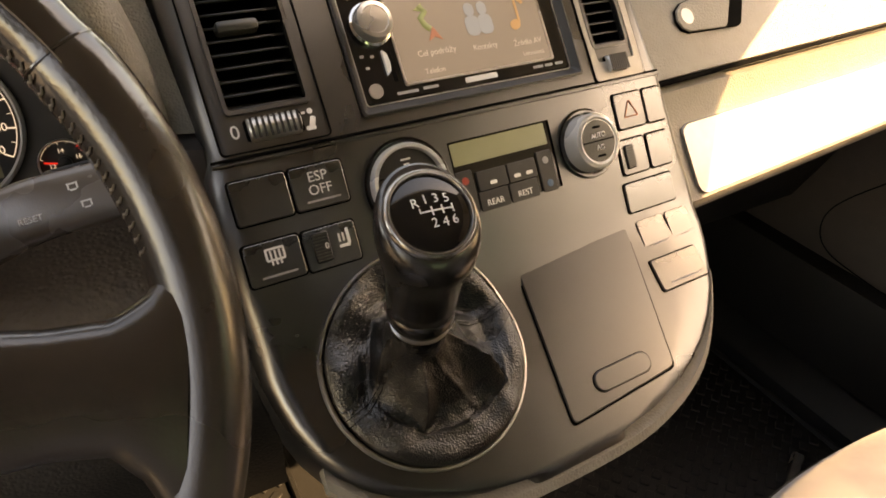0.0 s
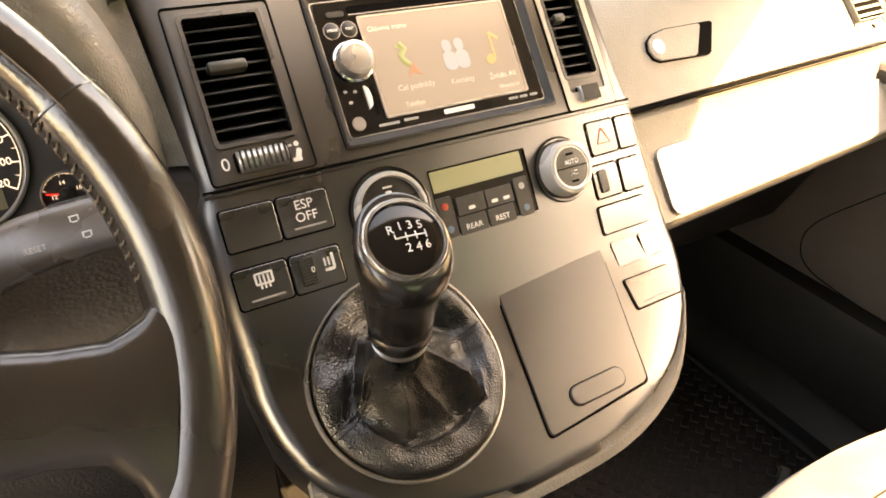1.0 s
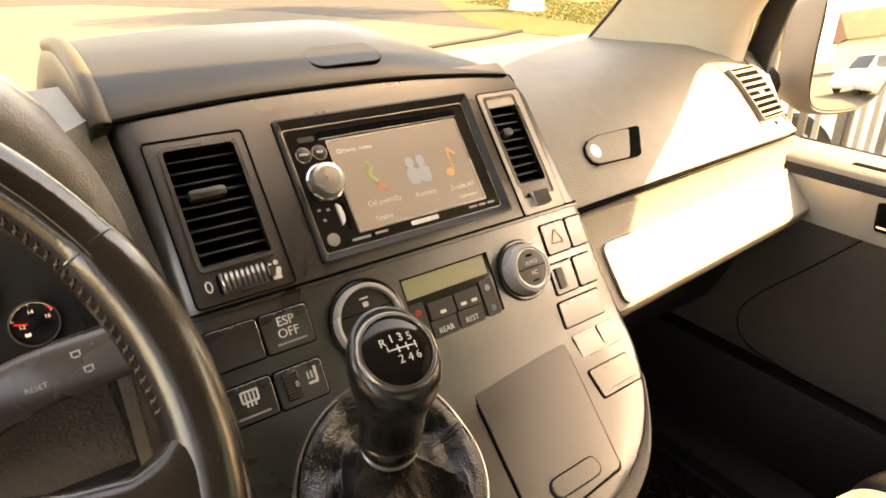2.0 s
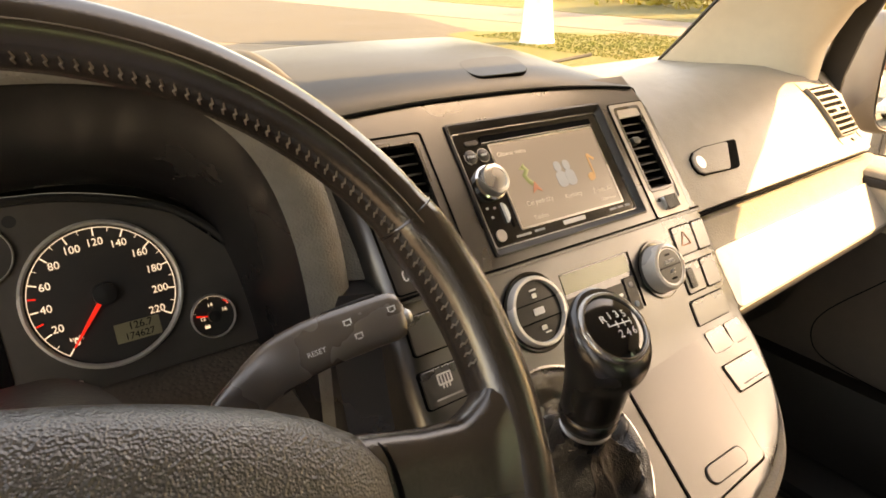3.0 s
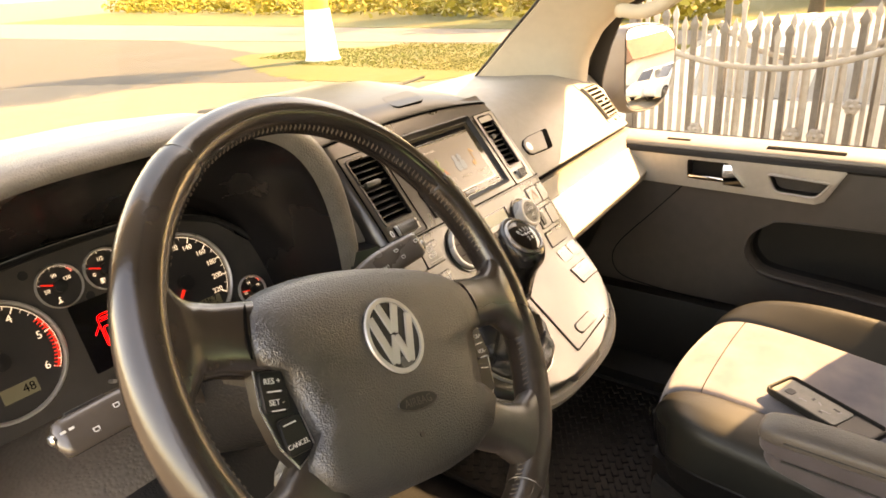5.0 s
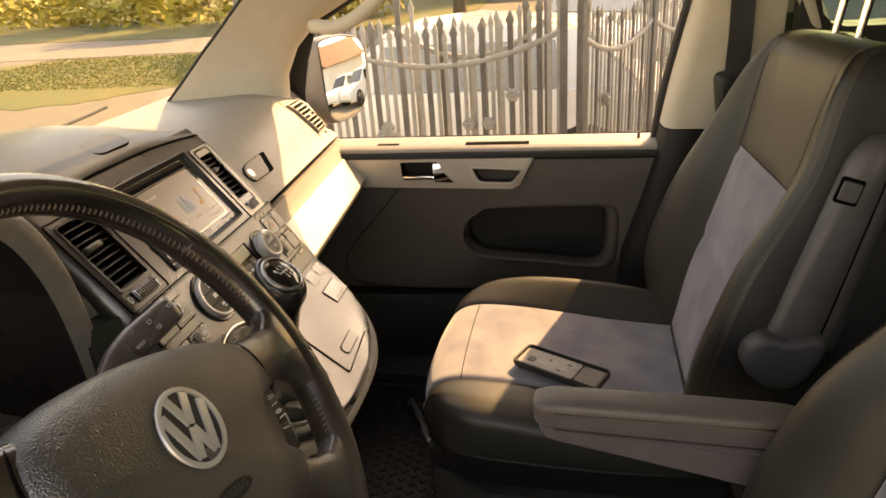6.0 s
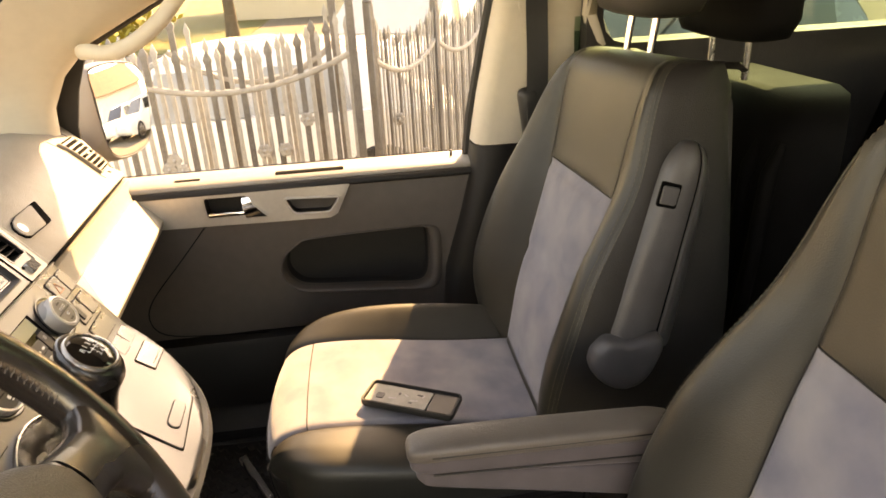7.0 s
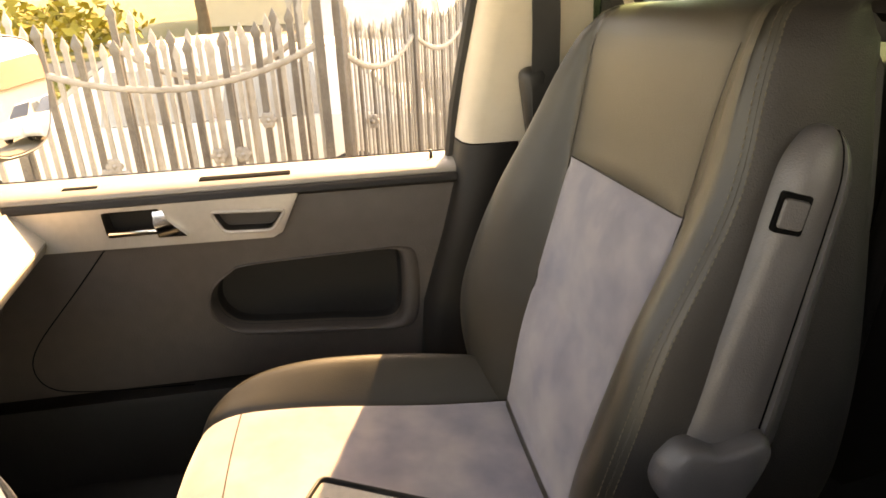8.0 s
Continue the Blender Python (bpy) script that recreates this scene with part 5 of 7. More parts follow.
    if red:
        part("red_zone", join(arc_band(r * 0.95, red[0], red[1], r * 0.05, f), *tick_ring(r * 0.93, red[0], red[1], red[2], 1, r * 0.09, r * 0.02, f)), M["needle"], g)
    nd = loft([[(0, 0.0022 * r / 0.06, 0.004), (0, -0.0022 * r / 0.06, 0.004), (r * 0.82, -0.0006, 0.003), (r * 0.82, 0.0006, 0.003)], [(0, 0.0022 * r / 0.06, 0.005), (0, -0.0022 * r / 0.06, 0.005), (r * 0.82, -0.0006, 0.004), (r * 0.82, 0.0006, 0.004)]])
    part("needle", at(nd, f @ shift(0, 0, 0, needle)), M["needle"], g, "red needle")
    part("hub", at(lathe([(r * 0.16 if r > 0.04 else r * 0.30, 0.001), (r * 0.155 if r > 0.04 else r * 0.29, 0.008), (0.0001, 0.009)], 28), f), M["black"], g)
    return f, g


sp = [(str(q), 230 - 1.195 * q, 0.74) for q in range(0, 221, 20)]
fs, gs = gauge("speedometer", 0.1035, 0, 0.0585, 230, 230 - 1.195 * 220, 22, 2, sp, 230, 0.0088)
part("unit", at(lettering("km/h", 0.005), fs @ shift(-0.028, -0.030, 0.0012)), M["dialwhite"], gs)
lcd = part("trip_display", at(slab(rrect(0.036, 0.0165, 0.001), 0, 0.0014), fs @ shift(0.018, -0.036)), mat("lcd_amber", (0.27, 0.245, 0.155), 0.35), gs, "amber grey trip display")
part("digits", join(at(lettering("126.7", 0.0088), fs @ shift(0.0205, -0.0318, 0.0016)), at(lettering("174627", 0.0080), fs @ shift(0.0185, -0.0400, 0.0016))), M["gap"], lcd)
part("limit_ticks", join(*[at(rbox(0.006, 0.0012, 0.0003, 0), fs @ shift(0.052 * math.cos(radians(a)), 0.052 * math.sin(radians(a)), 0.0013, a)) for a in (230 - 1.195 * 30, 230 - 1.195 * 50)]), M["needle"], gs)
tk = [(str(q), 230 - 43.3 * q, 0.74) for q in range(0, 7)]
ft, gt = gauge("rev_counter", -0.1035, 0, 0.0585, 230, -30, 30, 5, tk, 230, 0.0115, red=(30, -30, 14))
lcd = part("clock_display", at(slab(rrect(0.034, 0.015, 0.001), 0, 0.0014), ft @ shift(0.006, -0.034)), mat("lcd_amber_b", (0.27, 0.245, 0.155), 0.35), gt)
part("digits", at(lettering("48", 0.0125), ft @ shift(0.0145, -0.034, 0.0016)), M["gap"], lcd)
ff_, gf_ = gauge("fuel_gauge", 0.026, 0.0495, 0.0225, 160, 35, 8, 4, (("0", 190, 0.62), ("1/2", 98, 0.55), ("1/1", 30, 0.62)), 160, 0.0062)
fm_, gm_ = gauge("temperature_gauge", -0.0245, 0.0495, 0.0225, 160, 35, 8, 4, (("50", 188, 0.58), ("90", 96, 0.52), ("130", 28, 0.5)), 158, 0.0058, red=(48, 32, 2))
fv_, gv_ = gauge("voltmeter", 0.1835, -0.0425, 0.0185, 160, 30, 6, 3, (("12", 185, 0.52), ("14", 95, 0.55), ("16", 18, 0.6)), 168, 0.0050, red=(45, 28, 2))
part("symbol", at(bars((0, 0, 0.0036, 0.0048), (0.0029, 0.0004, 0.0008, 0.0036), (0, -0.0030, 0.0050, 0.0008)), ff_ @ shift(-0.0085, -0.0105, 0.0012)), M["dialwhite"], gf_, "white fuel pump symbol")
part("symbol", at(bars((0, 0.0008, 0.0009, 0.0046), (0.0012, 0.0016, 0.0016, 0.0006), (0, -0.0018, 0.0022, 0.0018), (0, -0.0034, 0.0056, 0.0007)), fm_ @ shift(-0.0050, -0.0135, 0.0012)), M["dialwhite"], gm_, "white thermometer symbol")
part("symbol", at(bars((0, 0, 0.0046, 0.0026), (-0.0014, 0.0017, 0.0010, 0.0008), (0.0014, 0.0017, 0.0010, 0.0008)), fv_ @ shift(-0.0070, -0.0085, 0.0012)), M["dialwhite"], gv_, "white battery symbol")
gauge("boost_gauge", -0.1835, -0.0425, 0.0185, 160, 30, 6, 3, (("0", 185, 0.52), ("1", 95, 0.55)), 160, 0.0050)
dsp = part("warning_display", at(slab(rrect(0.0535, 0.078, 0.002), 0, 0.0012), FC @ shift(0.0, -0.014)), M["gloss"], cluster, "black display with a red open-door sign")
m_red = mat("lit_sign_red", (0.8, 0.012, 0.02), 0.5, vary=0.02, emit=0.42)
FV = FC @ shift(0.004, -0.013, 0.0014)
vo = rrect(0.0180, 0.038, 0.005)
part("open_door_sign", join(at(frame_ring(vo, [(x * 0.84, y * 0.92) for x, y in vo], 0, 0.0003), FV), at(frame_ring(rrect(0.0125, 0.021, 0.002), rrect(0.0100, 0.0185, 0.001), 0, 0.0003), FV @ shift(0, -0.0055)),
                          at(rbox(0.0015, 0.012, 0.0003, 0), FV @ shift(-0.0125, 0.0035, 0.0002, -42)), at(rbox(0.012, 0.0012, 0.0003, 0), FV @ shift(0, 0.0115, 0.0002)), at(rbox(0.012, 0.0012, 0.0003, 0), FV @ shift(0, 0.0145, 0.0002)), at(rbox(0.014, 0.0014, 0.0003, 0), FV @ shift(0, -0.0175, 0.0002))), m_red, dsp, "glowing red van outline")
for u in (-0.03, 0.058):
    part("reset_pin", at(lathe([(0.0022, 0), (0.0022, 0.014), (0.0001, 0.0145)], 12), FC @ shift(u + 0.012, -0.066)), M["satin"], cluster)
for u, v in ((0.0, 0.028), (0.052, 0.072), (-0.052, 0.072)):
    part("telltale", at(lathe([(0.005, 0), (0.005, 0.0006), (0.0001, 0.0006)], 16), FC @ shift(u, v)), M["black"], cluster)

# ---- passenger door ----
door = thing("door_1", (0.7, 0.3, 0.2), "closed dark passenger door with a silver handle strip", "door", kind="structure")
DX = 0.665
prof = [(0.10, 0.715), (0.20, 0.700), (0.285, 0.693), (0.300, 0.688), (0.305, 0.672), (0.33, 0.667), (0.45, 0.667), (0.56, 0.668), (0.632, 0.668), (0.645, 0.672), (0.650, 0.690), (0.652, 0.74)]
bm = loft([[(x, y, z) for z, x in prof] + [(0.78, y, 0.64), (0.80, y, 0.10)] for y in [1.02 - 1.055 * i / 10 for i in range(11)]])
dpan = part("inner_panel", bm, M["door"], door, "dark grained inner panel", smooth=50)
FDR = Matrix.Identity(4)
FDR.col[0], FDR.col[1], FDR.col[2] = Vector((0, -1, 0, 0)), Vector((0, 0, 1, 0)), Vector((-1, 0, 0, 0))
FDR.translation = (DX, 0, 0)


# pocket: rounded recess, its inner shade put into a darker colour
pk = [(-0.355, 0.512), (-0.325, 0.521), (-0.15, 0.526), (-0.088, 0.525), (-0.065, 0.508), (-0.063, 0.44), (-0.070, 0.395), (-0.100, 0.378), (-0.20, 0.386), (-0.34, 0.397), (-0.378, 0.413), (-0.396, 0.445), (-0.388, 0.485)]
pks = [tuple(p)[:2] for p in spline([(*p, 0) for p in pk + [pk[0]]], 4)][:-1]
pcx, pcy = sum(p[0] for p in pks) / len(pks), sum(p[1] for p in pks) / len(pks)


def scl(s, z, o=pks, cx=pcx, cy=pcy):
    return [(cx + (x - cx) * s, cy + (y - cy) * s, z) for x, y in o]


def lip(s, z, k):
    """A ring of the pocket's lip, fuller towards the rear and below."""
    return [(x + 0.009 * k, y - 0.005 * k, w) for x, y, w in scl(s, z)]


cut(dpan, at(loft([scl(0.985, 0.03), scl(0.985, -0.05)]), FDR))
part("pocket", at(loft([scl(0.962, -0.018), scl(0.955, -0.03), scl(0.945, -0.044), scl(0.92, -0.049)], cap=(False, True)), FDR), M["doordark"], door, "deep door pocket with its inner shade put into a darker colour")
part("pocket_lip", at(loft([lip(1.075, -0.0015, 1.0), lip(1.065, 0.0004, 1.0), lip(1.05, 0.0026, 0.9), lip(1.032, 0.0042, 0.7), lip(1.016, 0.0042, 0.4), lip(1.0, 0.0022, 0.0), scl(0.98, -0.003), scl(0.965, -0.014), scl(0.955, -0.028)], cap=(False, False)), FDR), M["door"], door, "soft rounded pocket lip", smooth=80)
# handle strip
hs = [(-0.78, 0.574), (-0.64, 0.572), (-0.277, 0.566), (-0.261, 0.574), (-0.230, 0.635), (-0.234, 0.640), (-0.66, 0.642), (-0.78, 0.642)]
strip = part("handle_strip", at(slab(hs, -0.004, 0.0075, 0.002), FDR), M["silver"], door, "silver painted handle strip")
hro = soft_quad([(-0.532, 0.631), (-0.444, 0.631), (-0.444, 0.589), (-0.529, 0.589)], 0.006)
cpo = soft_quad([(-0.370, 0.618), (-0.252, 0.612), (-0.276, 0.579), (-0.352, 0.582)], 0.010)
cut(strip, at(slab(hro[::-1], -0.02, 0.03), FDR), at(slab(cpo[::-1], -0.02, 0.03), FDR))
cut(dpan, at(slab(hro[::-1], -0.03, 0.02), FDR), at(slab(cpo[::-1], -0.03, 0.02), FDR))
# The handle recess is lined darker than the panel to stand in for shade.
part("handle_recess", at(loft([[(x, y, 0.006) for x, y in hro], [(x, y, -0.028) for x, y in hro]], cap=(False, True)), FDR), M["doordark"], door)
part("pull_cup", at(loft([[(x, y, 0.006) for x, y in cpo], [(x, y, -0.026) for x, y in cpo]], cap=(False, True)), FDR), M["door"], door)
part("cup_rim", at(tube([(x, y, 0.0075) for x, y in cpo], 0.003, 8, closed=True), FDR), M["silver"], strip)
part("door_lever", at(loft([[(-0.455, 0.627, 0.002), (-0.440, 0.628, 0.002), (-0.440, 0.628, 0.010), (-0.455, 0.627, 0.010)], [(-0.455, 0.608, 0.004), (-0.432, 0.612, 0.004), (-0.432, 0.612, 0.017), (-0.455, 0.608, 0.017)], [(-0.452, 0.592, 0.006), (-0.41, 0.592, 0.010), (-0.41, 0.590, 0.020), (-0.45, 0.590, 0.020)],
                            [(-0.450, 0.588, 0.008), (-0.405, 0.587, 0.010), (-0.407, 0.586, 0.018), (-0.45, 0.587, 0.018)]]), FDR), M["chrome"], door, "chrome inside door lever")
part("lever_base", at(rbox(0.085, 0.010, 0.012, 0.004, 2), FDR @ shift(-0.485, 0.594, 0.004)), M["chrome"], door)
# shoulder: dark cap and pale sill with a slot and lock pin
part("shoulder_cap", loft([[(0.662, y, 0.634), (0.655, y, 0.640), (0.657, y, 0.648), (0.666, y, 0.651), (0.70, y, 0.651), (0.70, y, 0.634)] for y in (0.80, -0.03)]), M["doordark"], door, "dark soft shoulder", smooth=60)
part("window_sill", loft([[(0.672, y, 0.640), (0.664, y, 0.652), (0.668, y, 0.658), (0.690, y, 0.663), (0.745, y, 0.666), (0.75, y, 0.645)] for y in (0.755, -0.035)]), M["dash"], door, "pale sunlit window sill", smooth=60)
part("sill_slot", at(rbox(0.020, 0.145, 0.008, 0.003, 2), pose(0.694, 0.312, 0.6605, 0, -4)), M["gap"], door, "dark slot in the sill")
part("demister_slot", at(rbox(0.014, 0.055, 0.006, 0.002, 1), pose(0.694, 0.565, 0.661, 0, -4)), M["gap"], door)
part("lock_pin", tube([(0.712, 0.005, 0.66), (0.712, 0.005, 0.678)], 0.003, 8), M["black"], door)
part("panel_seam", at(tube(spline([(-0.537, 0.572, 0.0005), (-0.60, 0.50, 0.0), (-0.68, 0.41, -0.001), (-0.698, 0.36, -0.001), (-0.675, 0.322, -0.002), (-0.60, 0.308, -0.003), (-0.45, 0.298, -0.006)], 5), 0.0010, 6), FDR @ shift(0, 0, 0.0)), M["gap"], door)
# The bin's colour is cut well below the door's to imitate footwell shade.
part("lower_pocket", loft([[(0.69, y, 0.10), (0.66, y, 0.12), (0.650, y, 0.28), (0.655, y, 0.292), (0.70, y, 0.295)] for y in (0.95, 0.0)]), M["doorlow_shade"], door, "lower door bin with footwell shade put into its colour")
gl = part("window_pane", loft([[(0.735, 0.80, 0.67), (0.735, -0.03, 0.67), (0.66, -0.16, 1.15), (0.66, 0.36, 1.15)], [(0.739, 0.80, 0.67), (0.739, -0.03, 0.67), (0.664, -0.16, 1.15), (0.664, 0.36, 1.15)]]), glass("pane_glass", (0.97, 0.97, 0.95)), door, "clear side window pane")
gl.visible_shadow = False
part("mirror_sail", loft([[(0.716, 0.800, 0.665), (0.722, 0.800, 0.665), (0.722, 0.765, 0.665), (0.716, 0.765, 0.665)], [(0.712, 0.797, 0.78), (0.718, 0.797, 0.78), (0.718, 0.757, 0.79), (0.712, 0.757, 0.79)], [(0.702, 0.772, 0.87), (0.708, 0.772, 0.87), (0.708, 0.735, 0.86), (0.702, 0.735, 0.86)], [(0.69, 0.72, 0.93), (0.696, 0.72, 0.93), (0.696, 0.705, 0.92), (0.69, 0.705, 0.92)]]), M["rubber"], door, "black corner panel by the mirror")
part("window_seal", tube([(0.722, -0.030, 0.66), (0.716, -0.040, 0.75), (0.70, -0.068, 0.90), (0.68, -0.10, 1.05), (0.67, -0.12, 1.14), (0.672, 0.2, 1.155), (0.68, 0.36, 1.13), (0.69, 0.53, 1.03), (0.70, 0.68, 0.955), (0.712, 0.765, 0.88), (0.722, 0.795, 0.78), (0.728, 0.80, 0.67)], 0.011, 8), M["rubber"], door, "black window seal")
part("outer_skin", loft([[(0.80, y, -0.1), (0.83, y, 0.3), (0.80, y, 0.64), (0.76, y, 0.665), (0.75, y, 0.64), (0.78, y, -0.1)] for y in (1.02, -0.035)]), M["body"], door)

def push_out(ob, k=1.03, c=Vector((-0.68, 0.16, 1.03))):
    """Widens the cab about the driver's head."""
    b = BASE[ob.name]
    m = Matrix.Translation(c - b) @ Matrix.Scale(k, 4) @ Matrix.Translation(b - c)
    for o in (ob, *ob.children_recursive):
        if o.data:
            o.data.transform(m)


push_out(door)

# ---- pillars, roof, glass ----
pa = []
for z, yr, yf, xi, xf in ((0.765, 0.800, 1.105, 0.676, 0.662), (0.83, 0.792, 1.025, 0.672, 0.640), (0.89, 0.757, 0.95, 0.664, 0.612), (0.95, 0.690, 0.872, 0.650, 0.585), (1.02, 0.545, 0.785, 0.630, 0.555), (1.09, 0.42, 0.695, 0.61, 0.53), (1.18, 0.30, 0.58, 0.59, 0.50), (1.27, 0.2, 0.47, 0.57, 0.47)):
    pa.append([(xi + 0.10, yr + 0.03, z), (xi + 0.035, yr - 0.004, z), (xi + 0.014, yr - 0.002, z), (xi + 0.002, yr + 0.008, z), (xi - 0.004 + (xf - xi) * 0.25, yr + (yf - yr) * 0.25, z), (xi - 0.004 + (xf - xi) * 0.5, yr + (yf - yr) * 0.5, z), (xi - 0.002 + (xf - xi) * 0.8, yr + (yf - yr) * 0.8, z), (xf + 0.002, yf - 0.008, z),
               (xf + 0.010, yf, z), (xf + 0.05, yf + 0.012, z), (xf + 0.12, yf + 0.02, z)])
pil = thing("pillar_a", (0.68, 0.95, 0.77), "light beige windscreen pillar trim with a grab handle", "pillar", kind="structure")
part("cover", loft(pa), M["pillar"], pil, smooth=60)
part("edge_seal", tube([Vector(r[8]) + Vector((-0.004, 0.001, 0)) for r in pa], 0.0032, 8), M["rubber"], pil, "thin black seal along the glass")
gh = spline([(0.655, 0.695, 0.937), (0.628, 0.675, 0.940), (0.617, 0.63, 0.937), (0.613, 0.58, 0.955), (0.612, 0.53, 0.99), (0.607, 0.49, 1.03), (0.60, 0.45, 1.07), (0.615, 0.43, 1.085)], 6)
part("grab_handle", tube(gh, 0.0115, 12, flat=1.25), M["pillar"], pil, "moulded beige grab handle")
pb = thing("pillar_b", (0.66, -0.1, 0.3), "beige door pillar trim over a dark lower cover", "pillar", kind="structure")
rings = []
for z, y0, y1, x in ((0.700, -0.036, -0.205, 0.640), (0.80, -0.052, -0.235, 0.633), (0.90, -0.072, -0.262, 0.625), (1.0, -0.092, -0.288, 0.616), (1.15, -0.12, -0.295, 0.60), (1.3, -0.15, -0.325, 0.575)):
    rings.append([(x + 0.10, y0 - 0.002, z), (x + 0.06, y0, z), (x + 0.022, y0 - 0.004, z), (x + 0.004, y0 - 0.016, z), (x, y0 - 0.03, z), (x, y1 + 0.01, z), (x + 0.006, y1, z), (x + 0.10, y1, z)])
part("upper_cover", loft(rings), M["pillar"], pb, smooth=50)
part("slot_plate", at(rbox(0.004, 0.05, 0.10, 0.002, 1), pose(0.618, -0.15, 0.975, -10, 6)), M["pillar"], pb)
rings = []
for z, y0, y1, x in ((0.05, 0.06, -0.18, 0.63), (0.30, 0.045, -0.16, 0.625), (0.42, 0.035, -0.15, 0.622), (0.55, -0.005, -0.14, 0.625), (0.64, -0.028, -0.135, 0.632), (0.698, -0.036, -0.13, 0.638)):
    rings.append([(x + 0.10, y0, z), (x + 0.03, y0, z), (x + 0.006, y0 - 0.012, z), (x, y0 - 0.03, z), (x, y1 + 0.01, z), (x + 0.008, y1, z), (x + 0.10, y1, z)])
part("lower_cover", loft(rings), M["doordark"], pb, "black lower pillar cover", smooth=50)
push_out(pb)
belt = thing("seat_belt", (0.6, -0.15, 0.7), "black webbing seat belt hanging on the pillar", "seat belt")
bp_ = [Vector((0.604, -0.165, 1.13)), Vector((0.606, -0.158, 1.0)), Vector((0.598, -0.158, 0.88)), Vector((0.585, -0.155, 0.78)), Vector((0.57, -0.16, 0.55)), Vector((0.56, -0.16, 0.3))]
part("webbing", loft([[p + Vector((-0.002, 0.021, 0)), p + Vector((-0.002, -0.021, 0)), p + Vector((0.001, -0.021, 0)), p + Vector((0.001, 0.021, 0))] for p in spline(bp_, 5)]), M["rubber"], belt)
part("anchor_cover", at(rbox(0.025, 0.055, 0.07, 0.01, 3), pose(0.612, -0.165, 1.06, -8)), M["black"], belt)
part("height_guide", at(rbox(0.035, 0.045, 0.16, 0.014, 3), pose(0.602, -0.150, 0.742, -8)), M["black"], belt, "black moulded belt guide")

push_out(belt)
solo("roof_rail", loft([[(0.655, y, z0), (0.645, y, z0 + 0.02), (0.56, y, 1.27), (0.60, y, 1.34), (0.74, y, 1.34), (0.76, y, z0)] for y, z0 in ((0.47, 1.12), (0.42, 1.10), (0.2, 1.085), (-0.12, 1.08), (-0.30, 1.08))]), M["liner"], "pale roof side rail lining", "roof rail", kind="structure")
solo("ceiling", loft([[(x, 0.47, 1.275), (x, 0.3, 1.30), (x, -0.5, 1.33), (x, -2.6, 1.33), (x, -2.6, 1.36), (x, -0.5, 1.36), (x, 0.3, 1.34), (x, 0.49, 1.31)] for x in (-0.76, -0.6, 0.0, 0.56, 0.72)]), M["ceilcloth"], "grey cloth van headliner", "ceiling", kind="structure")
ws = solo("window_1", loft([[(x * wx, y, z) for x in [-1 + 2 * k / 12 for k in range(13)]] + [(x * wx, y + 0.006, z) for x in [1 - 2 * k / 12 for k in range(13)]] for wx, y, z in ((0.74, 1.19, 0.76), (0.66, 0.86, 1.0), (0.56, 0.48, 1.29))]), glass("windscreen_glass", (0.96, 0.97, 0.95)), "clear laminated windscreen", "windscreen", kind="structure")
ws.visible_shadow = False
wiper = thing("wiper", (0.3, 1.2, 0.78), "black windscreen wiper at rest below the glass", "wiper")
part("arm", tube([(0.30, 1.215, 0.772), (0.42, 1.21, 0.780), (0.52, 1.205, 0.784), (0.60, 1.20, 0.79)], 0.0035, 8), M["rubber"], wiper)
part("blade", tube([(-0.02, 1.205, 0.762), (0.15, 1.20, 0.768), (0.30, 1.20, 0.772)], 0.004, 8), M["rubber"], wiper)
# the bonnet falls away steeply
solo("bonnet", loft([[(x, 1.17, 0.66), (x, 1.22, 0.64 - 0.04 * abs(x) ** 2), (x, 1.4, 0.50 - 0.08 * abs(x) ** 2), (x, 1.7, 0.34 - 0.1 * abs(x) ** 2), (x, 1.85, 0.25), (x, 1.85, 0.1), (x, 1.17, 0.1)] for x in [-0.85 + 1.7 * k / 12 for k in range(13)]]), mat("bonnet_paint", (0.55, 0.52, 0.46), 0.3, metal=0.5, coat=0.6, vary=0.04), "pale metallic van bonnet", "bonnet", kind="structure")
# rear cabin shell with side and rear windows
wall_r = solo("wall_right", loft([[(0.66, y, 0.0), (0.64, y, 0.60), (0.60, y, 1.31), (0.68, y, 1.31), (0.74, y, 0.60), (0.74, y, 0.0)] for y in (-0.262, -2.6)]), M["dark"], "dark trimmed cabin side wall", "wall", kind="structure")
cut(wall_r, at(rbox(0.4, 0.93, 0.34, 0.05, 3), Matrix.Translation((0.66, -0.76, 1.06))), at(rbox(0.4, 0.8, 0.34, 0.05, 3), Matrix.Translation((0.66, -1.85, 1.06))))
solo("window_trim", tube([(0.640, -0.30, 0.89), (0.636, -0.275, 0.95), (0.622, -0.28, 1.10), (0.605, -0.29, 1.28)], 0.017, 10, flat=1.3), M["pillar"], "beige moulding round the rear side window", "trim", kind="structure")
wall_b = solo("wall_back", loft([[(-0.76, -2.6, 0.0), (0.74, -2.6, 0.0), (0.74, -2.66, 0.0), (-0.76, -2.66, 0.0)], [(-0.76, -2.55, 1.33), (0.74, -2.55, 1.33), (0.74, -2.61, 1.33), (-0.76, -2.61, 1.33)]]), M["dark"], "dark tailgate lining with a window", "wall", kind="structure")
cut(wall_b, at(rbox(1.2, 0.4, 0.34, 0.05, 3), Matrix.Translation((-0.02, -2.6, 1.06))))
wall_l = solo("wall_left", loft([[(-0.76, y, 0.0), (-0.74, y, 0.60), (-0.70, y, 1.31), (-0.78, y, 1.31), (-0.84, y, 0.60), (-0.84, y, 0.0)] for y in (-0.30, -2.6)]), M["dark"], "dark trimmed cabin side wall", "wall", kind="structure")
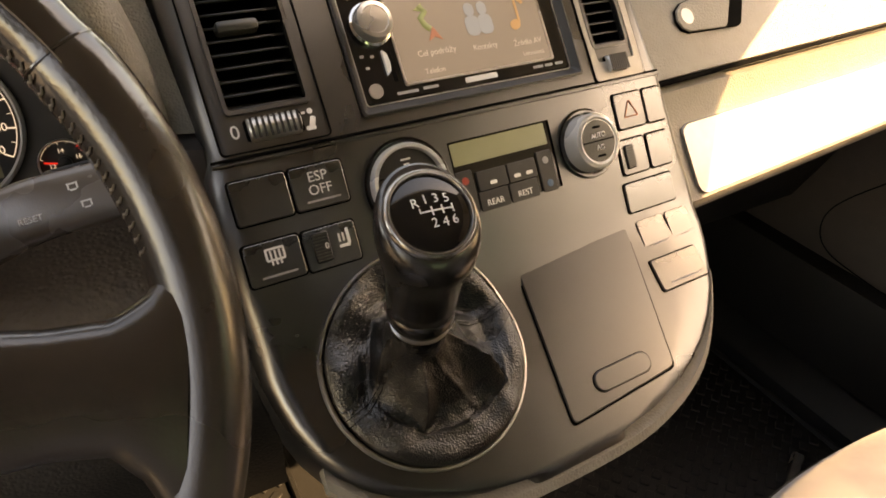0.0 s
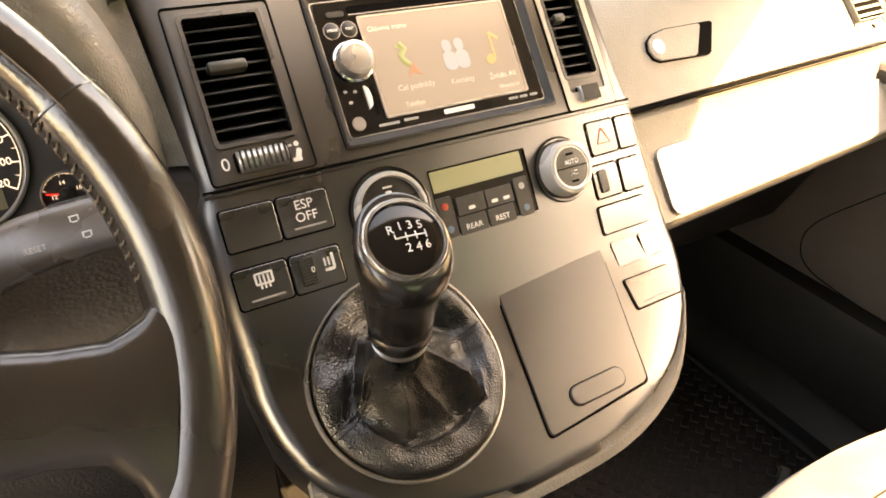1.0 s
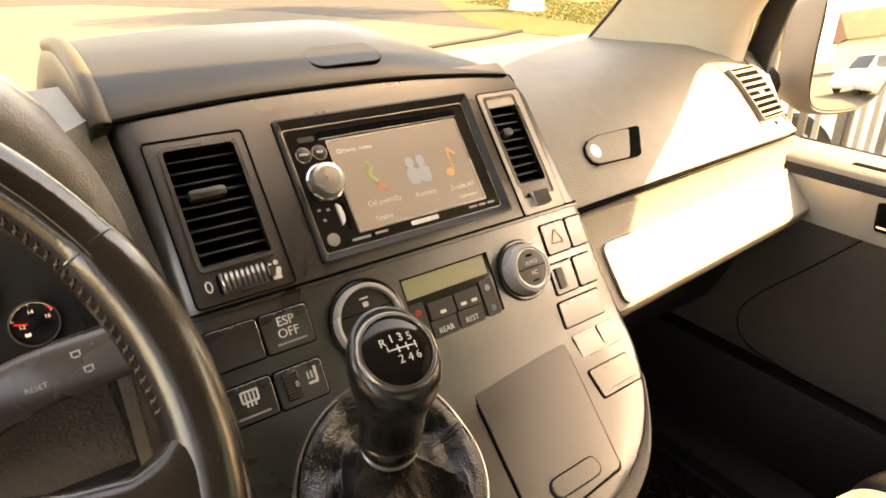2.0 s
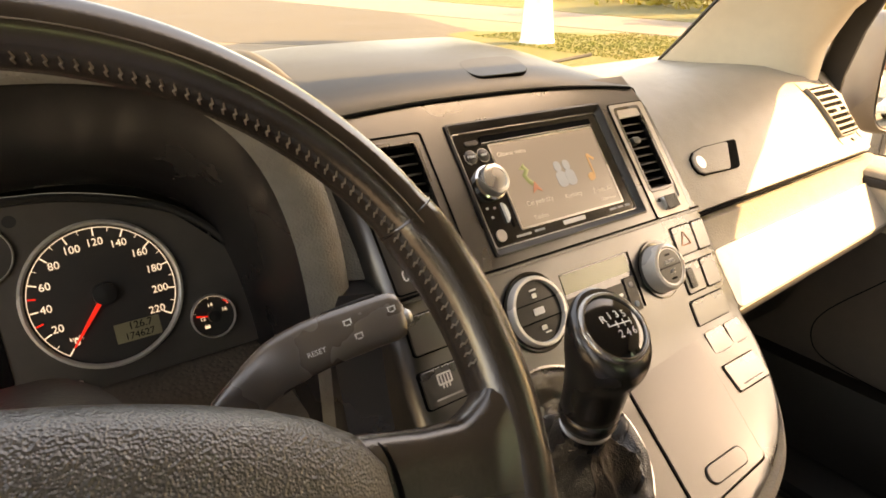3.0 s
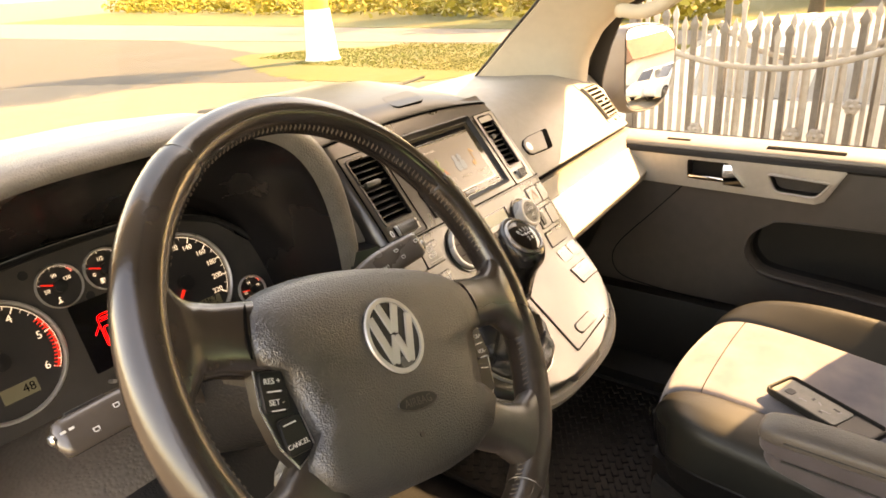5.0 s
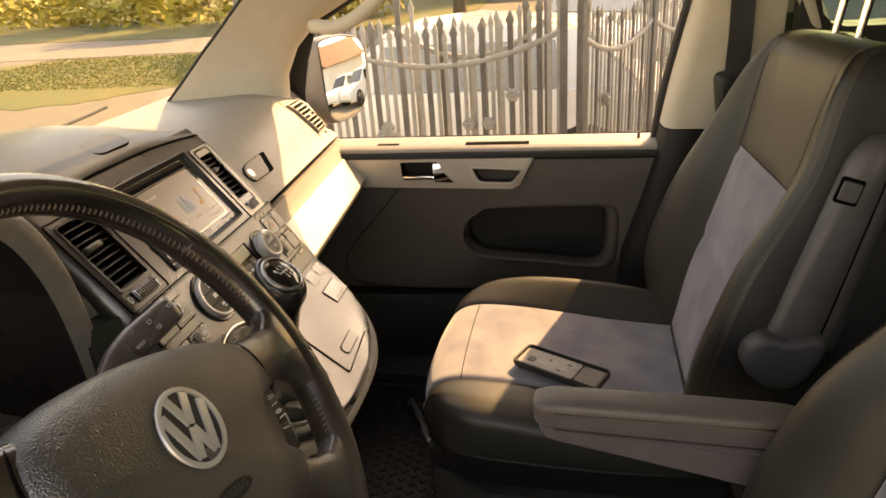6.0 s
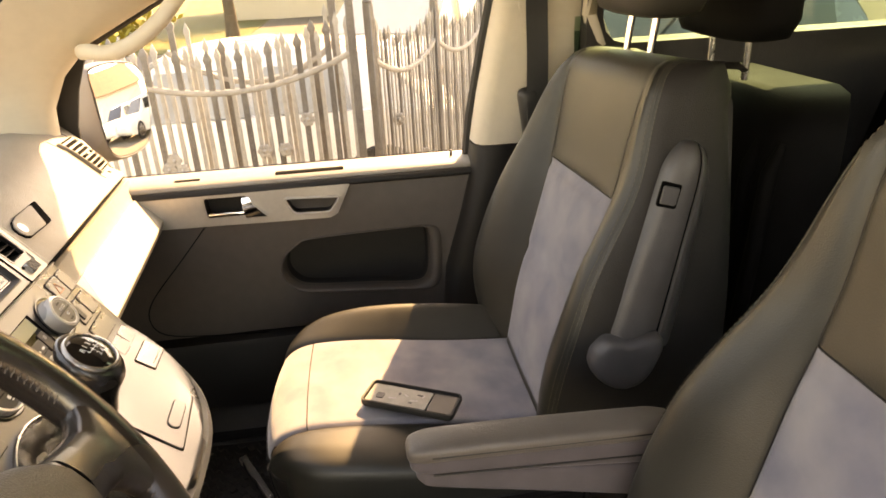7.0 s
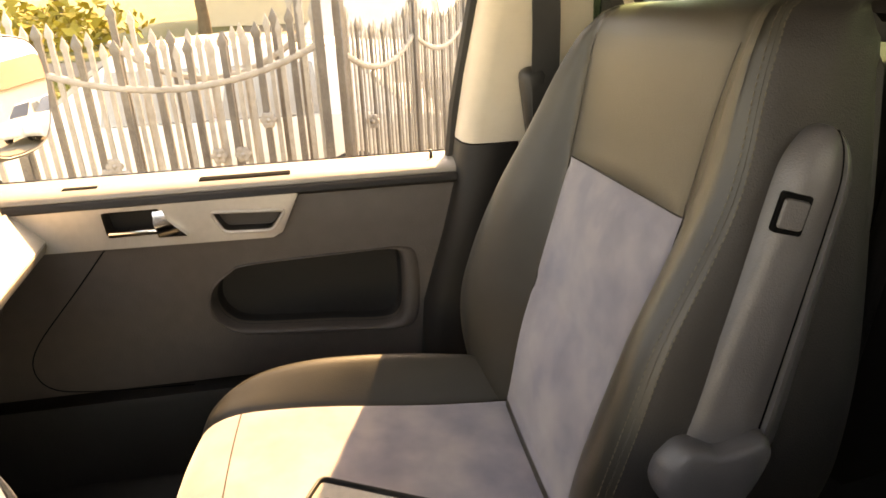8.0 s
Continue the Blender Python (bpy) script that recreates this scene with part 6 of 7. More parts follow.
cut(wall_l, at(rbox(0.4, 0.8, 0.40, 0.05, 3), Matrix.Translation((-0.76, -1.0, 1.05))), at(rbox(0.4, 0.7, 0.40, 0.05, 3), Matrix.Translation((-0.76, -1.95, 1.05))))
# Unseen low wall and pillar, added to block light from the driver side.
solo("wall_step_left", loft([[(-0.870, y, -0.06), (-0.870, y, 0.36), (-0.885, y, 0.40), (-0.93, y, 0.40), (-0.94, y, -0.06)] for y in (1.20, -0.31)]), M["dark"], "unseen dark wall added to block ground light at the driver doorway", "wall", kind="structure")
solo("pillar_b_left", loft([[(-0.85, -0.16, z), (-0.85, -0.30, z), (-0.92, -0.30, z), (-0.92, -0.16, z)] for z in (0.68, 1.33)]), M["dark"], "unseen dark door pillar added on the driver side", "pillar", kind="structure")
m_tint = glass("green_tint_glass", (0.48, 0.60, 0.53))
for nm, bm in (("window_2", at(rbox(0.004, 2.10, 0.44, 0), pose(0.668, -1.30, 1.06, 0, 3))), ("window_3", at(rbox(1.25, 0.004, 0.44, 0), Matrix.Translation((-0.02, -2.60, 1.06))))):
    solo(nm, bm, m_tint, "green tinted rear cabin window", "window", kind="structure")
solo("pillar_left", loft([[(-0.84, 1.2, 0.70), (-0.78, 1.2, 0.70), (-0.78, 1.05, 0.70), (-0.84, 1.0, 0.70)], [(-0.66, 0.30, 1.30), (-0.58, 0.48, 1.28), (-0.56, 0.42, 1.28), (-0.64, 0.22, 1.30)]]), M["pillar"], "light beige windscreen pillar trim", "pillar", kind="structure")
solo("floor", loft([[(-0.82, -2.6, -0.06), (0.74, -2.6, -0.06), (0.74, 1.15, -0.06), (-0.82, 1.15, -0.06)], [(-0.82, -2.6, 0), (0.74, -2.6, 0), (0.74, 1.15, 0), (-0.82, 1.15, 0)]]), M["carpet"], "dark carpeted van floor", "floor", kind="structure")
solo("door_sill", loft([[(0.66, y, 0.0), (0.655, y, 0.05), (0.70, y, 0.085), (0.80, y, 0.09), (0.80, y, -0.12), (0.66, y, -0.06)] for y in (1.15, -0.14)]), M["rubber"], "black door sill step", "door sill", kind="structure")
solo("bulkhead", loft([[(x, 1.12, 0.0), (x, 1.0, 0.12), (x, 1.02, 0.5), (x, 1.13, 0.74), (x, 1.16, 0.74), (x, 1.16, 0.0)] for x in (-0.84, 0.76)]), M["carpet"], "dark carpeted front bulkhead", "wall", kind="structure")


# ---- seats ----
def step01(t):
    t = min(1.0, max(0.0, t))
    return t * t * (3 - 2 * t)


def patch(grid, keep):
    """The quads of a grid whose cell (row, column) is kept."""
    bm = bmesh.new()
    made = {}

    def vert(i, j):
        if (i, j) not in made:
            made[i, j] = bm.verts.new(grid[i][j])
        return made[i, j]

    for i in range(len(grid) - 1):
        for j in range(len(grid[0]) - 1):
            if keep(i, j):
                bm.faces.new((vert(i, j), vert(i, j + 1), vert(i + 1, j + 1), vert(i + 1, j)))
    return bm


def dashes(line, lift, length=0.0042, pitch=0.0068, r=0.00055):
    """A row of single stitches along a line."""
    out, run, last = [], 0.0, Vector(line[0])
    for p in line[1:]:
        p = Vector(p)
        d = (p - last).length
        while run < d:
            q = last.lerp(p, run / d)
            w = (p - last) / d * length
            out.append(tube([q + lift, q + w * 0.5 + lift * 1.5, q + w + lift], r, 4))
            run += pitch
        run -= d
        last = p
    return join(*out)


def make_seat(name, cx, side, label, dy=0.0, dz=0.0, lean=0.06):
    """A captain's seat; side is +1 when the inner arm is on its left, and -1 mirrors it."""
    s = thing(name, (cx, 0.1, 0.0), label, "seat", "front seats")
    # backrest: height, half width, bolster rise, half width of the middle
    levels = dense([(0.325, 0.205, 0.012, 0.122), (0.37, 0.226, 0.036, 0.124), (0.43, 0.246, 0.058, 0.127), (0.50, 0.257, 0.067, 0.131), (0.58, 0.258, 0.067, 0.136), (0.66, 0.248, 0.060, 0.141), (0.735, 0.234, 0.047, 0.146), (0.80, 0.221, 0.033, 0.151), (0.85, 0.210, 0.020, 0.155), (0.885, 0.202, 0.008, 0.157)], 7)
    crown = [(0.901, -0.002, 0.195, 0.155), (0.911, -0.010, 0.188, 0.150), (0.917, -0.024, 0.180, 0.142), (0.9195, -0.045, 0.172, 0.132), (0.917, -0.066, 0.166, 0.124), (0.905, -0.084, 0.160, 0.12)]
    back_y = -0.288
    grid = []
    rows = [(z, 0.0, hw, bol, mid) for z, hw, bol, mid in levels] + [(z, d, hw, 0.0, mid) for z, d, hw, mid in crown]
    nv = Vector((0, 0.96, 0.28))
    for z, d, hw, bol, mid in rows:
        y0 = -0.045 - (min(z, 0.905) - 0.398) * 0.29 + 0.010 * step01((z - 0.74) / 0.14) - 0.014 * (1 - step01((z - 0.34) / 0.18)) + d
        puff = 0.004 * abs(math.sin(math.pi * (z - 0.385) / 0.178)) if 0.385 < z < 0.74 else 0.003
        pleat = -0.0075 * math.exp(-((z - 0.563) / 0.006) ** 2) - 0.004 * math.exp(-((z - 0.725) / 0.003) ** 2)
        seam = 0.0045 - 0.0033 * step01((z - 0.71) / 0.06) if z < 0.90 else 0.001

        def profile(bol, mid):
            dip = min(seam, 0.0008 + bol * 0.08) if z < 0.74 else 0.0003
            pts = [(0, puff + pleat), (mid * 0.35, puff + pleat), (mid * 0.7, puff * 0.7 + pleat), (mid - 0.009, 0.001 + pleat), (mid, -dip), (mid + 0.010, 0.001 + min(0.004, bol * 0.15)), (mid + 0.32 * (hw - mid), bol * 0.56 + 0.003), (mid + 0.60 * (hw - mid), bol * 0.92 + 0.003), (hw - 0.019, bol + 0.0005), (hw - 0.007, bol * 0.88 - 0.006), (hw - 0.0005, bol * 0.70 - 0.016), (hw + 0.002, bol * 0.42 - 0.030), (hw + 0.002, bol * 0.1 - 0.055)]
            return [tuple(q)[:2] for q in spline([(*q, 0) for q in pts], 3)]

        yb, zb = back_y + 0.03 * step01((0.5 - z) / 0.2) - 0.004, z - (0.012 if z > 0.90 else 0.0)
        halves = []
        for rise, inner in ((bol * (0.66 - 0.52 * step01((z - 0.62) / 0.2)), mid + 0.016 - 0.012 * step01((z - 0.66) / 0.16)), (bol, mid)):
            ring = []
            for x, n in profile(rise, inner):
                ring.append((x, y0 + n * nv.y, z + n * nv.z * (1 if z < 0.89 else 0.4)))
            xe, ye, ze = ring[-1]
            for k in (0.25, 0.5, 0.75, 0.92, 1.0):
                ring.append((xe - 0.022 * k - 0.012 * max(0, k - 0.85) / 0.15, ye + (min(yb, ye - 0.01) - ye) * k, ze + (zb - ze) * k))
            halves.append(ring)
        full = [(-x, y, q) for x, y, q in halves[0][:0:-1]] + halves[1]
        grid.append([(cx + side * x, y + dy, q + dz - lean * side * x * step01((q - 0.4) / 0.2)) for x, y, q in full])
    nh = len(grid[0]) // 2
    seam_col, edge_col = 12, 28
    top_row = next(i for i, r in enumerate(rows) if r[0] > 0.725)
    low_row = next(i for i, r in enumerate(rows) if r[0] > 0.375)

    def off(j):
        return abs(j + 0.5 - nh)

    backrest = part("backrest", patch(grid, lambda i, j: off(j) < edge_col and not (off(j) < seam_col and low_row <= i < top_row)), M["seatleather"], s, "olive-black leather backrest with firm bolsters", smooth=80)
    part("suede_panel", patch(grid, lambda i, j: off(j) < seam_col and low_row <= i < top_row), M["suede"], s, "grey-blue suede back panel, rubbed in places", smooth=80)
    for sg in (-1, 1):
        part("side_panel", patch(grid, lambda i, j: off(j) >= edge_col and (j + 0.5 - nh) * sg > 0), M["seatside"], s, "dark leather side facing", smooth=80)
        part("welt", tube([Vector(r[nh + sg * seam_col]) + Vector((0, 0.001, 0)) for r in grid[low_row:len(levels)]], 0.0009, 6, taper=[1.0 if i < top_row else 0.5 for i in range(low_row, len(levels))]), M["seatthread"], backrest)
        line = [Vector(r[nh + sg * edge_col]) for r in grid[4:len(levels) + 3]]
        out = Vector((sg * side * 0.0008, 0.0006, 0))
        part("stitching", dashes(line, out), M["seatstitch"], backrest, "twin row of fine stitches")
        part("stitching", dashes([Vector(r[nh + sg * (edge_col - 2)]) for r in grid[4:len(levels) + 3]], out), M["seatstitch"], backrest)
        part("edge_seam", tube([Vector(r[nh + sg * (edge_col - 1)]) for r in grid[4:len(levels) + 4]], 0.0006, 5), M["seatleather"], backrest)
    part("welt", tube([Vector(grid[top_row][nh + k]) + Vector((0, 0.0006, 0)) for k in range(-seam_col, seam_col + 1)], 0.0009, 6), M["seatthread"], backrest)
    part("back_shell", loft([[(cx + x * hw, back_y + 0.012 - d + dy, z + dz - lean * x * hw * step01((z - 0.4) / 0.2)) for x, d in ((-0.97, 0.0), (-0.96, 0.012), (-0.6, 0.02), (0.6, 0.02), (0.96, 0.012), (0.97, 0.0))] for z, hw in ((0.33, 0.19), (0.45, 0.22), (0.6, 0.23), (0.75, 0.215), (0.86, 0.195), (0.905, 0.16))]), M["seatside"], s, "black hard seat back", smooth=60)
    # cushion: path from the rear over the front roll: y, z, half width, bolster rise
    sec = dense([(-0.10, 0.362, 0.200, 0.030), (-0.03, 0.366, 0.212, 0.042), (0.06, 0.374, 0.219, 0.046), (0.15, 0.386, 0.222, 0.042), (0.23, 0.396, 0.222, 0.034), (0.30, 0.400, 0.218, 0.022), (0.342, 0.397, 0.210, 0.012), (0.372, 0.386, 0.199, 0.005), (0.391, 0.368, 0.187, 0.002), (0.400, 0.346, 0.178, 0.0), (0.4015, 0.325, 0.174, 0.0), (0.399, 0.300, 0.172, 0.0), (0.392, 0.272, 0.170, 0.0)], 5)
    mid, cg = 0.132, []
    for i, (y, z, hw, bol) in enumerate(sec):
        a, b = sec[max(i - 1, 0)], sec[min(i + 1, len(sec) - 1)]
        d = Vector((0, b[0] - a[0], b[1] - a[1])).normalized()
        nrm = Vector((0, -d.z, d.y))
        seam = 0.005 if y < 0.385 and z > 0.35 else 0.001
        cross = -0.005 * (math.exp(-((y - 0.205) / 0.005) ** 2) + math.exp(-((y - 0.0) / 0.005) ** 2)) if z > 0.36 else 0.0
        bow = -0.020 * max(0.0, (y - 0.28) / 0.12) if y > 0.28 else 0.0
        m = min(mid, hw - 0.05)
        halves = []
        for b in (-0.25 * bol, bol):
            half = [(0, 0.003 + cross), (m * 0.4, 0.003 + cross), (m * 0.8, 0.002 + cross), (m - 0.008, 0.001), (m, -seam), (m + 0.008, 0.003 if b > 0 else 0.001), (m + 0.45 * (hw - m), b * 0.72 + 0.004), (hw - 0.030, b + 0.002), (hw - 0.012, b * 0.84 - 0.006), (hw - 0.002, b * 0.5 - 0.020)]
            ring = [(x, y + n * nrm.y + bow * (x / hw) ** 2, z + n * nrm.z) for x, n, _ in spline([(*q, 0) for q in half], 3)]
            xe, ye, ze = ring[-1]
            for k in (0.12, 0.35, 0.6, 0.85, 1.0):
                ring.append((xe + 0.004 * math.sin(math.pi * k) - 0.010 * max(0.0, k - 0.6), ye - 0.004 * k, ze + (min(0.262, ze - 0.001) - ze) * k))
            halves.append(ring)
        full = [(-x, yy, q) for x, yy, q in halves[0][:0:-1]] + halves[1]
        cg.append([(cx + side * x, yy, q) for x, yy, q in full])
    ch = len(cg[0]) // 2
    edge2 = 30

    def where(i, j):
        """Region of a cushion cell: side, centre suede, front suede or leather bolster."""
        y, z, u = sec[i][0], sec[i][1], j + 0.5 - ch
        if abs(u) >= edge2 or (i > 45 and z < 0.344):
            return "side"
        if abs(u) > 12:
            return "leather"
        return "front" if y > 0.205 else "centre"

    for sg in (1, -1):
        cushion = part("cushion_bolster", patch(cg, lambda i, j: where(i, j) == "leather" and (j + 0.5 - ch) * sg > 0), M["seatleather"], s, "olive-black leather seat bolster", smooth=80)
    part("suede_seat", patch(cg, lambda i, j: where(i, j) == "centre"), M["suede"], s, "grey-blue suede seat panel, rubbed in places", smooth=80)
    part("suede_front", patch(cg, lambda i, j: where(i, j) == "front"), M["suede"], s, "grey-blue suede over the cushion front", smooth=80)
    part("cushion_side", patch(cg, lambda i, j: where(i, j) == "side"), M["seatside"], s, "dark leather cushion side", smooth=80)
    part("cross_seam", tube([Vector(cg[28][ch + k]) + Vector((0, 0, 0.0005)) for k in range(-12, 13)], 0.0009, 6), M["seatthread"], cushion)
    for u in (-12, 12):
        part("seat_welt", tube([Vector(r[ch + u]) + Vector((0, 0, 0.001)) for r in cg[:44]], 0.0009, 6), M["seatthread"], cushion)
    front = next(i for i in range(46, len(sec)) if sec[i][1] < 0.344)
    pipe = [Vector(r[ch - edge2]) for r in cg[:front]] + [Vector(cg[front][k]) for k in range(ch - edge2, ch + edge2 + 1)] + [Vector(r[ch + edge2]) for r in cg[:front][::-1]]
    part("piping", tube(pipe, 0.0021, 6), M["seatside"], cushion, "thin black piping")
    part("seat_valance", loft([[(cx + x * k, y, z) for x, y in ((-0.165, 0.383), (-0.1, 0.392), (0.1, 0.392), (0.165, 0.383), (0.205, 0.30), (0.21, -0.10), (-0.21, -0.10), (-0.205, 0.30))] for z, k in ((0.272, 1.0), (0.23, 0.99), (0.16, 0.96))]), M["seatside"], s, "dark leather valance", smooth=50)
    part("plastic_skirt", loft([[(cx + x * k, y * k2, z) for x, y in ((-0.18, 0.37), (-0.1, 0.385), (0.1, 0.385), (0.18, 0.37), (0.222, 0.28), (0.226, 0.10), (0.226, -0.12), (-0.226, -0.12), (-0.226, 0.10), (-0.222, 0.28))] for z, k, k2 in ((0.236, 1.0, 0.985), (0.240, 1.03, 1.0), (0.228, 1.05, 1.012), (0.10, 1.03, 0.99), (0.005, 0.95, 0.94))]), M["seatplastic"], s, "grey moulded seat base", smooth=50)
    # head restraint on two posts
    for dx in (-0.045, 0.045):
        part("post", tube([(cx + 0.02 + dx, -0.240 + dy, 0.905 + dz), (cx + 0.02 + dx, -0.252 + dy, 1.0 + dz)], 0.0055, 12), M["chrome"], s, "bright head restraint post")
    hr_ = []
    for z, hw, hd in ((0.972, 0.095, 0.035), (0.979, 0.118, 0.050), (1.0, 0.130, 0.058), (1.06, 0.132, 0.058), (1.11, 0.125, 0.052), (1.135, 0.105, 0.040), (1.142, 0.07, 0.025)):
        hr_.append([(cx + 0.02 + hw * math.copysign(abs(math.cos(a)) ** 0.6, math.cos(a)), -0.250 + dy + hd * math.copysign(abs(math.sin(a)) ** 0.7, math.sin(a)), z + dz) for a in [2 * math.pi * q / 28 for q in range(28)]])
    part("head_restraint", loft(hr_), M["seatleather"], s, "padded black leather head restraint", smooth=70)
    return s


pseat = make_seat("passenger_seat", 0.297, 1, "black leather passenger seat with grey-blue suede panels, arm folded up")
dseat = make_seat("driver_seat", -0.452, -1, "black leather driver seat with grey-blue suede panels, arm folded down", -0.003, 0.035, 0.0)
# raised inner arm of the passenger seat: a slim moulded bar with a ridge, hinged on a pouch-shaped cover
A0, A1 = Vector((0.054, -0.152, 0.585)), Vector((0.076, -0.214, 0.812))
d_ = (A1 - A0).normalized()
n_ = Vector((0, d_.z, -d_.y))
X_ = Vector((1, 0, 0))
rings, ridge = [], []
for t, w, h in dense([(-0.06, 0.022, 0.047), (0.0, 0.0235, 0.048), (0.2, 0.0235, 0.0455), (0.6, 0.023, 0.038), (0.88, 0.022, 0.033), (0.98, 0.020, 0.029), (1.05, 0.016, 0.021), (1.09, 0.010, 0.013), (1.105, 0.004, 0.005)], 4):
    c = A0.lerp(A1, t)
    sec_ = [(w, -h), (w, h * 0.7), (w * 0.7, h), (0.0, h), (-w * 0.6, h * 0.95), (-w * 0.88, h * 0.80), (-w, h * 0.55), (-w * 1.02, h * 0.1), (-w * 0.92, -h * 0.38), (-w * 0.80, -h * 0.42), (-w * 0.80, -h * 0.46), (-w * 1.02, -h * 0.50), (-w * 0.98, -h * 0.60), (-w * 0.45, -h)]
    rings.append([c + X_ * x + n_ * n for x, n in sec_])
arm = part("folded_arm", loft(rings), M["armdark"], pseat, "dark grey folded armrest", smooth=60)
part("arm_groove", tube([r[9].lerp(r[10], 0.5) for r in rings[5:30]], 0.0016, 6), M["gap"], arm)
bt = A0.lerp(A1, 0.815) - X_ * 0.0218 + n_ * 0.0215
fb = Matrix((-X_.cross(d_), d_, -X_)).transposed().to_4x4()
fb.translation = bt
part("button_gap", at(slab(rrect(0.027, 0.032, 0.003), -0.003, 0.0012), fb), M["gap"], arm)
part("release_button", at(slab(rrect(0.0225, 0.0235, 0.003), -0.002, 0.0035, 0.0015), fb), M["armdark"], arm)
pouch = [(-0.083, 0.575), (-0.079, 0.556), (-0.088, 0.533), (-0.107, 0.516), (-0.130, 0.510), (-0.152, 0.518), (-0.168, 0.540), (-0.180, 0.575), (-0.170, 0.590), (-0.150, 0.587), (-0.130, 0.584), (-0.114, 0.590), (-0.098, 0.590)]
ps_ = [tuple(q)[:2] for q in spline([(*q, 0) for q in pouch + [pouch[0]]], 4)][:-1]
py_, pz_ = sum(q[0] for q in ps_) / len(ps_), sum(q[1] for q in ps_) / len(ps_)
part("arm_pivot", loft([[(x, py_ + (y - py_) * k, pz_ + (z - pz_) * k) for y, z in ps_] for x, k in ((0.085, 1.0), (0.040, 1.02), (0.026, 1.0), (0.018, 0.94), (0.0145, 0.84), (0.0135, 0.6), (0.0135, 0.1))]), M["armdark"], arm, "smooth grey arm pivot cover", smooth=60)
# lowered inner arm of the driver seat: vinyl pad over two lilac-grey bands
AX, AW = -0.1515, 0.60


def arm_rings(stations):
    return loft([[(AX + hw * AW * math.copysign(abs(math.cos(a)) ** e, math.cos(a)), y, (z0 + z1) / 2 + (z1 - z0) / 2 * math.copysign(abs(math.sin(a)) ** e, math.sin(a))) for a in [2 * math.pi * (q + 0.5) / 32 for q in range(32)]] for y, hw, z0, z1, e in stations])


arm2 = part("armrest", arm_rings([(y, hw, z0, z1, 0.42) for y, hw, z0, z1 in dense([(0.178, 0.016, 0.585, 0.600), (0.175, 0.025, 0.580, 0.602), (0.165, 0.031, 0.577, 0.603), (0.14, 0.0335, 0.574, 0.603), (0.05, 0.034, 0.566, 0.601), (-0.05, 0.034, 0.556, 0.598), (-0.088, 0.033, 0.553, 0.596), (-0.105, 0.028, 0.553, 0.594)], 3)]), M["armside"], dseat, "padded armrest with grey cloth sides", smooth=60)
part("arm_base", arm_rings([(y, hw, z0, z1, 0.35) for y, hw, z0, z1 in dense([(0.172, 0.018, 0.570, 0.582), (0.166, 0.028, 0.565, 0.581), (0.15, 0.0325, 0.559, 0.580), (0.05, 0.033, 0.537, 0.569), (-0.05, 0.033, 0.514, 0.559), (-0.095, 0.032, 0.505, 0.555)], 3)]), M["armside"], arm2, "lilac-grey lower band", smooth=60)
part("arm_pad", arm_rings([(y, hw, z0, z1, 0.62) for y, hw, z0, z1 in dense([(0.1805, 0.014, 0.594, 0.602), (0.177, 0.026, 0.591, 0.607), (0.166, 0.0325, 0.589, 0.6105), (0.145, 0.0352, 0.589, 0.612), (0.05, 0.0358, 0.587, 0.610), (-0.05, 0.0358, 0.584, 0.606), (-0.088, 0.034, 0.583, 0.604), (-0.106, 0.028, 0.584, 0.600)], 3)]), M["armrest"], arm2, "brown-grey vinyl top pad", smooth=60)
for dz_, r_ in ((0.0115, 0.0011), (-0.0105, 0.0013)):
    part("arm_seam", tube([(AX - 0.0345 * AW, y, 0.5885 + dz_ * (1 if dz_ > 0 else 1 + (0.15 - y) * 2.0) - (0.15 - y) * 0.02) for y in (0.155, 0.1, 0.0, -0.09)], r_, 6), M["seatside"], arm2)
part("arm_hinge", at(rbox(0.05, 0.06, 0.06, 0.015, 3), Matrix.Translation((-0.160, -0.125, 0.560))), M["seatplastic"], arm2)

# rear seats
rear = thing("rear_seat", (0.1, -1.2, 0.0), "black leather rear seat with head restraints, deep shade put into its colour", "seat", "rear seats")
part("backrest", loft([[(x, -1.05 - (z - 0.4) * 0.25 - d, z) for x, d in ((-0.25, 0.1), (-0.26, 0.0), (-0.2, -0.02), (-0.08, 0.0), (0.08, 0.0), (0.2, -0.02), (0.26, 0.0), (0.25, 0.1))] for z in (0.4, 0.6, 0.8, 0.9, 0.93)]), M["rearshade"], rear)
part("cushion", at(rbox(0.5, 0.5, 0.16, 0.05, 3), Matrix.Translation((0, -0.82, 0.38))), M["rearshade"], rear)
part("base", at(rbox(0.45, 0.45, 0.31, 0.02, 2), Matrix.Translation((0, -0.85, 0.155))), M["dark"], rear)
part("head_restraint", at(rbox(0.24, 0.09, 0.16, 0.04, 4), Matrix.Translation((0, -1.24, 1.04))), M["rearshade"], rear)
for dx in (-0.05, 0.05):
    part("post", tube([(dx, -1.24, 0.90), (dx, -1.24, 0.98)], 0.006, 10), M["chrome"], rear)
rear.location.x, rear.location.y, rear.location.z = 0.1 + 0.42, -1.2 + 0.2, -0.09
r2 = copy_thing(rear, Matrix.Translation((-0.24, -1.0, -0.09)))
turned = thing("rear_seat", (0.42, -0.5, 0.0), "black rear-facing seat back to back with the passenger seat, shade put into its colour", "seat", "rear seats")
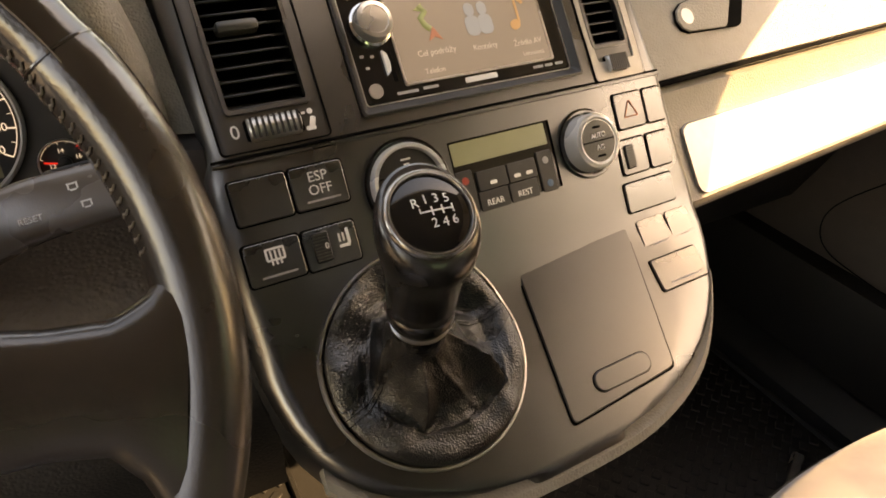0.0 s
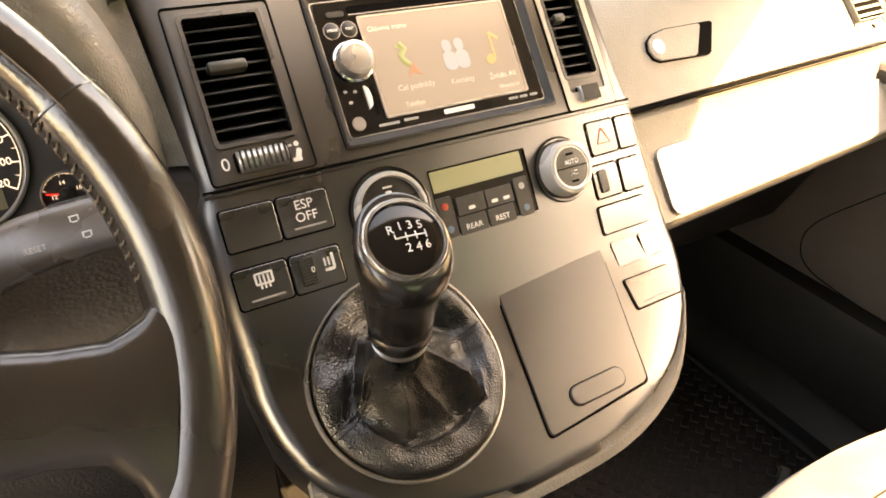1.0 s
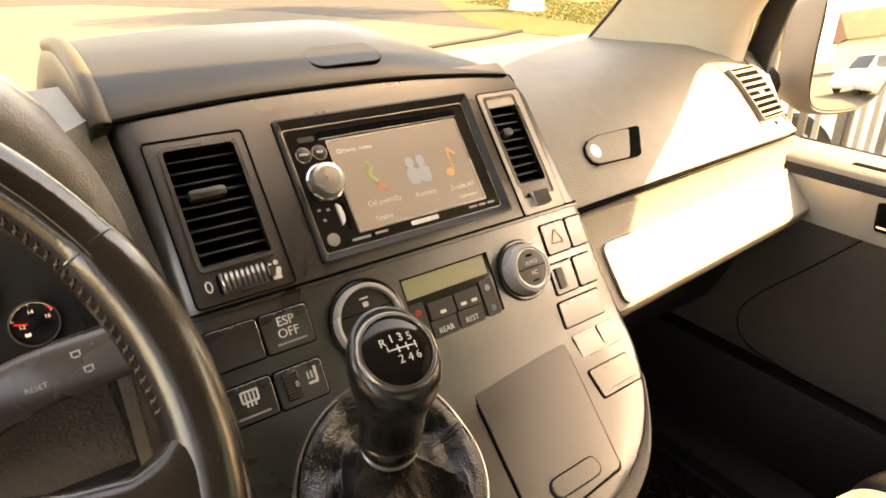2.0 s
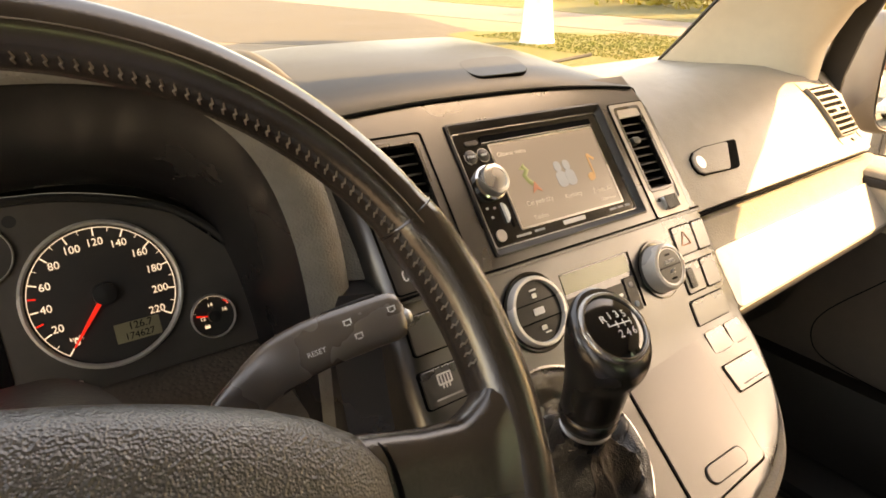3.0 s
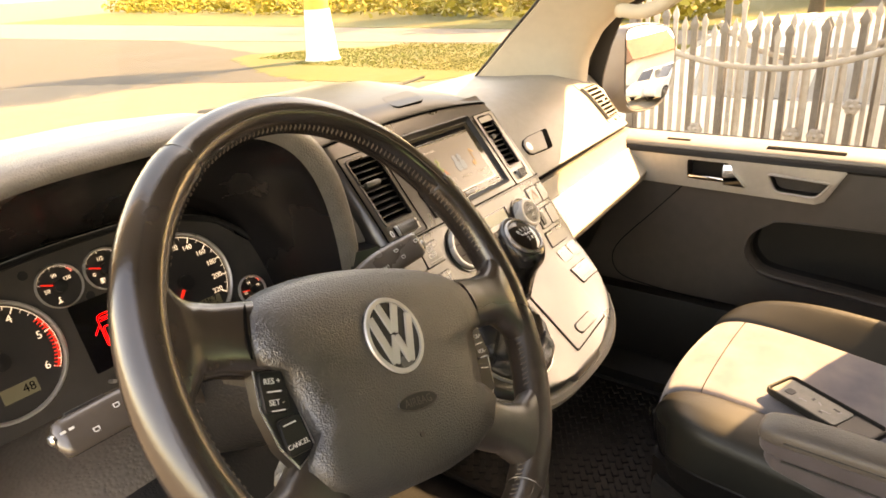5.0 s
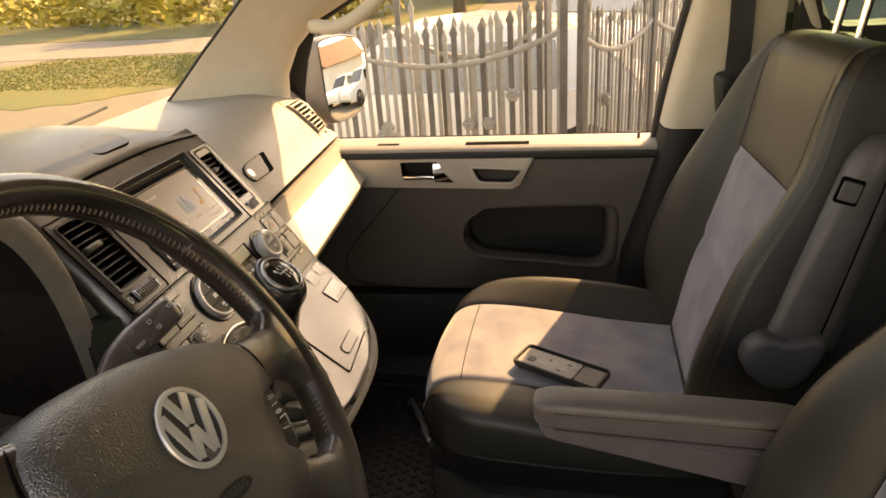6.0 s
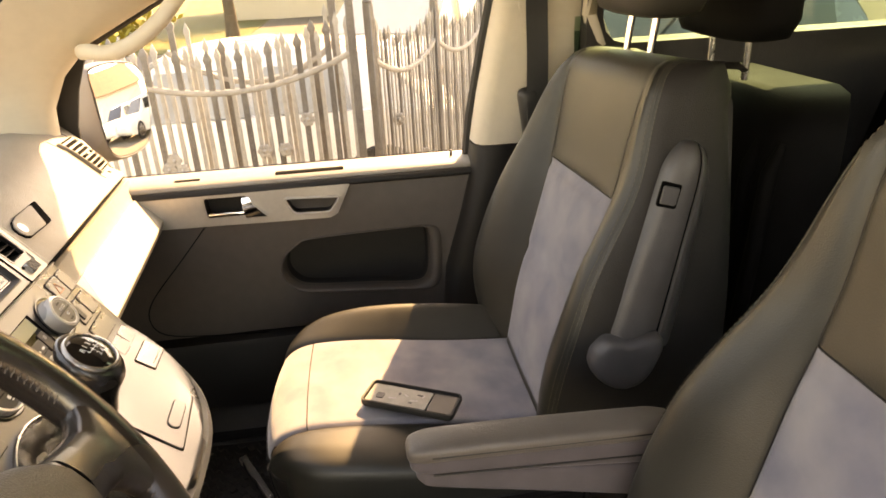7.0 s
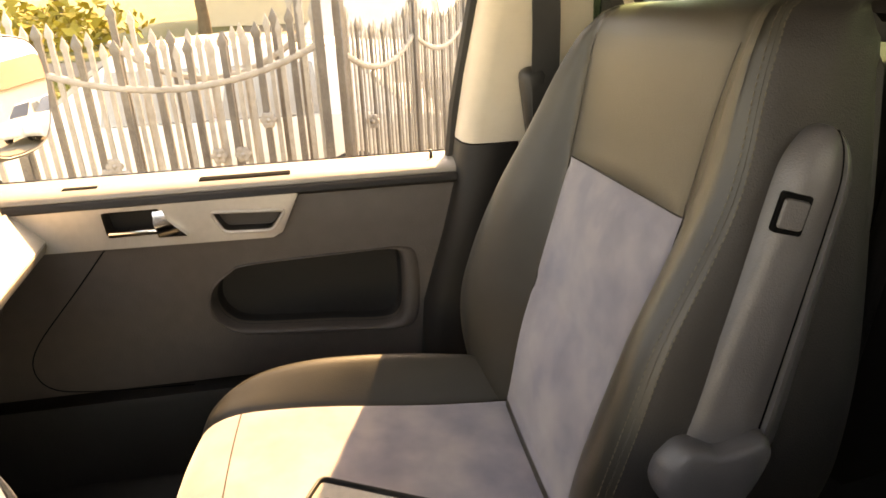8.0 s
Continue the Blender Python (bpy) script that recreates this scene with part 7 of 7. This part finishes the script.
part("back_shell", loft([[(0.42 + x * k, y - d, z) for x, d in ((-0.25, 0.10), (-0.255, 0.03), (-0.225, 0.0), (0.225, 0.0), (0.255, 0.03), (0.25, 0.10))] for z, y, k in ((0.30, -0.385, 0.9), (0.5, -0.395, 1.0), (0.72, -0.410, 0.98), (0.79, -0.418, 0.94), (0.825, -0.432, 0.86), (0.842, -0.455, 0.72), (0.846, -0.475, 0.5))]), M["rearshade"], turned, smooth=60)
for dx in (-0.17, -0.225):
    part("shell_rib", tube([(0.42 + dx, -0.392, 0.50), (0.42 + dx, -0.402, 0.62), (0.42 + dx, -0.410, 0.74), (0.42 + dx, -0.425, 0.785)], 0.013, 10, taper=(1, 1, 1, 0.5)), M["rearshade"], turned)
part("cushion", at(rbox(0.48, 0.44, 0.14, 0.05, 3), Matrix.Translation((0.42, -0.68, 0.36))), M["rearshade"], turned)
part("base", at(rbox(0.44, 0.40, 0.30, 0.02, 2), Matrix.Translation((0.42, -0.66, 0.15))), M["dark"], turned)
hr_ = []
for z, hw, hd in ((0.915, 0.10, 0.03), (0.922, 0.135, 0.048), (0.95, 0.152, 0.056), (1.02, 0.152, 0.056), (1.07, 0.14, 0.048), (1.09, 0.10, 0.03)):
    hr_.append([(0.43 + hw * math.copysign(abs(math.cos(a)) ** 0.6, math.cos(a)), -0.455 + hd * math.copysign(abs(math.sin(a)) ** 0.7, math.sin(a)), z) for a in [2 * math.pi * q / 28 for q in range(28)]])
part("head_restraint", loft(hr_), M["rearshade"], turned, smooth=70)
for dx in (-0.06, 0.06):
    part("post", tube([(0.43 + dx, -0.455, 0.85), (0.43 + dx, -0.455, 0.93)], 0.006, 10), M["satin"], turned)

# ---- loose things ----
phone = thing("phone", (0.192, 0.157, 0.405), "phone in an open black case lying on the seat", "phone")
ux = (Vector((0.190, 0.078, 0)) - Vector((0.258, 0.219, 0))).normalized()
FP = Matrix((ux, Vector((-ux.y, ux.x, 0)), Vector((0, 0, 1)))).transposed().to_4x4()
FP.translation = (0.194, 0.157, 0.4045)
FP = FP @ Matrix.Rotation(radians(1.5), 4, "Y")
o_ = rrect(0.157, 0.060, 0.008, 5)
part("case", at(loft([[(x * k, y * k, z) for x, y in o_] for k, z in ((0.97, 0), (1.0, 0.003), (1.0, 0.0105), (0.985, 0.0115), (0.955, 0.0112), (0.95, 0.006), (0.90, 0.0058))], cap=(True, True)), FP), M["rubber"], phone, "black rubber case")
part("back_plate", at(slab(rrect(0.104, 0.046, 0.004), 0.0055, 0.0085, 0.0006), FP @ shift(-0.021, 0)), mat("phone_back", (0.21, 0.20, 0.175), 0.5, vary=0.25, scale=60), phone, "scuffed grey back")
part("back_panel", at(slab(rrect(0.040, 0.046, 0.004), 0.0055, 0.0082, 0.0006), FP @ shift(0.053, 0)), M["black"], phone, "dark glass panel")
part("lens", at(slab(rrect(0.013, 0.014, 0.003), 0.008, 0.0096, 0.0005), FP @ shift(-0.052, -0.006)), M["black"], phone, "square camera lens")
for x, y, w, h in ((-0.022, 0.006, 0.004, 0.006), (0.002, -0.012, 0.006, 0.003), (0.012, 0.010, 0.010, 0.003)):
    part("dark_spot", at(slab(rrect(w, h, 0.0008), 0.0084, 0.0089), FP @ shift(x, y)), M["black"], phone)
part("scuffs", join(*[at(slab(rrect(w, 0.0018, 0.0006), 0.0084, 0.0088), FP @ shift(x, y, 0, r)) for x, y, w, r in ((-0.03, -0.008, 0.012, 10), (-0.01, 0.004, 0.009, -30), (0.006, -0.006, 0.014, 15), (0.018, 0.008, 0.007, 70))]), M["grey"], phone)

# ribbed rubber mats
mat_p = thing("floor_mat", (0.4, 0.6, 0.0), "black rubber floor mat with a raised grid", "floor mat", "floor mats")
part("sheet", at(rbox(0.52, 0.62, 0.012, 0.004, 2), Matrix.Translation((0.39, 0.66, 0.012))), M["rubber"], mat_p)
part("rim", at(tube([(0.13, 0.35, 0.02), (0.65, 0.35, 0.02), (0.65, 0.97, 0.02), (0.13, 0.97, 0.02)], 0.007, 6, closed=True), Matrix.Identity(4)), M["rubber"], mat_p)
stds = []
for i in range(20):
    for j in range(24):
        stds.append(at(rbox(0.017, 0.015, 0.005, 0.0015, 1), Matrix.Translation((0.155 + 0.0245 * i + 0.012 * (j % 2), 0.38 + 0.0245 * j, 0.019)) @ Matrix.Rotation(radians(38), 4, "Z")))
st_ = part("studs", join(*stds), M["rubber"], mat_p, "rows of raised rubber studs")
st_["kind"] = "stuff"
copy_thing(mat_p, Matrix.Translation((-0.42, 0.6, 0.0)))
step = solo("seat_rail", at(rbox(0.17, 0.02, 0.016, 0.004, 1), pose(0.50, 0.50, 0.03, 0, 0, 28)), M["satin"], "dull metal strip on the footwell floor", "metal strip")

# ---- mirror ----
M["mirror_shell"] = mat("mirror_shell", (0.16, 0.15, 0.14), 0.35, vary=0.05)
mir = thing("side_mirror", (0.86, 0.86, 0.70), "grey door mirror reflecting a sunny yard", "mirror")
FMI = Matrix.Identity(4)
nz = Vector((-0.40, -0.91, 0.12)).normalized()
nx = Vector((0, 0, 1)).cross(nz).normalized()
FMI = Matrix((nx, nz.cross(nx), nz)).transposed().to_4x4()
FMI.translation = (1.005, 0.778, 0.778)
mo = [(-0.064, 0.043), (-0.060, 0.078), (-0.045, 0.092), (0.018, 0.096), (0.085, 0.084), (0.108, 0.065), (0.113, 0.029), (0.101, -0.028), (0.075, -0.089), (0.035, -0.115), (-0.036, -0.118), (-0.068, -0.098), (-0.072, -0.043)]
mos = [tuple(p)[:2] for p in spline([(*p, 0) for p in mo + [mo[0]]], 4)][:-1]
part("housing", at(loft([[(x * k, y * k, z) for x, y in mos] for k, z in ((0.97, 0.004), (1.02, 0.008), (1.06, 0.0), (1.08, -0.03), (0.95, -0.09), (0.5, -0.13))]), FMI), M["mirror_shell"], mir, smooth=60)
m_mir = mat("mirror_silver", (0.92, 0.92, 0.90), 0.05, metal=1.0, vary=0.01)
b_ = [n for n in m_mir.node_tree.nodes if n.type == "MAP_RANGE"]
b_[1].inputs["To Min"].default_value, b_[1].inputs["To Max"].default_value = 0.01, 0.02
dome_r = 1.3
part("glass", at(loft([[(x * k, y * k, 0.0135 - ((x * k) ** 2 + (y * k) ** 2) / (2 * dome_r)) for x, y in mos] for k in (0.985, 0.9, 0.8, 0.7, 0.6, 0.5, 0.4, 0.3, 0.2, 0.1, 0.01)], cap=(False, True)), FMI), m_mir, mir, "convex mirror glass")
part("foot", tube([(0.80, 0.90, 0.68), (0.88, 0.90, 0.69), (0.95, 0.88, 0.70)], 0.03, 10), M["rubber"], mir)


# ---- fence ----
def fence_run(name, p0, p1, n, low, high, wide, label, posts, spikes=True, flowers=()):
    """A run of upright steel bars between two points with a sagging top rail and a bottom rail."""
    p0, p1 = Vector((*p0, 0)), Vector((*p1, 0))
    f = thing(name, (p0.x, p0.y, GZ), label, "fence", "yard fences")
    L = (p1 - p0).length
    ang = math.atan2(p1.y - p0.y, p1.x - p0.x)
    for i in range(n):
        t = (i + 0.5) / n
        sag = 4 * t * (1 - t)
        top = high - (high - low) * sag + 0.02 * math.sin(i * 2.1)
        hgt = top - GZ - 0.05
        w = wide * (1.35 if i % 3 == 0 else 1.0)
        b = at(rbox(w, w * 0.6, hgt, 0.001, 1), Matrix.Translation((0, 0, 0)))
        p = p0.lerp(p1, t)
        m = Matrix.Translation((p.x, p.y, GZ + 0.05 + hgt / 2)) @ Matrix.Rotation(ang, 4, "Z")
        if spikes:
            tip = loft([[(w * 0.6 * c, w * 0.4 * s, hgt / 2 - 0.004) for c, s in ((1, 1), (-1, 1), (-1, -1), (1, -1))], [(w * 0.72 * c, w * 0.45 * s, hgt / 2 + 0.012) for c, s in ((1, 1), (-1, 1), (-1, -1), (1, -1))], [(0.001 * c, 0.001 * s, hgt / 2 + 0.05) for c, s in ((1, 1), (-1, 1), (-1, -1), (1, -1))]])
            b = join(b, tip)
        # Pale and dark bars alternate to imitate sun glare and shaded sides.
        part("bar", at(b, m), M["steel_sunlit" if i % 3 else "steel"], f)
    rail = [p0.lerp(p1, k / 24) + Vector((0, 0, high - 0.13 - (high - low) * 4 * (k / 24) * (1 - k / 24))) for k in range(25)]
    part("top_rail", tube(rail, 0.012, 8, flat=1.2), M["steel_sunlit"], f, "pale curved top rail")
    part("bottom_rail", tube([p0 + Vector((0, 0, GZ + 0.14)), p1 + Vector((0, 0, GZ + 0.14))], 0.016, 8), M["steel"], f)
    for t in posts:
        p = p0.lerp(p1, t)
        part("post", at(rbox(0.036, 0.036, high - GZ + 0.10, 0.003, 1), Matrix.Translation((p.x, p.y, (high + 0.10 + GZ) / 2)) @ Matrix.Rotation(ang, 4, "Z")), M["steel"], f)
        part("finial", at(lathe([(0.020, 0), (0.023, 0.008), (0.014, 0.024), (0.001, 0.055)], 12), Matrix.Translation((p.x, p.y, high + 0.10))), M["steel"], f)
    for t, z in flowers:
        p = p0.lerp(p1, t)
        ros = []
        for k in range(6):
            a = k * math.pi / 3
            ros.append(at(lathe([(0.0005, -0.006), (0.015, 0.0), (0.011, 0.006), (0.0005, 0.008)], 8), Matrix.Translation((p.x - 0.015, p.y + 0.020 * math.cos(a), z + 0.020 * math.sin(a))) @ Matrix.Rotation(radians(-90), 4, "Y")))
        ros.append(at(lathe([(0.0005, 0), (0.012, 0.004), (0.0005, 0.012)], 8), Matrix.Translation((p.x - 0.018, p.y, z)) @ Matrix.Rotation(radians(-90), 4, "Y")))
        part("rosette", join(*ros), M["steel_sunlit"], f, "wrought flower rosette")
    return f


# Fence steel with the sun's glare put into its base colour.
M["steel_sunlit"] = mat("sunlit_steel", (0.33, 0.315, 0.29), 0.5, metal=0.2, vary=0.2, scale=40)
fence_run("gate", (2.36, 1.36), (2.36, 0.20), 27, 0.70, 0.84, 0.019, "grey wrought steel gate with spiked bars and rosettes", (0.0, 1.0), flowers=((0.275, 0.29), (0.80, 0.43), (0.62, 0.30), (0.70, 0.30), (0.30, 0.24), (0.25, 0.25)))
fence_run("gate", (2.52, 1.80), (2.52, 1.50), 5, 0.74, 0.86, 0.022, "grey wrought steel gate with spiked bars", (0.0,))
fence_run("fence", (2.62, 1.05), (2.62, 0.28), 11, 0.70, 0.86, 0.020, "second row of grey steel bars behind the gate", (1.0,))
fence_run("fence", (2.40, 0.12), (3.02, -0.24), 18, 0.70, 0.80, 0.014, "grey steel yard fence with sagging rails", (0.0, 1.0), flowers=((0.3, 0.35), (0.7, 0.1)))
fence_run("fence", (3.02, -0.24), (3.62, -0.60), 18, 0.70, 0.80, 0.014, "grey steel yard fence with sagging rails", (1.0,))
fence_run("fence", (3.62, -0.60), (4.9, -1.35), 26, 0.70, 0.82, 0.016, "grey steel yard fence with sagging rails", (1.0,))


# ---- plants, cars, house ----
def leaves(bm_list, c, r, n, size, rnd):
    for _ in range(n):
        d = Vector((rnd.gauss(0, 1), rnd.gauss(0, 1), rnd.gauss(0, 1))).normalized()
        p = Vector(c) + Vector((d.x * r[0], d.y * r[1], d.z * r[2])) * (rnd.random() ** 0.4)
        s = size * rnd.uniform(0.6, 1.4)
        t = Vector((rnd.gauss(0, 1), rnd.gauss(0, 1), rnd.gauss(0, 0.6))).normalized()
        w = t.cross(Vector((rnd.gauss(0, 1), rnd.gauss(0, 1), rnd.gauss(0, 1)))).normalized()
        bm_list.append((p - t * s, p + w * s * 0.45, p + t * s, p - w * s * 0.45))


def leaf_mesh(quads):
    bm = bmesh.new()
    for q in quads:
        bm.faces.new([bm.verts.new(p) for p in q])
    return bm


M["leaf"] = mat("leaf_green", (0.07, 0.10, 0.02), 0.7, vary=0.3, scale=1.5, second=(0.18, 0.18, 0.03))
M["blade"] = mat("grass_blade", (0.12, 0.15, 0.03), 0.8, vary=0.3, scale=1.0, second=(0.20, 0.18, 0.045))
M["leaf2"] = mat("leaf_yellow", (0.22, 0.19, 0.03), 0.7, vary=0.3, scale=1.5, second=(0.34, 0.26, 0.03))
M["bark"] = mat("bark", (0.10, 0.075, 0.05), 0.9, vary=0.3, scale=12, bump=0.8, bscale=30)
M["lime"] = mat("limewash", (0.85, 0.82, 0.76), 0.9, vary=0.15, scale=14, bump=0.6, bscale=30)
M["limey"] = mat("yellow_band", (0.62, 0.46, 0.12), 0.9, vary=0.15, scale=14)


def tree(name, x, y, h, crown, n, rnd, label, r=0.16, material="leaf", base=GZ, painted=False):
    t = thing(name, (x, y, base), label, "tree", "yard trees")
    wob = 0.0 if painted else 0.1
    pts = [(x + rnd.uniform(-wob, wob) * k / 4, y + rnd.uniform(-wob, wob) * k / 4, base + h * 0.62 * k / 5) for k in range(6)]
    lo = 0
    part("trunk", tube(pts, r, 14, taper=(1.35, 1.0, 0.92, 0.8, 0.65, 0.45)), M["bark"], t)
    if painted:
        part("limewash", tube([(x, y, base), (x, y, base + 0.12), (x, y, base + 0.5), (x, y, base + 1.05)], r * 1.06, 18, taper=(1.55, 1.4, 1.25, 1.08)), M["lime"], t, "white limewashed lower trunk")
        part("yellow_band", tube([(x, y, base + 1.03), (x, y, base + 1.30)], r * 1.08, 18), M["limey"], t, "faded yellow painted band")
    limbs = []
    for k in range(6):
        a = k * 1.05 + rnd.uniform(-0.3, 0.3)
        b0 = Vector(pts[3 + k % 3])
        b1 = b0 + Vector((math.cos(a), math.sin(a), 0.7)) * crown * 0.6
        limbs.append(tube([b0, b0.lerp(b1, 0.5) + Vector((0, 0, 0.15)), b1], r * 0.35, 7, taper=(1, 0.7, 0.3)))
    part("limbs", join(*limbs), M["bark"], t)
    q = []
    for k in range(9):
        a = k * 2.4
        c = (x + math.cos(a) * crown * 0.55 * rnd.random(), y + math.sin(a) * crown * 0.55 * rnd.random(), base + h * (0.55 + 0.4 * rnd.random()))
        leaves(q, c, (crown * 0.5, crown * 0.5, crown * 0.4), n // 9, 0.12 if crown < 3 else 0.2, rnd)
    part("crown", leaf_mesh(q), M[material], t)
    return t


rnd = random.Random(7)
tree("tree", 9.55, 11.3, 6.5, 2.2, 5000, rnd, "roadside tree with a white limewashed trunk", 0.235, painted=True)
for x, y, h, c, mt in ((17.5, 3.2, 6, 3.0, "leaf"), (22, 8.0, 6.5, 3.2, "leaf"), (16, -0.5, 5, 2.4, "leaf"), (21.5, -4.5, 6, 3.0, "leaf2"), (13.5, -5.5, 4.5, 2.2, "leaf2"), (26, 3.5, 7.5, 3.5, "leaf"), (24, 14, 7, 3.5, "leaf"), (19, -10, 6, 3.0, "leaf2")):
    tree("tree", x, y, h, c, 3600, rnd, "leafy green tree behind the yard" if mt == "leaf" else "yellowing tree behind the yard", 0.14, mt)
q = []
for k in range(120):
    y = 6 + 60 * k / 120
    x = 18.2 + 0.25 * y + rnd.uniform(-2, 4)
    leaves(q, (x, y, GZ + 0.5), (1.6, 1.6, 0.7), 90, 0.18, rnd)
solo("hedge", leaf_mesh(q), M["leaf2"], "tall dry weeds along the road", "weeds", kind="stuff")
q = []
for k in range(14000):
    x, y = rnd.uniform(8.8, 12.5), rnd.uniform(3.2, 13.4)
    if y > 11.5 and (x < 9.4 or x > 11.3):
        continue
    p = Vector((x, y, GZ + 0.008))
    s = rnd.uniform(0.012, 0.034)
    a = rnd.uniform(0, 6.28)
    w = Vector((math.cos(a), math.sin(a), 0)) * s * 0.25
    q.append((p - w, p + w, p + w * 0.2 + Vector((rnd.uniform(-0.05, 0.05), rnd.uniform(-0.05, 0.05), s)), p - w * 0.2 + Vector((0, 0, s * 0.9))))
solo("grass_tufts", leaf_mesh(q), M["blade"], "tufts of grass on the verge", "grass", kind="stuff")


def car(x, y, rz, color, label, s=1.0, win="gloss"):
    """A plain parked saloon: body, cabin, windows and wheels."""
    c = thing("parked_car", (x, y, GZ), label, "car", "parked cars")
    m = pose(x, y, GZ, 0, 0, rz) @ Matrix.Scale(s, 4)
    sec = [(-2.1, 0.35, 0.72, 0.70), (-2.0, 0.25, 0.86, 0.82), (-1.3, 0.2, 0.92, 0.86), (0.8, 0.2, 0.92, 0.86), (1.6, 0.22, 0.84, 0.84), (2.05, 0.28, 0.66, 0.76), (2.12, 0.38, 0.55, 0.66)]
    rings = [[(hw, px, z0), (hw * 1.02, px, (z0 + z1) * 0.55), (hw * 0.96, px, z1), (0, px, z1 + 0.03), (-hw * 0.96, px, z1), (-hw * 1.02, px, (z0 + z1) * 0.55), (-hw, px, z0)] for px, z0, z1, hw in sec]
    paint = mat("car_paint", color, 0.25, vary=0.03, coat=0.8)
    part("body", at(loft(rings), m), paint, c)
    cab = [(-1.75, 0.80, 0.9), (-1.25, 0.72, 1.36), (-0.3, 0.70, 1.45), (0.35, 0.70, 1.40), (1.05, 0.80, 0.9)]
    part("roof", at(loft([[(w, px, 0.88), (w * 0.86, px, z), (-w * 0.86, px, z), (-w, px, 0.88)] for px, w, z in cab]), m), paint, c)
    gm = M[win]
    for sg in (-1, 1):
        for a, b in ((-1.1, -0.35), (-0.28, 0.5)):
            part("window", at(loft([[(sg * 0.775, a, 0.93), (sg * 0.775, b, 0.93), (sg * 0.70, b - 0.08, 1.30), (sg * 0.70, a + 0.05, 1.30)], [(sg * 0.80, a, 0.93), (sg * 0.80, b, 0.93), (sg * 0.715, b - 0.08, 1.30), (sg * 0.715, a + 0.05, 1.30)]]), m), gm, c)
        for py in (-1.3, 1.35):
            w = part("wheel", at(lathe([(0.14, -0.1), (0.30, -0.1), (0.32, -0.07), (0.32, 0.07), (0.30, 0.1), (0.14, 0.1)], 24), m @ Matrix.Translation((sg * 0.80, py, 0.32)) @ Matrix.Rotation(radians(90), 4, "Y")), M["rubber"], c)
            part("rim", at(lathe([(0.001, 0.09), (0.19, 0.09), (0.20, 0.108), (0.21, 0.1)], 24), m @ Matrix.Translation((sg * 0.80, py, 0.32)) @ Matrix.Rotation(radians(90 * sg), 4, "Y")), M["satin"], w)
    part("windscreen", at(loft([[(0.68, 1.02, 0.92), (-0.68, 1.02, 0.92), (-0.60, 0.42, 1.36), (0.60, 0.42, 1.36)], [(0.68, 1.05, 0.93), (-0.68, 1.05, 0.93), (-0.60, 0.45, 1.38), (0.60, 0.45, 1.38)]]), m), gm, c)
    part("rear_window", at(loft([[(0.68, -1.70, 0.93), (-0.68, -1.70, 0.93), (-0.60, -1.30, 1.32), (0.60, -1.30, 1.32)], [(0.68, -1.73, 0.94), (-0.68, -1.73, 0.94), (-0.60, -1.33, 1.34), (0.60, -1.33, 1.34)]]), m), gm, c)
    for sg in (-1, 1):
        part("tail_lamp", at(rbox(0.26, 0.06, 0.12, 0.02, 1), m @ Matrix.Translation((sg * 0.56, -2.06, 0.66))), M["red"], c)
        part("headlight", at(rbox(0.28, 0.06, 0.12, 0.02, 1), m @ Matrix.Translation((sg * 0.52, 2.04, 0.58))), M["chrome"], c)
    return c


# Car glass painted pale in place of the sky glare on it.
M["glare_pane"] = mat("car_window_glare", (0.30, 0.31, 0.31), 0.12, vary=0.1)
car(4.5, 1.15, 0, (0.80, 0.78, 0.74), "white saloon parked close behind the gate", 0.82, "glare_pane")
car(8.0, -0.6, 60, (0.75, 0.73, 0.68), "white saloon parked behind the fence", 1.0, "glare_pane")
car(5.6, -2.9, 20, (0.10, 0.10, 0.11), "dark saloon with red lamps parked beyond the fence")
car(5.6, -10.2, 62, (0.78, 0.76, 0.72), "white saloon parked in the sun", 1.0)
car(8.5, -5.0, 80, (0.55, 0.56, 0.56), "silver saloon parked in the yard")
car(6.5, -8.2, 80, (0.70, 0.70, 0.68), "pale saloon parked in the yard")
house = thing("house", (27, -1, GZ), "village house with a red tiled roof", "house")
part("wall", at(rbox(7, 8, 3.0, 0), Matrix.Translation((28, 0.5, GZ + 1.5))), mat("plaster_wall", (0.6, 0.52, 0.4), 0.9), house)
part("roof", loft([[(24.0, y, GZ + 2.9), (28, y, GZ + 5.4), (32, y, GZ + 2.9)] for y in (-4.0, 5.0)]), mat("roof_tiles", (0.42, 0.16, 0.09), 0.85, vary=0.25, scale=6, bump=0.5, bscale=12), house)
for y in (-2.0, 0.5, 3.0):
    w_ = part("window", at(rbox(0.06, 1.0, 1.2, 0.01, 1), Matrix.Translation((24.49, y, GZ + 1.6))), M["white"], house)
    part("pane", at(rbox(0.04, 0.84, 1.04, 0), Matrix.Translation((24.46, y, GZ + 1.6))), M["gloss"], w_)

barn = thing("house", (13, -26, GZ), "white house with a brown pitched roof", "house")
part("wall", at(rbox(9, 7, 3.2, 0), Matrix.Translation((13, -28, GZ + 1.6))), mat("white_plaster", (0.7, 0.66, 0.58), 0.9), barn)
part("roof", loft([[(x, -24.0, GZ + 3.0), (x, -28, GZ + 6.0), (x, -32, GZ + 3.0)] for x in (8.0, 18.0)]), mat("brown_tiles", (0.26, 0.13, 0.08), 0.85, vary=0.25, scale=6, bump=0.5, bscale=12), barn)
